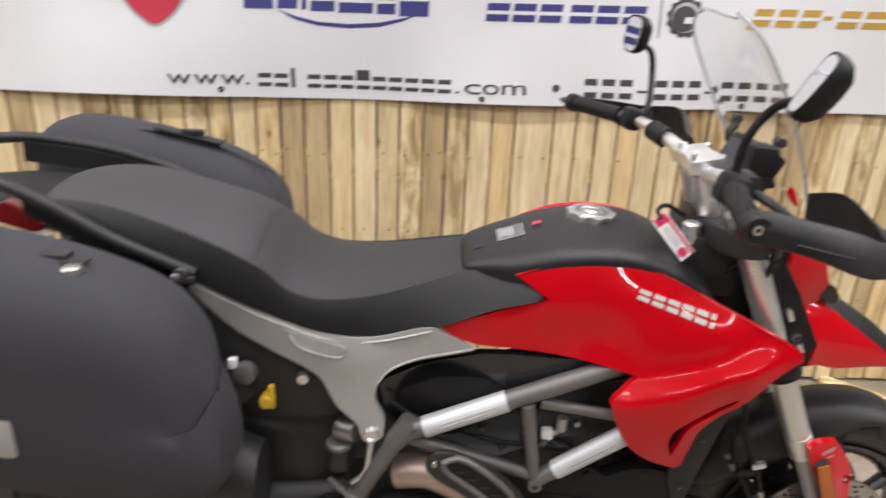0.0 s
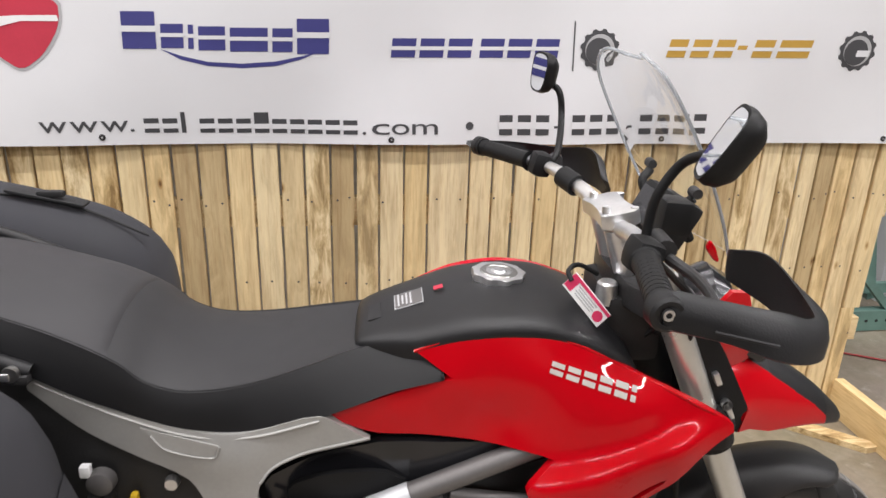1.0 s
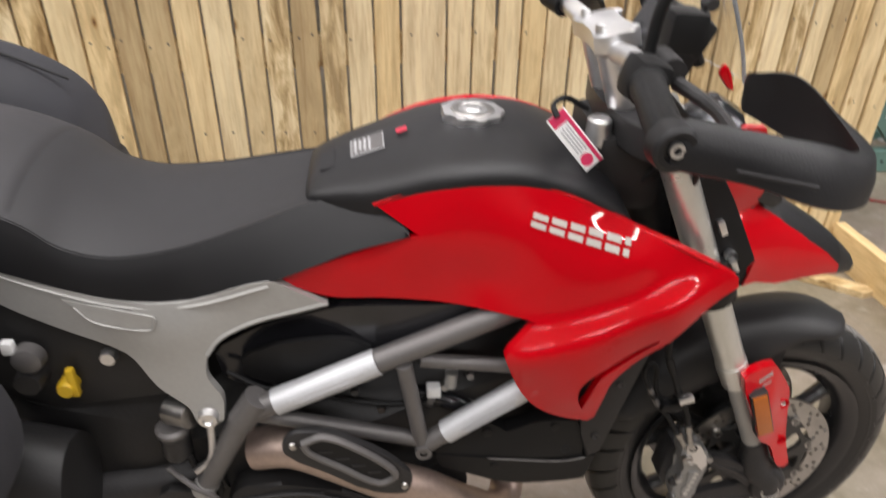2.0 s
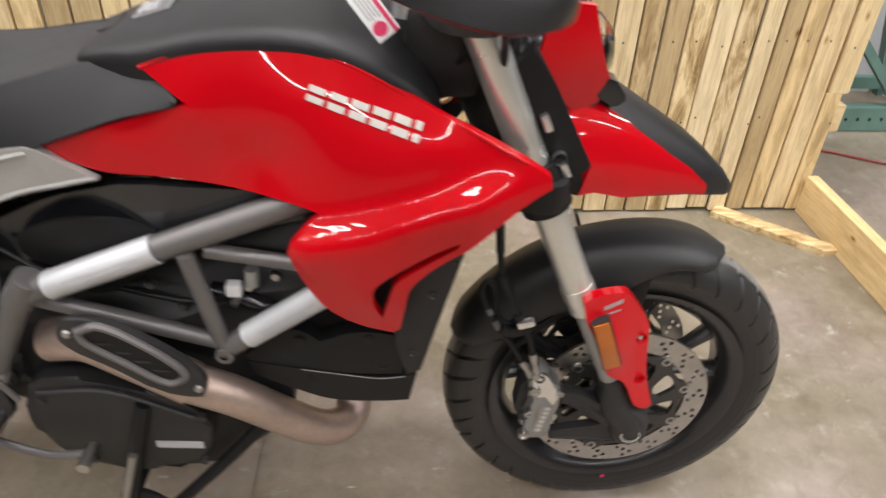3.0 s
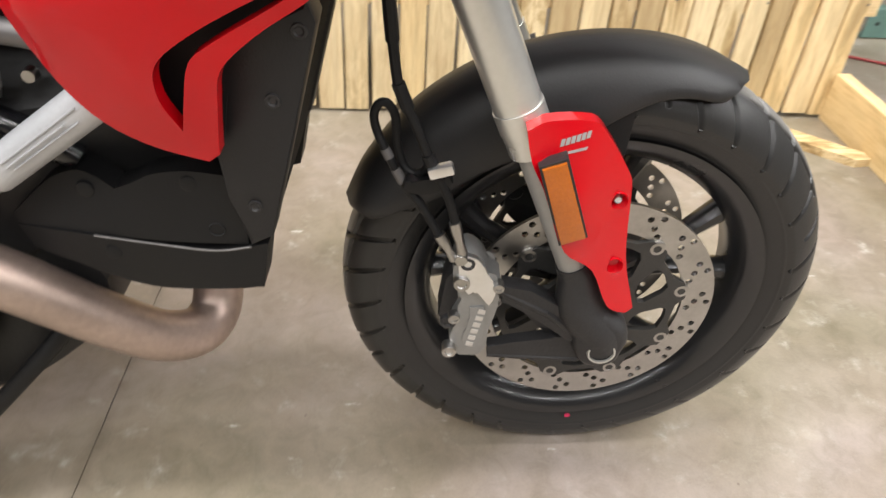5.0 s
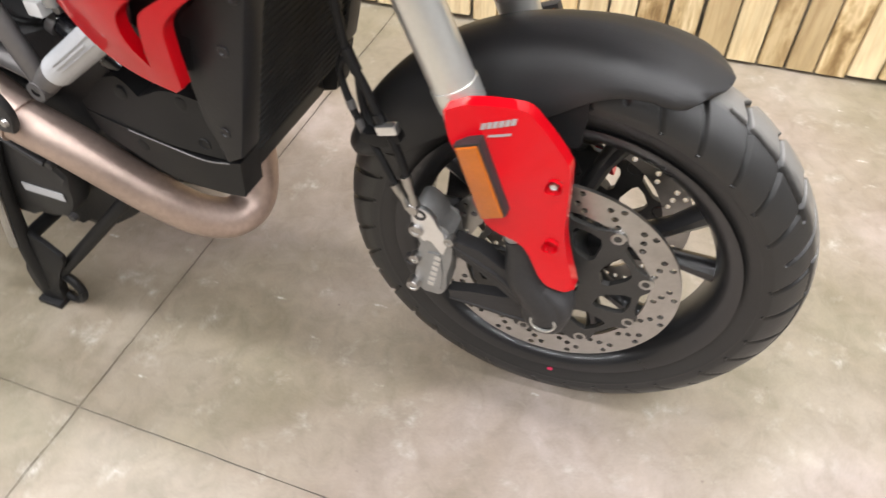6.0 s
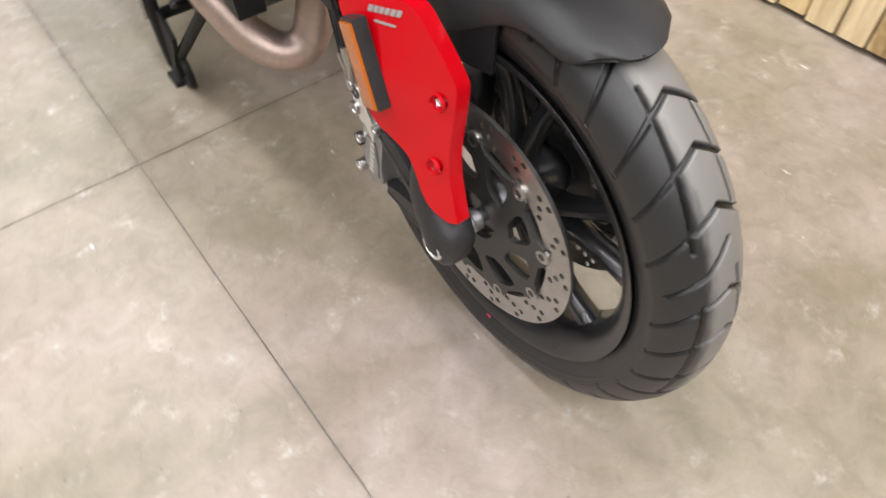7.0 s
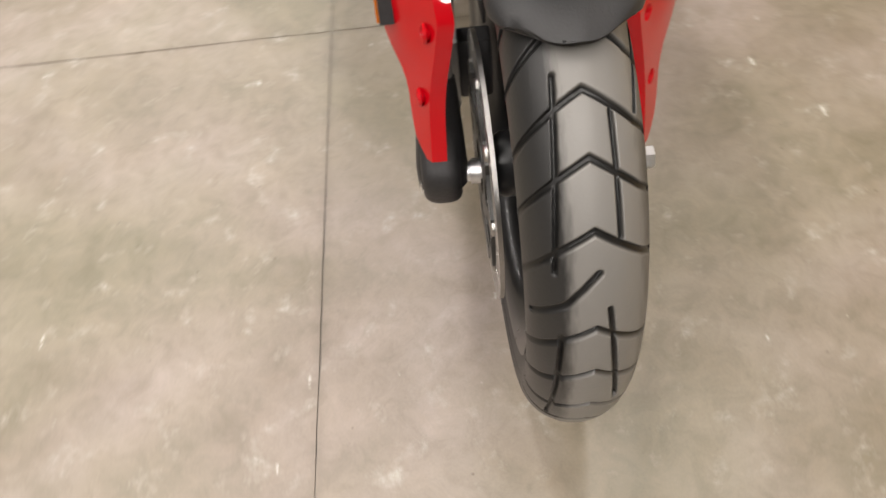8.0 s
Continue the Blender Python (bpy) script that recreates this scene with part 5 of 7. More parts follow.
cover = []
for x, zc, w, ze in smooth_rows(((-0.795, 0.905, 0.070, 0.895), (-0.785, 0.925, 0.085, 0.905), (-0.74, 0.945, 0.105, 0.912), (-0.698, 0.957, 0.122, 0.918), (-0.624, 0.978, 0.136, 0.942), (-0.55, 0.985, 0.142, 0.952), (-0.50, 0.985, 0.146, 0.950), (-0.457, 0.978, 0.15, 0.940), (-0.40, 0.955, 0.155, 0.915), (-0.36, 0.925, 0.15, 0.892), (-0.335, 0.885, 0.14, 0.86)), 3):
    top = [(x, -w * math.cos(math.pi * t) , ze + (zc - ze) * math.sin(math.pi * t) ** 0.62) for t in np.linspace(0, 1, 21)]
    cover.append(top + [(x, w * 0.96, ze - 0.05), (x, -w * 0.96, ze - 0.05)])
tank_cover = part("tank_cover", add_loft(bmesh.new(), cover), GREY_PLASTIC, bike, "matt black plastic tank cover", smooth=50)
CAP = Matrix.Translation((-0.549, 0.022, 0.984)) @ pose(0, 0, 0, 0, 2.5, 0)
lobes = [((0.0450 + 0.0030 * math.cos(9 * a)) * math.cos(a), (0.0450 + 0.0030 * math.cos(9 * a)) * math.sin(a)) for a in np.linspace(0, 2 * math.pi, 84, endpoint=False)]
cap = part("fuel_cap", moved(plate(lobes, -0.004, 0.010, 0.002, "z"), CAP), ALU, bike, "bright aluminium scalloped fuel cap")
part("cap_ring", moved(lathe([(0.010, 0.033), (0.012, 0.031), (0.012, 0.024), (0.0105, 0.022)], (0, 0, 0), 40, "z"), CAP), STEEL, cap)
part("cap_lock", moved(lathe([(0.0135, 0.0), (0.0135, 0.010), (0.0105, 0.014)], (0, 0, 0), 24, "z"), CAP), ALU, cap)


def on_cover(cx, cy, w, h, material, name, label, lift=0.002):
    """A flat sticker on the sloping back of the tank cover."""
    z = np.interp(cx, [-0.785, -0.74, -0.698, -0.624], [0.925, 0.945, 0.957, 0.978])
    bm = box((0, 0, 0), (h, w, 0.0016))
    return part(name, moved(bm, Matrix.Translation((cx, cy, z + lift)) @ pose(0, 0, 0, 4, -18, 0)), material, bike, label)


on_cover(-0.705, -0.012, 0.050, 0.050, INK_GREY, "warning_label", "small black warning label with white print")
on_cover(-0.705, -0.012, 0.047, 0.047, FRAME_GREY, "label_ground", "", 0.0026)
for k in range(6):
    on_cover(-0.722 + 0.0068 * k, -0.012, (0.038, 0.030, 0.036)[k % 3], 0.0030, INK_GREY, "label_line", "", 0.0036 - 0.0002 * k)
on_cover(-0.655, -0.004, 0.012, 0.016, INK_RED, "shield_sticker", "small red shield sticker", 0.006)
on_cover(-0.762, -0.02, 0.05, 0.022, GREY_PLASTIC, "dull_patch", "", 0.0015)

# -- seat
SEAT = [  # x, top centre, crease half width, crease height, foot half width, foot height
    (-1.545, 1.000, 0.070, 0.990, 0.095, 0.975), (-1.525, 1.020, 0.098, 1.008, 0.120, 0.982), (-1.47, 1.030, 0.118, 1.018, 0.140, 0.982), (-1.38, 1.026, 0.132, 1.010, 0.152, 0.972), (-1.26, 1.002, 0.142, 0.975, 0.160, 0.905), (-1.19, 0.985, 0.148, 0.948, 0.163, 0.868), (-1.13, 0.945, 0.150, 0.915, 0.164, 0.843), (-1.09, 0.912, 0.150, 0.880, 0.164, 0.826), (-1.03, 0.882, 0.148, 0.862, 0.164, 0.808), (-0.94, 0.872, 0.138, 0.868, 0.162, 0.800), (-0.85, 0.882, 0.118, 0.888, 0.158, 0.815), (-0.78, 0.900, 0.098, 0.905, 0.154, 0.838), (-0.72, 0.915, 0.092, 0.912, 0.150, 0.860)]
top_secs = []
for x, zt, wc, zc, wf, zf in smooth_rows(SEAT):
    up = [(x, wc * t, zc + (zt - zc) * (1 - t * t) + 0.004 * (1 - t**4)) for t in np.linspace(-1, 1, 15)]
    top_secs.append(up + [(x, wc * 0.95, zc - 0.03), (x, -wc * 0.95, zc - 0.03)])
split = next(i for i, sec in enumerate(top_secs) if sec[0][0] > -1.150)
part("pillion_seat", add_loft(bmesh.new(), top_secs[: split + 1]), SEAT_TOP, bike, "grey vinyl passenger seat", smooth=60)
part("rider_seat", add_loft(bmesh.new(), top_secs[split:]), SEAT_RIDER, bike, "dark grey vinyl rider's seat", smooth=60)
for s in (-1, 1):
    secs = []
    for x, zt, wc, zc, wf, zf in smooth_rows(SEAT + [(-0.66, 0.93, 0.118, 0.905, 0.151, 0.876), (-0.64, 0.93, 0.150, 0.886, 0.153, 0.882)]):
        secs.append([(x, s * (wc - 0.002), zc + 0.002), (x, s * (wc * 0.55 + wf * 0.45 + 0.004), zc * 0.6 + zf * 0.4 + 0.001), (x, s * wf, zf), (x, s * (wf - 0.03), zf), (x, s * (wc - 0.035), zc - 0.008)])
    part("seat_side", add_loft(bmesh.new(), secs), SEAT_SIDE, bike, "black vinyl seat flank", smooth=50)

# -- grey subframe plates
PLATE = [(-1.262, 0.897), (-1.2, 0.866), (-1.115, 0.834), (-1.027, 0.806), (-0.937, 0.802), (-0.833, 0.823), (-0.80, 0.806), (-0.755, 0.779), (-0.80, 0.769), (-0.856, 0.756), (-0.905, 0.735), (-0.926, 0.712), (-0.930, 0.68), (-0.913, 0.645), (-0.915, 0.610), (-0.935, 0.597), (-0.953, 0.607), (-0.962, 0.632), (-1.001, 0.667), (-1.036, 0.723), (-1.122, 0.768), (-1.195, 0.808), (-1.262, 0.872)]
PKNOT = [(-1.262, 0.89, -0.150), (-1.115, 0.83, -0.164), (-1.027, 0.804, -0.166), (-0.937, 0.80, -0.166), (-0.833, 0.82, -0.158), (-0.76, 0.78, -0.158), (-0.9, 0.735, -0.168), (-0.93, 0.69, -0.182), (-0.934, 0.61, -0.196), (-1.0, 0.667, -0.182), (-1.036, 0.723, -0.172), (-1.195, 0.81, -0.154), (-1.03, 0.765, -0.176), (-0.95, 0.76, -0.180)]
for s in (0, 1):
    bm, plate_depth = shell(eased_outline(PLATE), PKNOT, 0.014, 0.012)
    sub = part("subframe_plate", mirrored(bm) if s else bm, PLATE_GREY, bike, "satin grey cast subframe plate")
    f = -1 if s else 1
    part("bolt", lathe([(-0.004 * f, 0.0), (-0.004 * f, 0.006), (-0.007 * f, 0.0085), (-0.007 * f, 0.013), (0.004 * f, 0.016)], (-0.936, -0.197 * f, 0.616), 24), ALU, sub)
    inset, _ = shell([(-1.10, 0.815), (-0.985, 0.785), (-0.995, 0.765), (-1.06, 0.778)], [(-1.10, 0.815, -0.1695), (-0.985, 0.785, -0.1765), (-0.995, 0.765, -0.1785), (-1.06, 0.778, -0.1755)], 0.003, 0.03)
    edge = [(x, plate_depth(x, z - 0.008) - 0.0003, z - 0.008) for x, z in PLATE[:6]]
    part("edge_bead", tube([(x, y * f, z) for x, y, z in edge], 0.0024, 8), PLATE_GREY, sub)
    # Thin bead added so the cutout's edge shows a bright line.
    rim = [(x, plate_depth(x, z + 0.004) - 0.0004, z + 0.004) for x, z in PLATE[7:12]]
    part("edge_bead", tube([(x, y * f, z) for x, y, z in rim], 0.0026, 8), PLATE_GREY, sub)
    part("inset_panel", mirrored(inset) if s else inset, PLATE_GREY, sub)
    # Bead added to give the inset a highlight along its lower edge.
    part("inset_bead", tube([(x, y * f, z) for x, y, z in ((-1.085, -0.1735, 0.803), (-1.06, -0.1765, 0.7785), (-0.996, -0.1795, 0.7655), (-0.984, -0.1775, 0.784))], 0.0018, 8), PLATE_GREY, sub)

# -- trellis frame
for s in (1, -1):
    def tb(p, q, r, mat=FRAME_GREY, name="frame_tube", words=""):
        return part(name, tube([(p[0], p[1] * s, p[2]), (q[0], q[1] * s, q[2])], r, 18), mat, bike, words)

    tb((-0.90, -0.190, 0.615), (-0.47, -0.163, 0.779), 0.0185)
    tb((-0.851, -0.190, 0.634), (-0.702, -0.180, 0.6915), 0.0205, SLEEVE, "tube_sleeve", "bright brushed sleeve on the frame tube")
    tb((-0.64, -0.172, 0.508), (-0.45, -0.180, 0.650), 0.0165)
    tb((-0.60, -0.174, 0.538), (-0.482, -0.179, 0.626), 0.0195, SLEEVE, "tube_sleeve", "bright brushed sleeve on the frame tube")
    if s > 0:
        for (p, q), ks in ((((-0.851, 0.634), (-0.702, 0.6915)), 3), (((-0.60, 0.538), (-0.482, 0.626)), 3)):
            y0 = -0.2108 if p[0] < -0.8 else -0.1955
            for k in range(ks):
                dz = 0.0065 - 0.0065 * k
                a, b = 0.18 + 0.05 * k, 0.86 - 0.10 * (k % 2)
                part("print_line", tube([(p[0] + (q[0] - p[0]) * t, y0 + abs(dz) * 0.25 + (0.010 * t if p[0] < -0.8 else -0.005 * t), p[1] + (q[1] - p[1]) * t + dz) for t in (a, b)], 0.0011, 6), INK_GREY, bike)
    tb((-0.664, -0.186, 0.69), (-0.638, -0.174, 0.515), 0.0125)
    tb((-0.885, -0.178, 0.602), (-0.632, -0.172, 0.520), 0.0125)
    tb((-0.64, -0.176, 0.688), (-0.50, -0.176, 0.668), 0.011)
    tb((-0.875, -0.190, 0.645), (-0.905, -0.190, 0.60), 0.021)
    tb((-0.895, -0.190, 0.62), (-0.978, -0.185, 0.462), 0.018)
    part("frame_bolt", lathe([(-0.012 * s, 0.006), (-0.012 * s, 0.013), (0.0, 0.014), (0.012 * s, 0.014)], (-0.636, -0.178 * s, 0.507), 20), FRAME_GREY, bike)
    part("frame_bolt", lathe([(-0.010 * s, 0.0), (-0.010 * s, 0.010), (0.0, 0.016), (0.012 * s, 0.016)], (-0.978, -0.190 * s, 0.462), 20), PLATE_GREY, bike)

# -- airbox side, engine, radiator
for s in (0, 1):
    ring = rounded([(-0.94, 0.695), (-0.852, 0.735), (-0.735, 0.772), (-0.50, 0.768), (-0.45, 0.74), (-0.60, 0.705), (-0.74, 0.655), (-0.86, 0.615), (-0.93, 0.64)], 0.15, 1)
    bm, _ = shell(ring, [(-0.94, 0.69, -0.14), (-0.735, 0.772, -0.148), (-0.47, 0.75, -0.15), (-0.86, 0.615, -0.14), (-0.7, 0.71, -0.152), (-0.84, 0.68, -0.128)], 0.02, 0.03)
    part("airbox_cover", mirrored(bm) if s else bm, GLOSS_BLACK, bike, "gloss black airbox side cover")
    ring = [(-0.90, 0.69), (-0.83, 0.722), (-0.75, 0.72), (-0.70, 0.695), (-0.76, 0.66), (-0.85, 0.632), (-0.90, 0.65)]
    bm, _ = shell(rounded(ring, 0.2, 1), [(-0.9, 0.68, -0.150), (-0.75, 0.71, -0.158), (-0.80, 0.68, -0.166), (-0.86, 0.64, -0.152), (-0.7, 0.69, -0.156)], 0.01, 0.03)
    part("airbox_lid", mirrored(bm) if s else bm, BLACK_PLASTIC, bike)
part("engine_block", add_loft(bmesh.new(), [[(x, w * math.cos(a), zc + h * math.sin(a)) for a in (math.pi / 8 + math.pi / 4 * k for k in range(8))] for x, w, zc, h in ((-1.04, 0.10, 0.44, 0.16), (-1.0, 0.15, 0.44, 0.2), (-0.72, 0.155, 0.45, 0.22), (-0.60, 0.14, 0.50, 0.20), (-0.46, 0.12, 0.54, 0.14), (-0.43, 0.10, 0.54, 0.12))]), ENGINE_BLACK, bike, "black-painted twin-cylinder engine")
part("crankcase", plate(rounded([(-0.97, 0.46), (-0.62, 0.47), (-0.56, 0.43), (-0.555, 0.36), (-0.565, 0.305), (-0.605, 0.270), (-0.645, 0.235), (-0.700, 0.195), (-0.750, 0.172), (-0.90, 0.175), (-0.98, 0.28)], 0.15, 1), -0.126, 0.126, 0.016), ENGINE_BLACK, bike, "black crankcase and sump")
part("rear_cylinder", add_loft(bmesh.new(), [[(cx + 0.085 * math.cos(a), 0.12 * math.sin(a), z) for a in (math.pi / 12 + math.pi / 6 * k for k in range(12))] for cx, z in ((-0.86, 0.5), (-0.87, 0.72))]), ENGINE_BLACK, bike)
both("clutch_cover", lambda: plate(rounded([(-0.955, 0.43), (-0.90, 0.46), (-0.69, 0.40), (-0.675, 0.31), (-0.72, 0.24), (-0.90, 0.24), (-0.96, 0.32)], 0.25, 2), -0.182, -0.14, 0.014), ENGINE_BLACK, bike, "dark ribbed engine cover")
both("cover_mark", lambda: box((-0.735, -0.1835, 0.305), (0.075, 0.002, 0.014), 0.0), INK_GREY, bike)
both("cover_rib", lambda: tube([(-0.93, -0.183, 0.42), (-0.82, -0.185, 0.425), (-0.70, -0.184, 0.37)], 0.005, 8), CAST_DARK, bike)
for k in range(5):
    both("cover_bolt", lambda: lathe([(-0.004, 0.0), (-0.004, 0.006), (0.004, 0.0075)], ((-0.93, -0.88, -0.70, -0.69, -0.80)[k], -0.183, (0.40, 0.265, 0.265, 0.37, 0.42)[k]), 12), CAST_DARK, bike)
COVER = [(-0.62, 0.470), (-0.589, 0.50), (-0.57, 0.517), (-0.55, 0.528), (-0.535, 0.532), (-0.516, 0.527), (-0.501, 0.519), (-0.480, 0.530), (-0.461, 0.541), (-0.428, 0.549), (-0.392, 0.549), (-0.380, 0.520), (-0.376, 0.472), (-0.52, 0.467), (-0.61, 0.462)]
TRAY = [(-0.615, 0.462), (-0.52, 0.4655), (-0.41, 0.4625), (-0.356, 0.478), (-0.367, 0.417), (-0.402, 0.409), (-0.489, 0.400), (-0.561, 0.421), (-0.606, 0.433)]
both("lower_cover", lambda: shell(eased_outline(COVER), [(-0.61, 0.46, -0.150), (-0.52, 0.53, -0.158), (-0.39, 0.54, -0.180), (-0.38, 0.475, -0.181), (-0.52, 0.467, -0.168), (-0.46, 0.50, -0.176)], 0.03, 0.014)[0], BLACK_PLASTIC, bike, "black moulded engine side cover", -0.04)
both("cover_tray", lambda: shell(eased_outline(TRAY), [(-0.61, 0.45, -0.150), (-0.52, 0.465, -0.170), (-0.41, 0.462, -0.182), (-0.36, 0.475, -0.186), (-0.37, 0.417, -0.180), (-0.489, 0.40, -0.166), (-0.58, 0.43, -0.156)], 0.04, 0.014)[0], BLACK_PLASTIC, bike, "black moulded tray under the engine cover", -0.04)
both("cover_seam", lambda: tube([(-0.53, -0.1705, 0.4668), (-0.468, -0.1765, 0.4640), (-0.412, -0.1825, 0.4634), (-0.373, -0.1862, 0.4725)], 0.0012, 6), FRAME_GREY, bike, middle=-0.04)
for x, z, y in ((-0.531, 0.514, 0.160), (-0.425, 0.536, 0.176), (-0.516, 0.446, 0.169)):
    both("cover_bolt", lambda: lathe([(-0.001, 0.0), (-0.002, 0.006), (-0.001, 0.0085), (0.008, 0.010)], (x, -y, z), 18), BLACK_PLASTIC, bike, middle=-0.04)
both("cover_hole", lambda: lathe([(0.003, 0.0), (0.003, 0.006), (-0.0012, 0.0075), (0.004, 0.009)], (-0.405, -0.1805, 0.488), 16), DARK_GAP, bike, middle=-0.04)
RAD = [(-0.385, 0.655), (-0.371, 0.667), (-0.345, 0.690), (-0.304, 0.717), (-0.297, 0.699), (-0.350, 0.488), (-0.372, 0.476), (-0.386, 0.53), (-0.394, 0.60)]
both("radiator_shroud", lambda: plate(RAD, -0.189, -0.150, 0.005), GREY_PLASTIC, bike, "black plastic radiator side shroud", -0.04)
for x, z in ((-0.337, 0.631), (-0.363, 0.523), (-0.311, 0.692)):
    both("shroud_bolt", lambda: lathe([(-0.0005, 0.0), (-0.0005, 0.003), (-0.002, 0.0045), (-0.002, 0.0065), (0.004, 0.0075)], (x, -0.1890, z), 16), CAST_DARK, bike, middle=-0.04)
rad = part("radiator", plate([(-0.39, 0.64), (-0.315, 0.68), (-0.362, 0.46), (-0.40, 0.45)], -0.15, 0.075), DARK_GAP, bike, "black finned radiator")
for k in range(22):
    t = k / 21
    part("fin", tube([(-0.310 - 0.050 * t, -0.145, 0.675 - 0.208 * t), (-0.310 - 0.050 * t, 0.070, 0.675 - 0.208 * t)], 0.0012, 6), DARK_GAP, rad)
part("oil_cooler", box((-0.41, -0.03, 0.44), (0.05, 0.18, 0.06), 0.006), ENGINE_BLACK, bike)
for y in (-0.06, 0.0, 0.05):
    part("hose", tube([(-0.365, y, 0.60), (-0.37, y + 0.02, 0.53), (-0.385, y, 0.46), (-0.42, y - 0.01, 0.43)], 0.011, 10), BLACK_PLASTIC, bike)

part("coolant_hose", tube([(-0.66, -0.115, 0.575), (-0.615, -0.130, 0.572), (-0.575, -0.135, 0.556), (-0.545, -0.130, 0.530)], 0.014, 14), GLOSS_BLACK, bike, "gloss black coolant hose")
for x, z in ((-0.622, 0.5725), (-0.560, 0.544)):
    part("hose_clamp", tube([(x - 0.005, -0.131, z + 0.002), (x + 0.005, -0.132, z - 0.003)], 0.0152, 14), FRAME_GREY, bike)
for k, (x, z) in enumerate(((-0.60, 0.60), (-0.56, 0.62), (-0.70, 0.56), (-0.74, 0.60))):
    part("engine_bolt", lathe([(-0.006, 0.0), (-0.006, 0.006), (0.004, 0.007)], (x, -0.138, z), 12), STEEL, bike)
for k in range(3):
    part("wiring", tube([(-0.86, -0.150 - 0.002 * k, 0.628 - 0.004 * k), (-0.80, -0.158, 0.612 - 0.006 * k), (-0.73, -0.150, 0.640), (-0.67, -0.140, 0.672 + 0.004 * k)], 0.0032, 6), BLACK_PLASTIC, bike)

# -- exhaust
pipe = [(-0.70, -0.188, 0.455), (-0.64, -0.176, 0.415), (-0.598, -0.163, 0.374), (-0.556, -0.147, 0.329), (-0.512, -0.120, 0.279), (-0.478, -0.080, 0.257), (-0.466, -0.038, 0.288), (-0.478, 0.0, 0.42)]
part("exhaust_pipe", tube(pipe, 0.031, 28, 8), BRONZE, bike, "bronze heat-tinted exhaust header pipe")
part("exhaust_pipe", tube([(-0.90, -0.15, 0.50), (-0.84, -0.165, 0.515), (-0.78, -0.18, 0.50), (-0.69, -0.188, 0.45)], 0.034, 24, 6), BRONZE, bike)
SH = [(-0.843, 0.585), (-0.823, 0.603), (-0.777, 0.597), (-0.712, 0.559), (-0.663, 0.511), (-0.655, 0.486), (-0.665, 0.459), (-0.716, 0.466), (-0.782, 0.515), (-0.842, 0.558)]
heat = part("heat_shield", plate(eased_outline(SH, 70, 3), -0.224, -0.212, 0.004), CAST_DARK, bike, "black oval exhaust heat shield")
RING = eased_outline([(-0.815, 0.583), (-0.784, 0.594), (-0.737, 0.567), (-0.688, 0.521), (-0.683, 0.502), (-0.708, 0.491), (-0.762, 0.530), (-0.806, 0.564)], 90, 5)
bm = bmesh.new()
add_tube(bm, [(x, -0.226, z) for x, z in RING + RING[:1]], 0.0062, 8, 1, False)
part("shield_rim", bm, FRAME_GREY, heat, "raised grey rim of the shield")
part("shield_panel", plate(RING, -0.2262, -0.215), BLACK_PLASTIC, heat)
for k in range(4):
    t = 0.2 + 0.2 * k
    part("shield_slot", box((-0.805 + 0.115 * t, -0.2268, 0.580 - 0.082 * t), (0.020, 0.0015, 0.003), 0.0, Matrix.Identity(4)), CAST_DARK, heat)
for x, z in ((-0.829, 0.578), (-0.668, 0.478)):
    part("shield_bolt", lathe([(-0.003, 0.0), (-0.003, 0.005), (0.003, 0.007)], (x, -0.225, z), 14), STEEL, heat)
part("silencer", add_loft(bmesh.new(), [[(x, -0.20 + 0.07 * math.cos(a), z + 0.085 * math.sin(a)) for a in (2 * math.pi * k / 20 for k in range(20))] for x, z in ((-1.15, 0.50), (-1.2, 0.52), (-1.62, 0.66), (-1.66, 0.675))]), ENGINE_BLACK, bike, "dark silencer")

# -- centre stand
for s in (1, -1):
    bm = bmesh.new()
    add_tube(bm, [(-0.775, -0.185 * s, 0.40), (-0.795, -0.195 * s, 0.33), (-0.838, -0.192 * s, 0.17), (-0.860, -0.184 * s, 0.045)], [0.012, 0.012, 0.013, 0.015], 12)
    add_tube(bm, [(-0.585, -0.12 * s, 0.335), (-0.645, -0.150 * s, 0.268), (-0.75, -0.168 * s, 0.155), (-0.845, -0.180 * s, 0.055)], 0.011, 12)
    add_plate(bm, rounded([(-0.885, 0.025), (-0.885, 0.09), (-0.845, 0.115), (-0.815, 0.10), (-0.835, 0.0), (-0.875, 0.0)], 0.2, 1), -0.192 * s, -0.174 * s, 0.003)
    add_plate(bm, rounded([(-0.850, 0.205), (-0.80, 0.185), (-0.765, 0.150), (-0.80, 0.10), (-0.832, 0.04), (-0.865, 0.03), (-0.872, 0.07)], 0.15, 1), -0.193 * s, -0.183 * s, 0.002)
    stand = part("stand_leg", bm, BLACK_PLASTIC, bike, "black steel centre stand leg")
    bm = bmesh.new()
    add_tube(bm, [(-0.818 + 0.028 * math.cos(a), -0.178 * s, 0.046 + 0.032 * math.sin(a)) for a in np.linspace(0, 2 * math.pi, 17)], 0.008, 10, 2, False)
    part("stand_ring", bm, BLACK_PLASTIC, stand)
    part("stand_pad", box((-0.86, -0.183 * s, 0.006), (0.05, 0.04, 0.012), 0.003), BLACK_PLASTIC, stand)
part("stand_bar", tube([(-0.838, -0.19, 0.17), (-0.838, 0.19, 0.17)], 0.012, 12), BLACK_PLASTIC, bike)

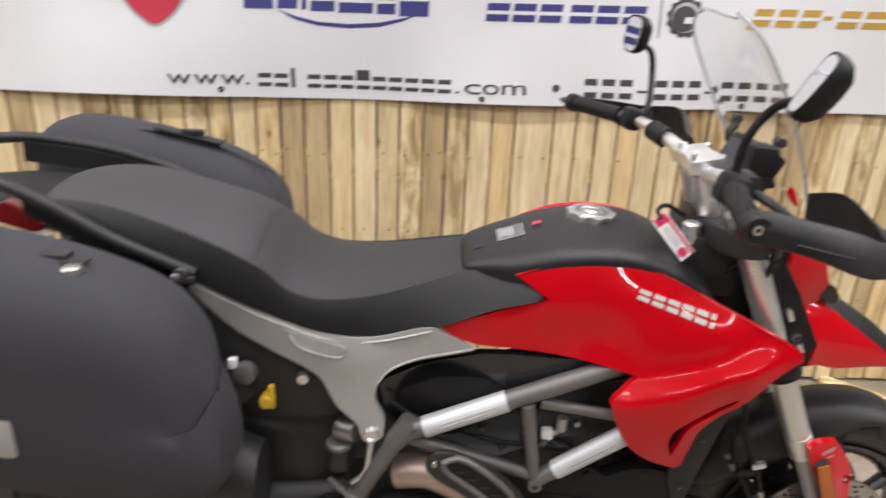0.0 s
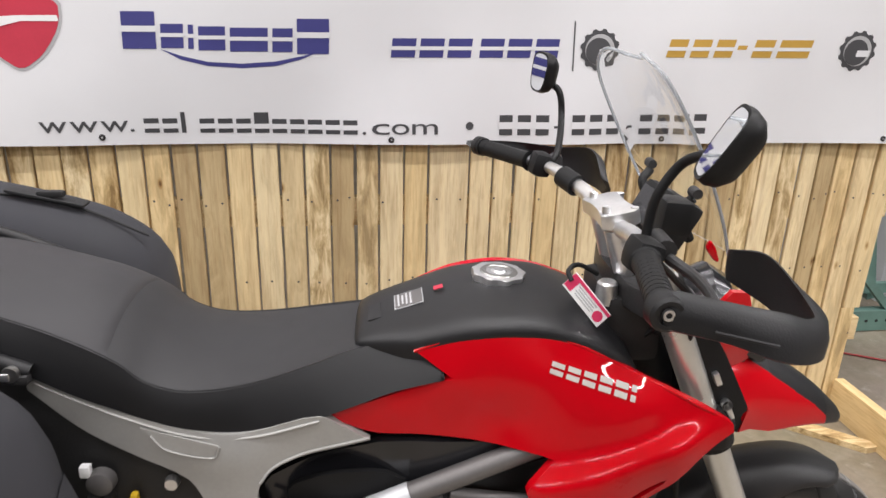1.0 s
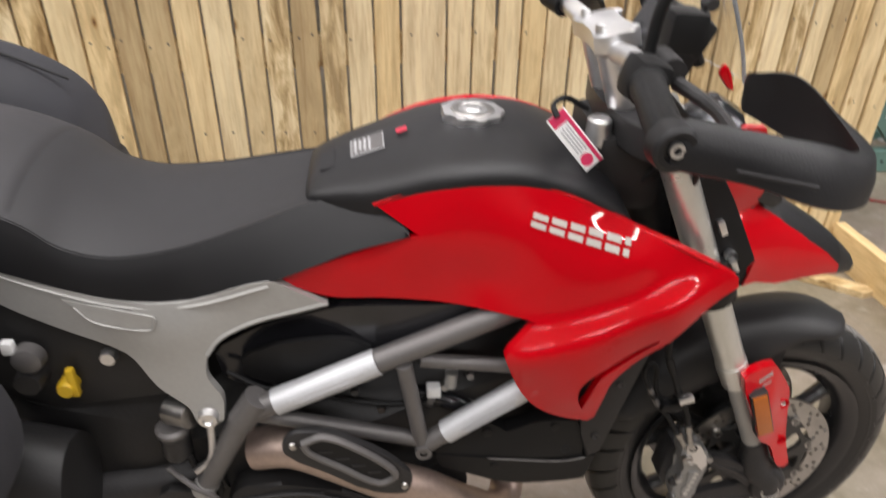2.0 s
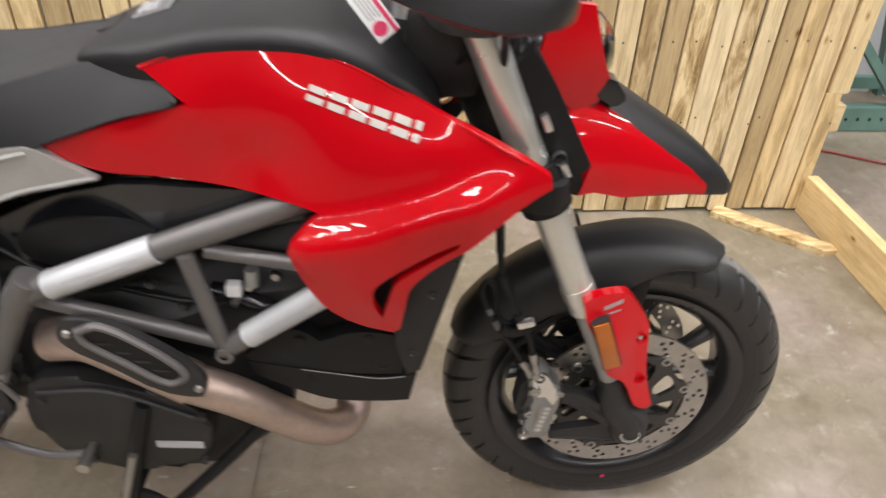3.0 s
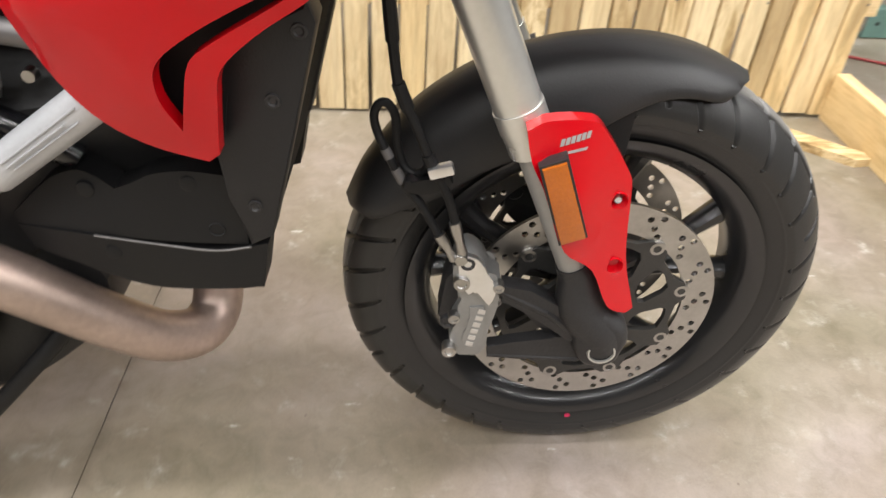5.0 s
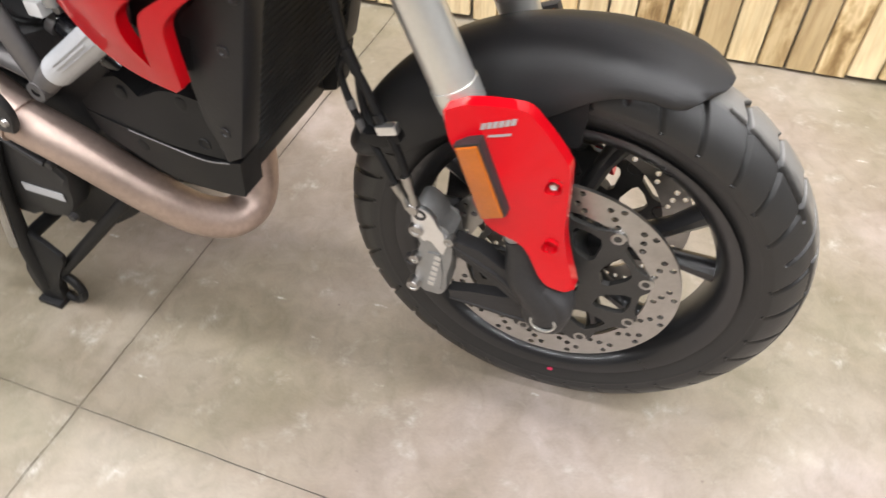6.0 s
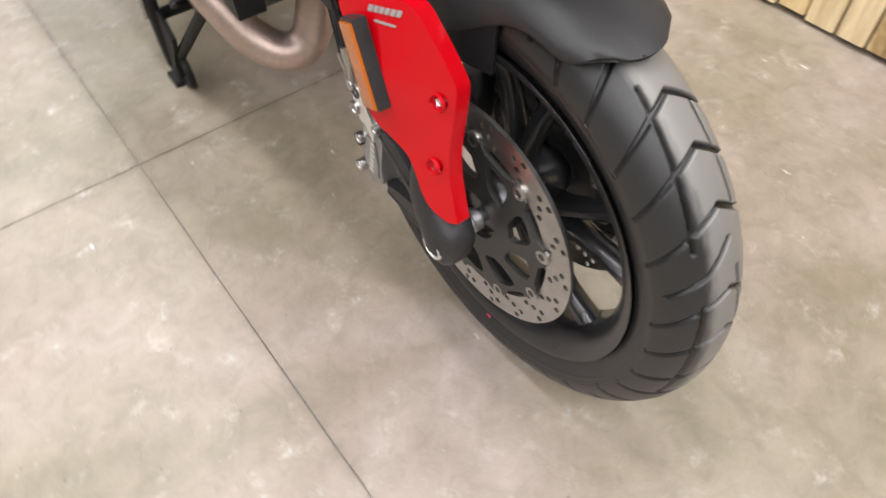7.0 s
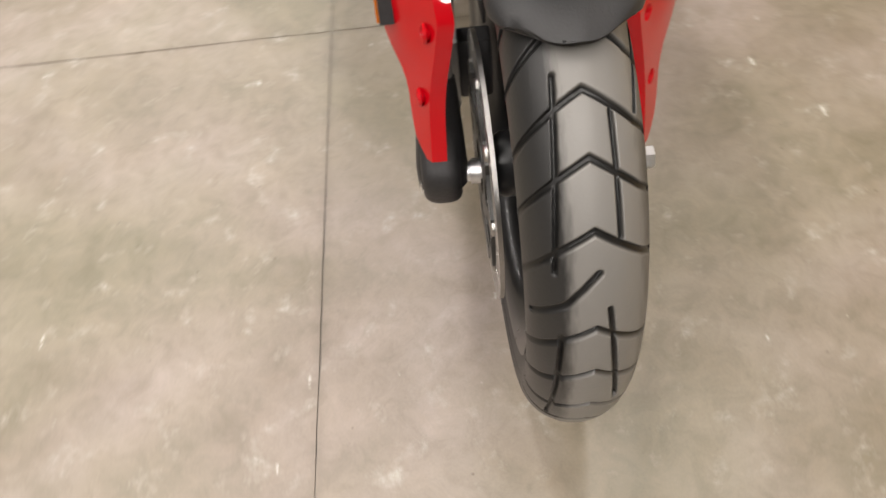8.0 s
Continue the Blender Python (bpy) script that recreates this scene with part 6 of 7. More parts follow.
# -- rider's footrest and brake pedal
for s in (1, -1):
    bm = bmesh.new()
    add_plate(bm, rounded([(-1.05, 0.46), (-0.98, 0.45), (-0.97, 0.38), (-1.02, 0.33), (-1.06, 0.40)], 0.2, 1), -0.19 * s, -0.172 * s, 0.003)
    rest = part("footrest_plate", bm, CAST_DARK, bike, "dark footrest plate")
    part("footrest", tube([(-1.0, -0.19 * s, 0.37), (-1.0, -0.29 * s, 0.375)], [0.014, 0.017], 14), STEEL, rest)
    part("pedal", tube([(-1.02, -0.20 * s, 0.33), (-0.93, -0.215 * s, 0.315), (-0.86, -0.22 * s, 0.325)], 0.007, 10), FRAME_GREY, rest)
    part("pedal_tip", tube([(-0.86, -0.205 * s, 0.325), (-0.86, -0.25 * s, 0.325)], 0.010, 10), STEEL, rest)
    part("stand_spring", tube([(-0.80, -0.21 * s, 0.31), (-0.845, -0.205 * s, 0.17)], 0.007, 10), STEEL, rest)
for s in (1, -1):
    part("tube_end", tube([(-0.972, -0.1855 * s, 0.474), (-0.984, -0.1845 * s, 0.450)], 0.0192, 20), PLATE_GREY, bike, "bright ring at the end of the frame tube")
    # Dark disc painting the shade inside the open tube end.
    part("tube_bore", tube([(-0.9838, -0.1845 * s, 0.4504), (-0.9845, -0.1845 * s, 0.4490)], 0.0150, 18), DARK_GAP, bike)
part("reservoir_lid", lathe([(0.028, 0.0), (0.031, 0.021), (0.027, 0.0255), (0.020, 0.0255)], (-1.01, -0.175, 0.555), 24, "z"), FRAME_GREY, bike)
part("fluid_reservoir", lathe([(-0.03, 0.0), (-0.03, 0.020), (-0.024, 0.022), (0.012, 0.022), (0.016, 0.025), (0.026, 0.025), (0.028, 0.0)], (-1.01, -0.175, 0.555), 24, "z"), CAST_DARK, bike, "dark brake fluid reservoir")
part("brake_switch", tube([(-1.01, -0.165, 0.605), (-0.975, -0.185, 0.612)], [0.022, 0.020], 18), STEEL, bike)
part("link_rod", tube([(-0.948, -0.195, 0.60), (-0.958, -0.19, 0.53), (-0.985, -0.19, 0.50)], 0.006, 10), ALU, bike)
part("rear_hose", tube([(-1.03, -0.18, 0.50), (-0.99, -0.20, 0.475), (-0.965, -0.205, 0.46), (-0.95, -0.2, 0.42)], 0.0048, 8), FRAME_GREY, bike)
part("reservoir_hose", tube([(-1.0, -0.175, 0.54), (-0.985, -0.18, 0.49), (-0.96, -0.175, 0.44), (-1.0, -0.17, 0.38)], 0.006, 8), BLACK_PLASTIC, bike)
part("adjuster_knob", lathe([(-0.02, 0.0), (-0.02, 0.011), (-0.014, 0.014), (0.012, 0.014), (0.016, 0.0)], (-1.135, -0.15, 0.655), 18), YELLOW, bike, "yellow plastic adjuster knob")
part("cable_tie", box((-1.125, -0.16, 0.665), (0.012, 0.012, 0.050), 0.004), YELLOW, bike)
part("lock_barrel", lathe([(-0.02, 0.0), (-0.02, 0.018), (0.01, 0.022)], (-1.18, -0.155, 0.675), 18), CAST_DARK, bike)
part("tail_bolt", lathe([(-0.006, 0.0), (-0.006, 0.010), (0.006, 0.012)], (-1.064, -0.165, 0.711), 16), ALU, bike)
part("valve_cap", lathe([(-0.012, 0.0), (-0.012, 0.012), (-0.008, 0.020), (0.010, 0.022)], (-1.171, -0.165, 0.715), 20), FRAME_GREY, bike)
part("white_plug", box((-1.191, -0.165, 0.737), (0.016, 0.014, 0.020), 0.003), WHITE, bike)
part("tail_latch", box((-1.262, -0.175, 0.905), (0.040, 0.016, 0.014), 0.004), CAST_DARK, bike)
part("latch_tongue", box((-1.272, -0.180, 0.912), (0.014, 0.014, 0.012), 0.003), ALU, bike)
part("under_tail", plate(rounded([(-1.26, 0.88), (-1.05, 0.79), (-0.96, 0.74), (-0.98, 0.62), (-1.2, 0.60), (-1.45, 0.80), (-1.55, 0.93)], 0.15, 1), -0.145, 0.145, 0.006), ENGINE_BLACK, bike)

# Dark block added to close the gap behind the engine; no known part.
part("rear_shock_cover", add_loft(bmesh.new(), [[(x, w * math.cos(a), z + h * math.sin(a)) for a in (math.pi / 8 + math.pi / 4 * k for k in range(8))] for x, w, z, h in ((-1.32, 0.10, 0.60, 0.12), (-1.22, 0.14, 0.52, 0.2), (-1.08, 0.145, 0.47, 0.22), (-0.98, 0.13, 0.46, 0.18))]), ENGINE_BLACK, bike)
for s in (1, -1):
    edge = [(x, (tank_depth(x, z) + 0.0012) * s, z - 0.002) for x, z in SIDE[:9]]
    part("tank_rim", tube(edge, 0.0030, 12), RED, bike)
for s in (1, -1):
    part("connector", box((-0.618, -0.150 * s, 0.604), (0.022, 0.018, 0.02), 0.003), WHITE, bike, "white plastic wiring connector")
    part("sensor", tube([(-0.592, -0.150 * s, 0.612), (-0.590, -0.150 * s, 0.640)], 0.010, 12), PLATE_GREY, bike)
    part("wire", tube([(-0.618, -0.145 * s, 0.594), (-0.66, -0.14 * s, 0.57), (-0.72, -0.14 * s, 0.575), (-0.80, -0.14 * s, 0.60), (-0.86, -0.145 * s, 0.66)], 0.004, 8), BLACK_PLASTIC, bike)
    part("wire", tube([(-0.70, -0.155 * s, 0.66), (-0.78, -0.165 * s, 0.625), (-0.86, -0.165 * s, 0.635), (-0.92, -0.16 * s, 0.67)], 0.0035, 8), BLACK_PLASTIC, bike)
    part("clip", box((-0.735, -0.168 * s, 0.682), (0.055, 0.008, 0.014), 0.002, Matrix.Translation((-0.735, 0, 0.682)) @ pose(0, 0, 0, 0, -22, 0) @ Matrix.Translation((0.735, 0, -0.682))), STEEL, bike)

# -- rear wheel and arm
REAR = -1.495
rear = part("rear_tyre", moved(lathe([(-0.086, 0.225), (-0.09, 0.255), (-0.075, 0.285), (-0.04, 0.308), (0.0, 0.316), (0.04, 0.308), (0.075, 0.285), (0.09, 0.255), (0.086, 0.225)], (0, 0, 0), 96), Matrix.Translation((REAR, 0, 0.345))), RUBBER, bike, "black rear road tyre")
rear_rim = part("rear_rim", moved(lathe([(-0.075, 0.228), (-0.06, 0.205), (0.06, 0.205), (0.075, 0.228), (0.05, 0.218), (-0.05, 0.218)], (0, 0, 0), 72, closed=True), Matrix.Translation((REAR, 0, 0.345))), RIM_BLACK, bike)
for k in range(5):
    a = radians(72 * k)
    part("spoke", tube([(REAR, 0, 0.345), (REAR + 0.21 * math.cos(a), 0, 0.345 + 0.21 * math.sin(a))], 0.016, 10), RIM_BLACK, rear_rim)
both("swingarm", lambda: tube([(-0.96, -0.12, 0.43), (-1.2, -0.13, 0.40), (REAR - 0.04, -0.125, 0.345)], [0.034, 0.040, 0.028], 16), CAST_DARK, bike, "dark cast swingarm")

# -- tail
part("tail_cover", add_loft(bmesh.new(), [[(x, w * math.cos(a), z + h * math.sin(a)) for a in (2 * math.pi * k / 16 for k in range(16))] for x, w, z, h in ((-1.34, 0.140, 0.935, 0.028), (-1.44, 0.140, 0.962, 0.030), (-1.54, 0.132, 0.982, 0.030), (-1.64, 0.105, 0.992, 0.026), (-1.72, 0.06, 0.995, 0.02))]), BLACK_PLASTIC, bike, "black plastic tail cover")
for s in (1, -1):
    if s > 0:
        part("tail_light", plate(rounded([(-1.585, 1.012), (-1.565, 1.022), (-1.505, 0.985), (-1.52, 0.962), (-1.60, 0.985)], 0.2, 1), -0.142 * s, -0.118 * s, 0.004), TAIL_RED, bike, "red tail light lens")
    rail = [(-1.245, -0.165, 0.912), (-1.30, -0.170, 0.938), (-1.383, -0.170, 0.975), (-1.46, -0.168, 1.018), (-1.53, -0.160, 1.048), (-1.62, -0.13, 1.066), (-1.72, -0.07, 1.066)]
    if s < 0:
        rail = [(-1.30, -0.172, 0.955), (-1.40, -0.172, 0.998), (-1.50, -0.172, 1.028), (-1.58, -0.170, 1.042), (-1.69, -0.160, 1.055), (-1.80, -0.130, 1.05)]
    part("grab_rail", tube([(x, y * s, z) for x, y, z in rail], 0.0115, 14), GREY_PLASTIC, bike, "black passenger grab rail")
    part("rail_web", add_loft(bmesh.new(), [[(x, (y + 0.004) * s, z - 0.004), (x, (y + 0.008) * s, z - 0.045), (x, (y + 0.022) * s, z - 0.045), (x, (y + 0.018) * s, z - 0.004)] for x, y, z in rail[1:5]]), BLACK_PLASTIC, bike)
    part("rail_foot", lathe([(-0.012, 0.0), (-0.012, 0.012), (0.012, 0.014)], (-1.265, -0.172 * s, 0.915), 16), STEEL, bike)


# -- soft panniers
def pannier(s, dx, dz):
    bm = bmesh.new()
    secs = []
    for u in np.linspace(-1, 1, 33):
        ring = []
        fu = (1 - abs(u) ** 3.6) ** (1 / 3.6) if abs(u) < 1 else 0.02
        for k in range(40):
            a = 2 * math.pi * k / 40
            c, d = math.cos(a), math.sin(a)
            rr = (abs(c) ** 3.2 + abs(d) ** 3.2) ** (-1 / 3.2)
            y, z = 0.125 * rr * c * max(fu, 0.02), 0.205 * rr * d * max(fu, 0.02)
            x = 0.285 * u
            lump = 0.006 * noise.noise(Vector((x * 7, y * 7, z * 7 + s * 3)))
            ring.append((-1.385 + x - 0.30 * z * (1 if z < 0 else 0.25), s * (-0.325 + y * (1 + lump * 4)), 0.80 + z + 0.10 * u * -1 * (0.6 if z > 0 else 0.3) + lump))
        secs.append(ring)
    add_loft(bm, secs)
    moved(bm, Matrix.Translation((dx, 0, dz)))
    bag = part("pannier", bm, BAG, bike, "dark navy soft fabric pannier", smooth=70)
    shift = Matrix.Translation((dx, 0, dz))
    if s < 0:
        part("zip", moved(tube([(-1.62, s * -0.30, 0.985), (-1.45, s * -0.30, 1.012), (-1.28, s * -0.30, 0.985), (-1.14, s * -0.30, 0.925)], 0.003, 8), shift), BAG_TRIM, bag)
        part("flap", moved(box((-1.33, s * -0.305, 1.004), (0.15, 0.035, 0.006), 0.002, Matrix.Translation((-1.33, 0, 1.004)) @ pose(0, 0, 0, 0, 12, 0) @ Matrix.Translation((1.33, 0, -1.004))), shift), BAG_TRIM, bag)
        part("pull_tab", moved(box((-1.32, s * -0.30, 1.012), (0.05, 0.018, 0.012), 0.003), shift), BAG_TRIM, bag)
        return
    for x, y, z in ((-1.434, -0.25, 1.004), (-1.335, -0.352, 0.998)):
        part("stud", lathe([(0.006, 0.0), (0.006, 0.010), (0.003, 0.015), (-0.004, 0.017)], (x, y, z), 20, "z"), STEEL, bag)
    part("buckle", box((-1.375, -0.325, 1.006), (0.050, 0.026, 0.012), 0.004), CAST_DARK, bag)
    part("strap", box((-1.40, -0.335, 1.003), (0.16, 0.022, 0.004), 0.001), BAG_TRIM, bag)
    part("side_badge", box((-1.425, -0.445, 0.77), (0.045, 0.018, 0.065), 0.008), PLATE_GREY, bag, "grey plastic badge")


pannier(1, -0.05, 0.018)
pannier(-1, -0.085, 0.035)

# -- handlebar
BAR = [(-0.446, -0.455, 1.138), (-0.425, -0.34, 1.136), (-0.402, -0.24, 1.130), (-0.378, -0.13, 1.108), (-0.372, -0.05, 1.092), (-0.378, 0.05, 1.092), (-0.392, 0.12, 1.106), (-0.432, 0.21, 1.124), (-0.49, 0.30, 1.128), (-0.556, 0.395, 1.128)]
part("handlebar", tube(BAR, [0.011, 0.011, 0.012, 0.014, 0.0145, 0.0145, 0.014, 0.012, 0.011, 0.011], 18), ALU, bike, "silver tapered handlebar")
for a, b in (((-0.448, -0.462, 1.139), (-0.420, -0.315, 1.135)), ((-0.555, 0.393, 1.128), (-0.470, 0.268, 1.127))):
    a, b = Vector(a), Vector(b)
    grip = part("grip", tube([a, a.lerp(b, 0.06), a.lerp(b, 0.1), a.lerp(b, 0.9), b], [0.019, 0.0195, 0.0165, 0.017, 0.021], 20, 3), BLACK_PLASTIC, bike, "black ribbed rubber grip")
    for k in range(9):
        c = a.lerp(b, 0.15 + 0.08 * k)
        part("grip_rib", tube([c, c.lerp(b, 0.03)], 0.0171, 16), BLACK_PLASTIC, grip)
    d = (a - b).normalized()
    part("bar_end", tube([a, a + d * 0.012, a + d * 0.016], [0.020, 0.020, 0.014], 20, 2), GREY_PLASTIC, bike)
    part("bar_end_bolt", tube([a + d * 0.0165, a + d * 0.020], [0.0085, 0.007], 16), ALU, bike)
    c = b + (b - a).normalized() * 0.03
    part("switch_pod", moved(box((0, 0, 0), (0.043, 0.05, 0.048), 0.016), Matrix.Translation(c) @ pose(0, 0, 0, 0, 15, 5)), BLACK_PLASTIC, bike, "black switch pod")
    lever = [c + Vector((0.035, 0, -0.005)), c.lerp(a, 0.25) + Vector((0.062, 0, -0.014)), c.lerp(a, 0.6) + Vector((0.07, 0, -0.016)), c.lerp(a, 0.9) + Vector((0.06, 0, -0.014))]
    part("lever", tube(lever, [0.008, 0.007, 0.006, 0.007], 10), CAST_DARK, bike)
    part("master_cylinder", tube([c + Vector((0.03, 0.0, 0.006)), c + Vector((0.035, 0.03 if c.y > 0 else 0.055, 0.004))], 0.014, 12), CAST_DARK, bike)
part("clutch_perch", tube([(-0.420, 0.182, 1.118), (-0.402, 0.142, 1.110)], 0.0205, 18), BLACK_PLASTIC, bike, "black clutch lever perch")
part("bar_clamp", moved(plate(rounded([(-0.034, -0.058), (0.034, -0.058), (0.026, -0.02), (0.026, 0.02), (0.034, 0.058), (-0.034, 0.058), (-0.026, 0.02), (-0.026, -0.02)], 0.2, 1), 0.0, 0.026, 0.004, "z"), Matrix.Translation((-0.374, 0.0, 1.094)) @ pose(0, 0, 0, 0, -12, 4)), ALU, bike, "bright aluminium handlebar clamp")
for y in (-0.042, 0.042):
    part("riser", tube([(-0.345, y, 1.02), (-0.373, y, 1.095)], [0.022, 0.019], 18), ALU, bike, "bright aluminium riser")
    for x in (-0.396, -0.350):
        part("clamp_bolt", lathe([(0.004, 0.0), (0.004, 0.004), (0.006, 0.005), (0.006, 0.007), (-0.004, 0.007)], (x, y, 1.120), 12, "z"), ALU, bike)
part("ignition_lock", lathe([(0.018, 0.0), (0.018, 0.013), (0.014, 0.017), (-0.02, 0.019)], (-0.381, -0.06, 0.992), 20, "z"), ALU, bike, "ignition lock")


# -- hand guards
def hand_guard(low_edge, top_edge):
    """A curved shell between a lower rail and an upper edge, its rim turned in."""
    low, top = spline(low_edge, 7), spline(top_edge, 7)
    mid = sum(low, Vector()) / len(low)
    secs = []
    for p, q in zip(low, top):
        out = p - mid
        out.z = 0
        out = out.normalized() * 0.011
        h = q - p
        secs.append([p, p + h * 0.12 + out, p + h * 0.5 + out * 1.25, p + h * 0.88 + out, q, q - out * 0.5, p + h * 0.5 + out * 0.55, p - out * 0.5])
    return add_loft(bmesh.new(), secs)


GUARD_LOW = [(-0.450, -0.478, 1.128), (-0.394, -0.492, 1.120), (-0.345, -0.499, 1.104), (-0.305, -0.486, 1.092), (-0.268, -0.445, 1.082), (-0.240, -0.36, 1.070), (-0.228, -0.26, 1.060), (-0.235, -0.16, 1.055)]
GUARD_TOP = [(-0.450, -0.472, 1.170), (-0.390, -0.484, 1.160), (-0.335, -0.482, 1.148), (-0.290, -0.460, 1.130), (-0.258, -0.422, 1.121), (-0.243, -0.35, 1.125), (-0.238, -0.26, 1.132), (-0.242, -0.17, 1.106)]
part("hand_guard", hand_guard(GUARD_LOW, GUARD_TOP), GREY_PLASTIC, bike, "charcoal plastic hand guard", smooth=60)
LEFT_LOW = [Vector(v) for v in ((-0.452, -0.466, 1.119), (-0.36, -0.461, 1.106), (-0.262, -0.432, 1.071), (-0.212, -0.350, 1.050), (-0.225, -0.27, 1.05))]
LEFT_TOP = [Vector(v) for v in ((-0.452, -0.478, 1.132), (-0.36, -0.470, 1.128), (-0.262, -0.432, 1.120), (-0.222, -0.345, 1.130), (-0.235, -0.27, 1.085))]
SWING = Matrix.Translation((-0.36, 0, 0)) @ pose(0, 0, 0, 0, 0, 7.5) @ Matrix.Translation((0.36, 0, 0))
part("hand_guard", moved(mirrored(hand_guard([SWING.inverted() @ v for v in LEFT_LOW], [SWING.inverted() @ v for v in LEFT_TOP])), SWING), GREY_PLASTIC, bike, "charcoal plastic hand guard", smooth=60)


part("guard_end", lathe([(-0.007, 0.0), (-0.007, 0.0105), (-0.012, 0.0115), (-0.012, 0.016), (-0.009, 0.0195), (0.006, 0.0215)], (-0.457, -0.472, 1.148), 28), GREY_PLASTIC, bike)
part("guard_bolt", lathe([(-0.009, 0.0), (-0.009, 0.0028), (-0.0118, 0.0036), (-0.0118, 0.0062), (-0.008, 0.0072)], (-0.457, -0.472, 1.148), 18), ALU, bike)
part("guard_rib", tube([(-0.416, -0.5025, 1.139), (-0.385, -0.5085, 1.134), (-0.353, -0.5125, 1.128)], 0.0016, 8), GREY_PLASTIC, bike)


# -- mirrors
def mirror(centre, face, stem, w=0.062, h=0.040):
    """A mirror head: a deep rounded shell, the glass set in its face."""
    c, f = Vector(centre), Vector(face).normalized()
    side = f.cross(Vector((0, 0, 1))).normalized()
    up = side.cross(f)

    def ring(k, depth, grow=1.0):
        out = []
        for j in range(32):
            a = 2 * math.pi * j / 32
            u, v = math.copysign(abs(math.cos(a)) ** 0.62, math.cos(a)), math.copysign(abs(math.sin(a)) ** 0.62, math.sin(a))
            out.append(c + side * w * k * u * (1 + 0.10 * v) + up * h * k * v * grow + f * depth)
        return out

    head = part("mirror_shell", add_loft(bmesh.new(), [ring(0.93, 0.0), ring(1.0, 0.002), ring(1.03, -0.007), ring(0.94, -0.018), ring(0.68, -0.028), ring(0.25, -0.033)]), BLACK_PLASTIC, bike, "black plastic mirror housing", smooth=60)
    part("mirror_glass", add_loft(bmesh.new(), [ring(0.90, 0.0008), ring(0.90, 0.0020)]), MIRROR, head, "mirror glass")
    part("mirror_stem", tube(stem, 0.0068, 12), BLACK_PLASTIC, head)


mirror((-0.396, -0.420, 1.307), (-0.83, 0.24, 0.47), [(-0.379, -0.40, 1.285), (-0.356, -0.33, 1.276), (-0.368, -0.26, 1.25), (-0.392, -0.245, 1.20), (-0.398, -0.24, 1.14)], 0.043, 0.043)
mirror((-0.445, 0.37, 1.290), (-0.97, -0.12, 0.12), [(-0.425, 0.36, 1.270), (-0.405, 0.345, 1.252), (-0.40, 0.33, 1.2), (-0.42, 0.25, 1.15), (-0.44, 0.235, 1.125)], 0.050, 0.040)

# -- dash and screen
part("dashboard", moved(box((0, 0, 0), (0.055, 0.13, 0.085), 0.012), Matrix.Translation((-0.30, -0.02, 1.105)) @ pose(0, 0, 0, 0, 28, 3)), BLACK_PLASTIC, bike, "black dashboard housing")
part("dash_screen", moved(box((-0.0285, 0, 0), (0.002, 0.105, 0.06)), Matrix.Translation((-0.30, -0.02, 1.105)) @ pose(0, 0, 0, 0, 28, 3)), GLOSS_BLACK, bike)
part("fluid_pot", moved(box((0, 0, 0), (0.046, 0.05, 0.05), 0.008), Matrix.Translation((-0.335, -0.16, 1.15)) @ pose(0, 0, 0, 0, 5, 3)), BLACK_PLASTIC, bike, "black brake fluid pot")
secs = []
for x, z, w in ((-0.181, 1.050, 0.095), (-0.212, 1.107, 0.110), (-0.254, 1.180, 0.120), (-0.297, 1.253, 0.120), (-0.332, 1.311, 0.110), (-0.349, 1.342, 0.088), (-0.357, 1.360, 0.05)):
    f = [(x - 0.030 * abs(t) ** 2.2, w * t, z + 0.010 * t * t) for t in np.linspace(-1, 1, 17)]
    secs.append(f + [(p[0] + 0.0026, p[1] * 0.99, p[2] + 0.001) for p in f[::-1]])
screen = part("windscreen", moved(add_loft(bmesh.new(), secs), Matrix.Translation((-0.30, 0, 0)) @ pose(0, 0, 0, 0, 0, 13) @ Matrix.Translation((0.30, 0, 0))), CLEAR, bike, "clear plastic windscreen", smooth=60)
screen.visible_shadow = False
TURN_SCREEN = Matrix.Translation((-0.30, 0, 0)) @ pose(0, 0, 0, 0, 0, 13) @ Matrix.Translation((0.30, 0, 0))
rim = [TURN_SCREEN @ Vector(s[0]) for s in secs] + [TURN_SCREEN @ Vector(p) for p in secs[-1][4:13:4]] + [TURN_SCREEN @ Vector(s[16]) for s in secs[::-1]]
# Pale bead added to draw the highlight along the screen's edge.
part("screen_rim", tube(rim, 0.0028, 8, 4), EDGE_HIGHLIGHT, screen, "pale bead for the highlight along the windscreen's edge").visible_shadow = False
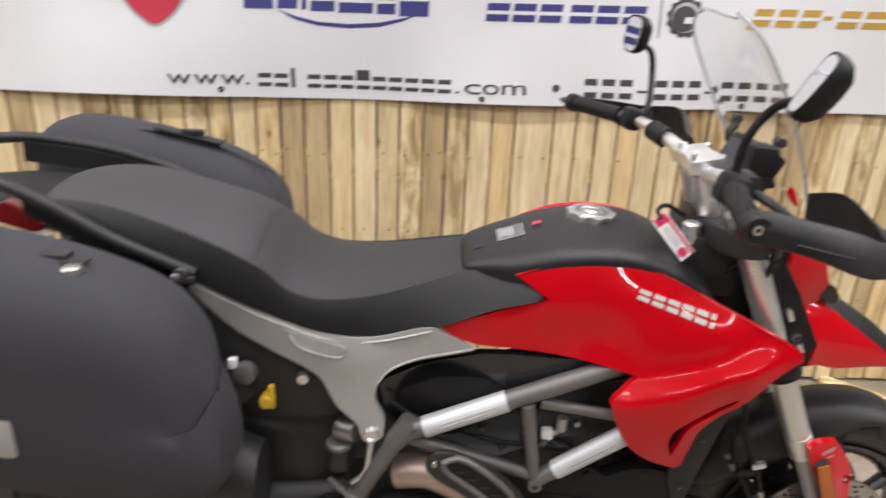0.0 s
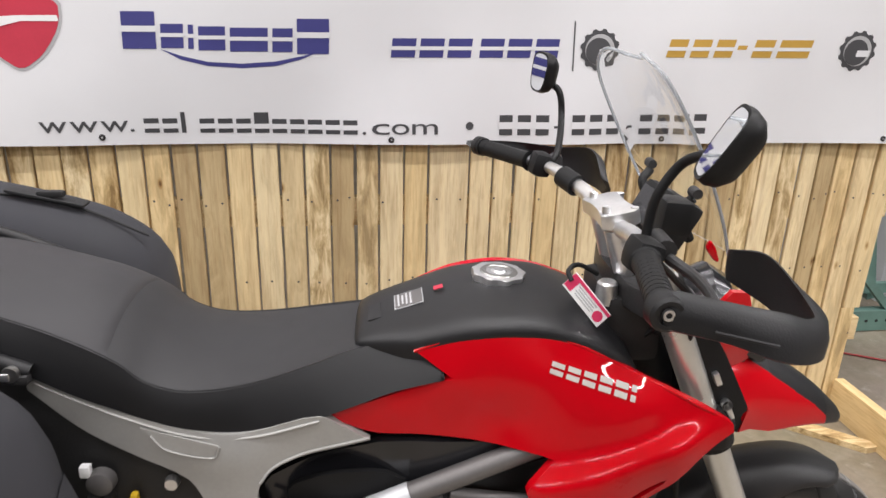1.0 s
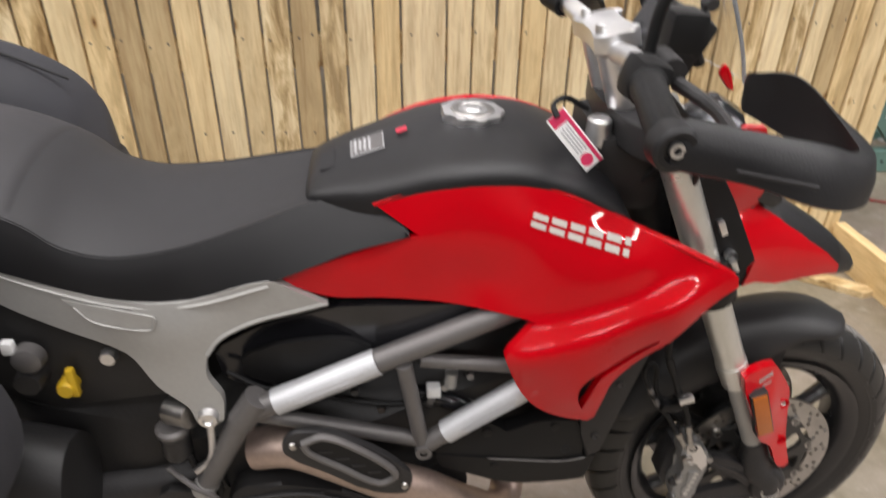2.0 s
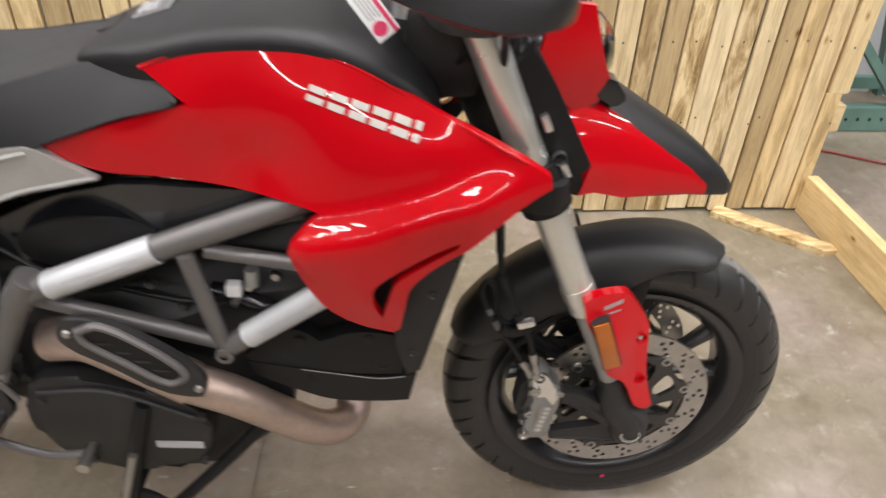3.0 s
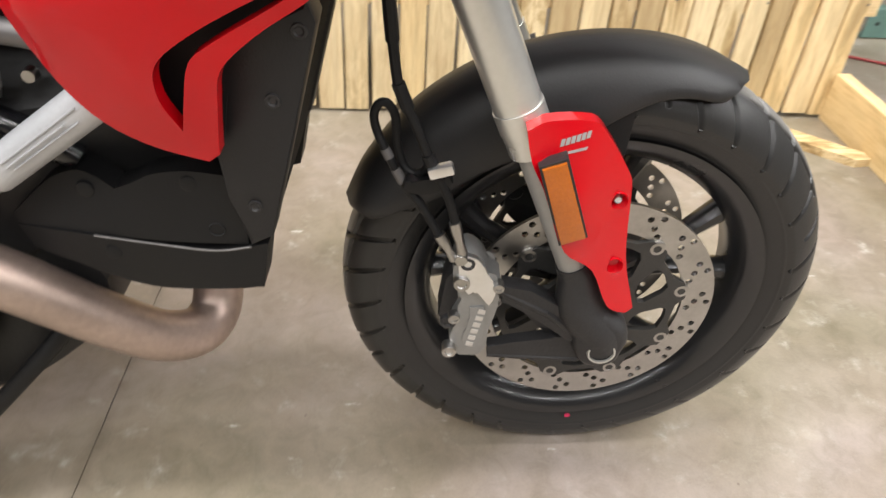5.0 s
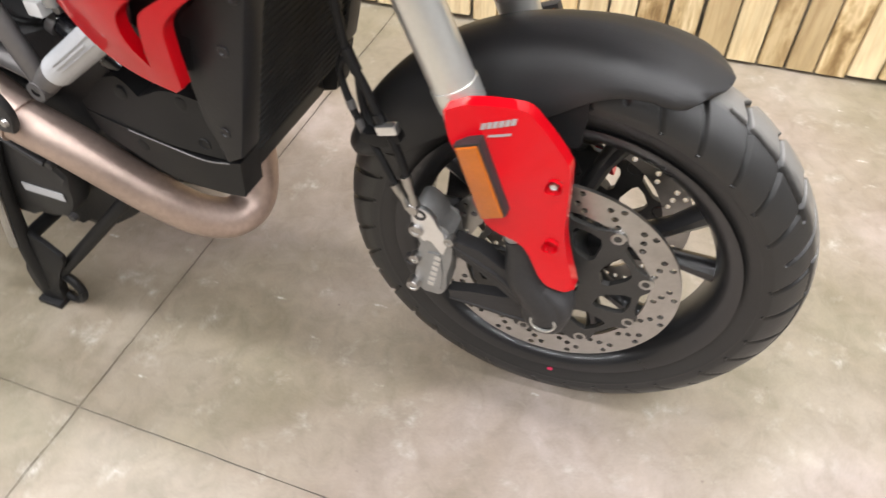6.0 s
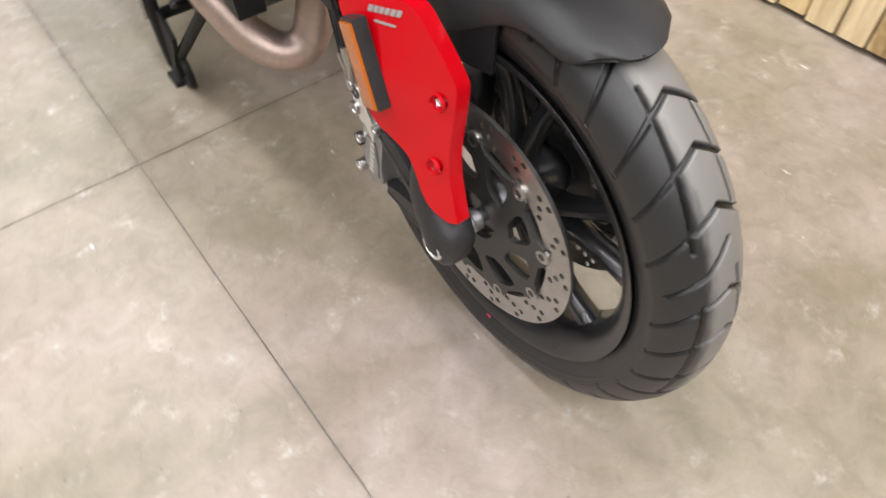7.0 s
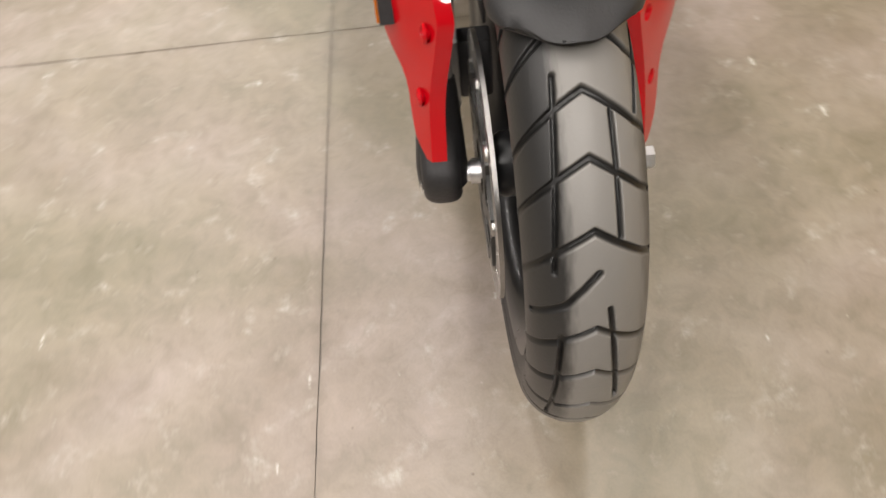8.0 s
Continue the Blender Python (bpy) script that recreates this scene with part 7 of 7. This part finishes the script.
for s in (1, -1):
    part("screen_bracket", tube([(-0.285, s * 0.095, 1.155), (-0.30, s * 0.085, 1.13), (-0.27, s * 0.07, 1.08)], 0.008, 10), BLACK_PLASTIC, bike)
    part("screen_screw", lathe([(-0.012, 0.0), (-0.012, 0.008), (0.008, 0.009)], (-0.285, s * 0.098, 1.165), 14), CAST_DARK, bike)
    part("nose_wing", plate([(-0.250, 0.93), (-0.225, 0.962), (-0.19, 0.905), (-0.157, 0.845), (-0.130, 0.797), (-0.144, 0.752), (-0.160, 0.757), (-0.182, 0.785), (-0.205, 0.84), (-0.235, 0.90)], s * 0.098, s * 0.118, 0.004), BLACK_PLASTIC, bike, "black plastic side of the nose")
    bm, _ = shell([(-0.192, 0.895), (-0.218, 0.945), (-0.208, 0.985), (-0.185, 1.005), (-0.152, 1.0), (-0.140, 0.96), (-0.128, 0.925), (-0.112, 0.897), (-0.130, 0.872), (-0.160, 0.862)], [(-0.192, 0.895, -0.106), (-0.218, 0.945, -0.112), (-0.2, 1.0, -0.102), (-0.150, 1.015, -0.086), (-0.112, 0.897, -0.076), (-0.14, 0.87, -0.080), (-0.165, 0.94, -0.098)], 0.012, 0.012)
    # Bright blocks added where pale background shows through gaps beside the fork.
    for x, z in ((-0.200, 0.862), (-0.168, 0.797)):
        part("bracket", moved(box((0, 0, 0), (0.010, 0.012, 0.024), 0.002), Matrix.Translation((x, 0.122 * s, z)) @ pose(0, 0, 0, 0, -25, 0)), ALU, bike)
    if s > 0:
        for v in bm.verts:
            v.co.z = min(v.co.z, 0.955 + 0.1 * (v.co.x + 0.16))
    part("headlight_cheek", mirrored(bm) if s > 0 else bm, RED, bike, "gloss red panel beside the headlight")
    part("cheek_notch", plate(rounded([(-0.150, 0.900), (-0.112, 0.908), (-0.090, 0.880), (-0.104, 0.866), (-0.125, 0.876)], 0.2, 1), s * 0.050, s * 0.080, 0.001), GLOSS_BLACK, bike)
    part("cowl_bolt", lathe([(-0.006 * s, 0.0), (-0.006 * s, 0.006), (0.0, 0.009), (0.01 * s, 0.009)], (-0.178, 0.122 * s, 0.815), 14), ALU, bike)
    if s < 0:
        part("nose_flash", plate(rounded([(-0.258, 1.078), (-0.252, 1.092), (-0.244, 1.080), (-0.234, 1.058), (-0.240, 1.056), (-0.25, 1.068)], 0.2, 1), s * 0.100, s * 0.112, 0.003), RED, bike, "red flash on the nose fairing")

# -- cables round the steering head
for k, (y0, y1, x1, z1) in enumerate(((-0.20, -0.09, -0.30, 0.93), (-0.17, -0.07, -0.33, 0.90), (0.20, 0.09, -0.30, 0.92), (0.16, 0.05, -0.33, 0.90), (-0.22, -0.10, -0.26, 0.88))):
    part("cable", tube([(-0.385, y0, 1.12), (-0.32, y0 * 0.8, 1.06), (-0.27, (y0 + y1) / 2, 1.00), (x1, y1, z1)], 0.0048, 8), BLACK_PLASTIC, bike)
part("steering_cowl", box((-0.335, 0, 0.93), (0.10, 0.17, 0.12), 0.02), ENGINE_BLACK, bike)

# -- bars, their fittings, dash, tail and near pannier nudged to fit the camera's view
BARS_NUDGED = Matrix.Translation((-0.364, 0, 0.005)) @ pose(0, 0, 0, 0, 0, -1.4) @ Matrix.Translation((0.37, 0, 0))
ON_BARS = "bar_clamp bar_end bar_end_bolt clamp_bolt clutch_perch grip handlebar lever master_cylinder mirror_shell switch_pod fluid_pot".split()
ON_TAIL = "rider_seat pillion_seat seat_side subframe_plate tail_cover tail_latch tail_light tail_bolt rail_foot rail_web grab_rail latch_tongue lock_barrel white_plug valve_cap under_tail adjuster_knob cable_tie".split()
for ob in bike.children:
    kind = ob.name.split(".")[0]
    if kind in ON_BARS or ob.name == "hand_guard.001":
        ob.matrix_local = BARS_NUDGED
    elif kind in ("dashboard", "dash_screen", "screen_bracket", "screen_screw", "nose_flash"):
        ob.location = (0.010, 0, 0.006)
    elif kind in ON_TAIL:
        ob.location = (-0.012, 0, 0)
    elif ob.name == "pannier":
        ob.location = (-0.027, 0, 0)

# -- price tag on the key
TAG = Matrix.Translation((-0.426, -0.102, 0.995)) @ pose(0, 0, 0, 68, 0, 4) @ pose(0, 0, 0, 0, 0, -52)
tag = part("key_tag", moved(box((0, 0, 0), (0.088, 0.031, 0.002), 0.0008), TAG), WHITE, bike, "white and crimson paper key tag")
part("tag_end", moved(box((-0.036, 0, 0.0018), (0.016, 0.026, 0.001)), TAG), CARD_RED, tag)
part("tag_edge", moved(box((0, 0.0105, 0.0019), (0.088, 0.005, 0.001)), TAG), CARD_RED, tag)
part("tag_spot", moved(lathe([(0.0016, 0.0), (0.0016, 0.009), (0.001, 0.009)], (0.031, -0.004, 0), 20, "z"), TAG), CARD_RED, tag)
for k in range(4):
    part("tag_line", moved(box((-0.002, 0.004 - 0.0042 * k, 0.0016), (0.044 - 0.006 * (k % 2), 0.002, 0.001)), TAG), INK_GREY, tag)
part("tag_loop", tube([(-0.452, -0.098, 1.026), (-0.455, -0.085, 1.038), (-0.435, -0.07, 1.042), (-0.400, -0.06, 1.022)], 0.004, 8), BLACK_PLASTIC, tag)

# ---------------------------------------------------------------- floor slabs
crumb = random.Random(12)
for sx in (-1, 1):
    for sy in (-1, 1):
        def worn(far):
            """Steps along a sawn edge: close and ragged near the motorcycle, then straight on."""
            chip, out = 0.0, []
            for k in range(1, 110):
                chip = 0.72 * chip + crumb.uniform(-0.0005, 0.0007)
                out.append((0.035 * k, 0.0007 + max(-0.0003, min(0.0024, chip + (0.0022 if crumb.random() < 0.05 else 0.0)))))
            return out + [(far, 0.0007)]

        along, up = worn(13.4), worn(14.2)
        outline = [(sx * 0.0007, sy * 0.0007)] + [(sx * u, sy * v) for u, v in along] + [(sx * 13.4, sy * 14.2)] + [(sx * v, sy * u) for u, v in up[::-1]]
        bm = bmesh.new()
        add_plate(bm, outline, -0.003, 0.0, 0.0, "z")
        ob = part("slab", moved(bm, JOINT), FLOOR, floor, smooth=0)
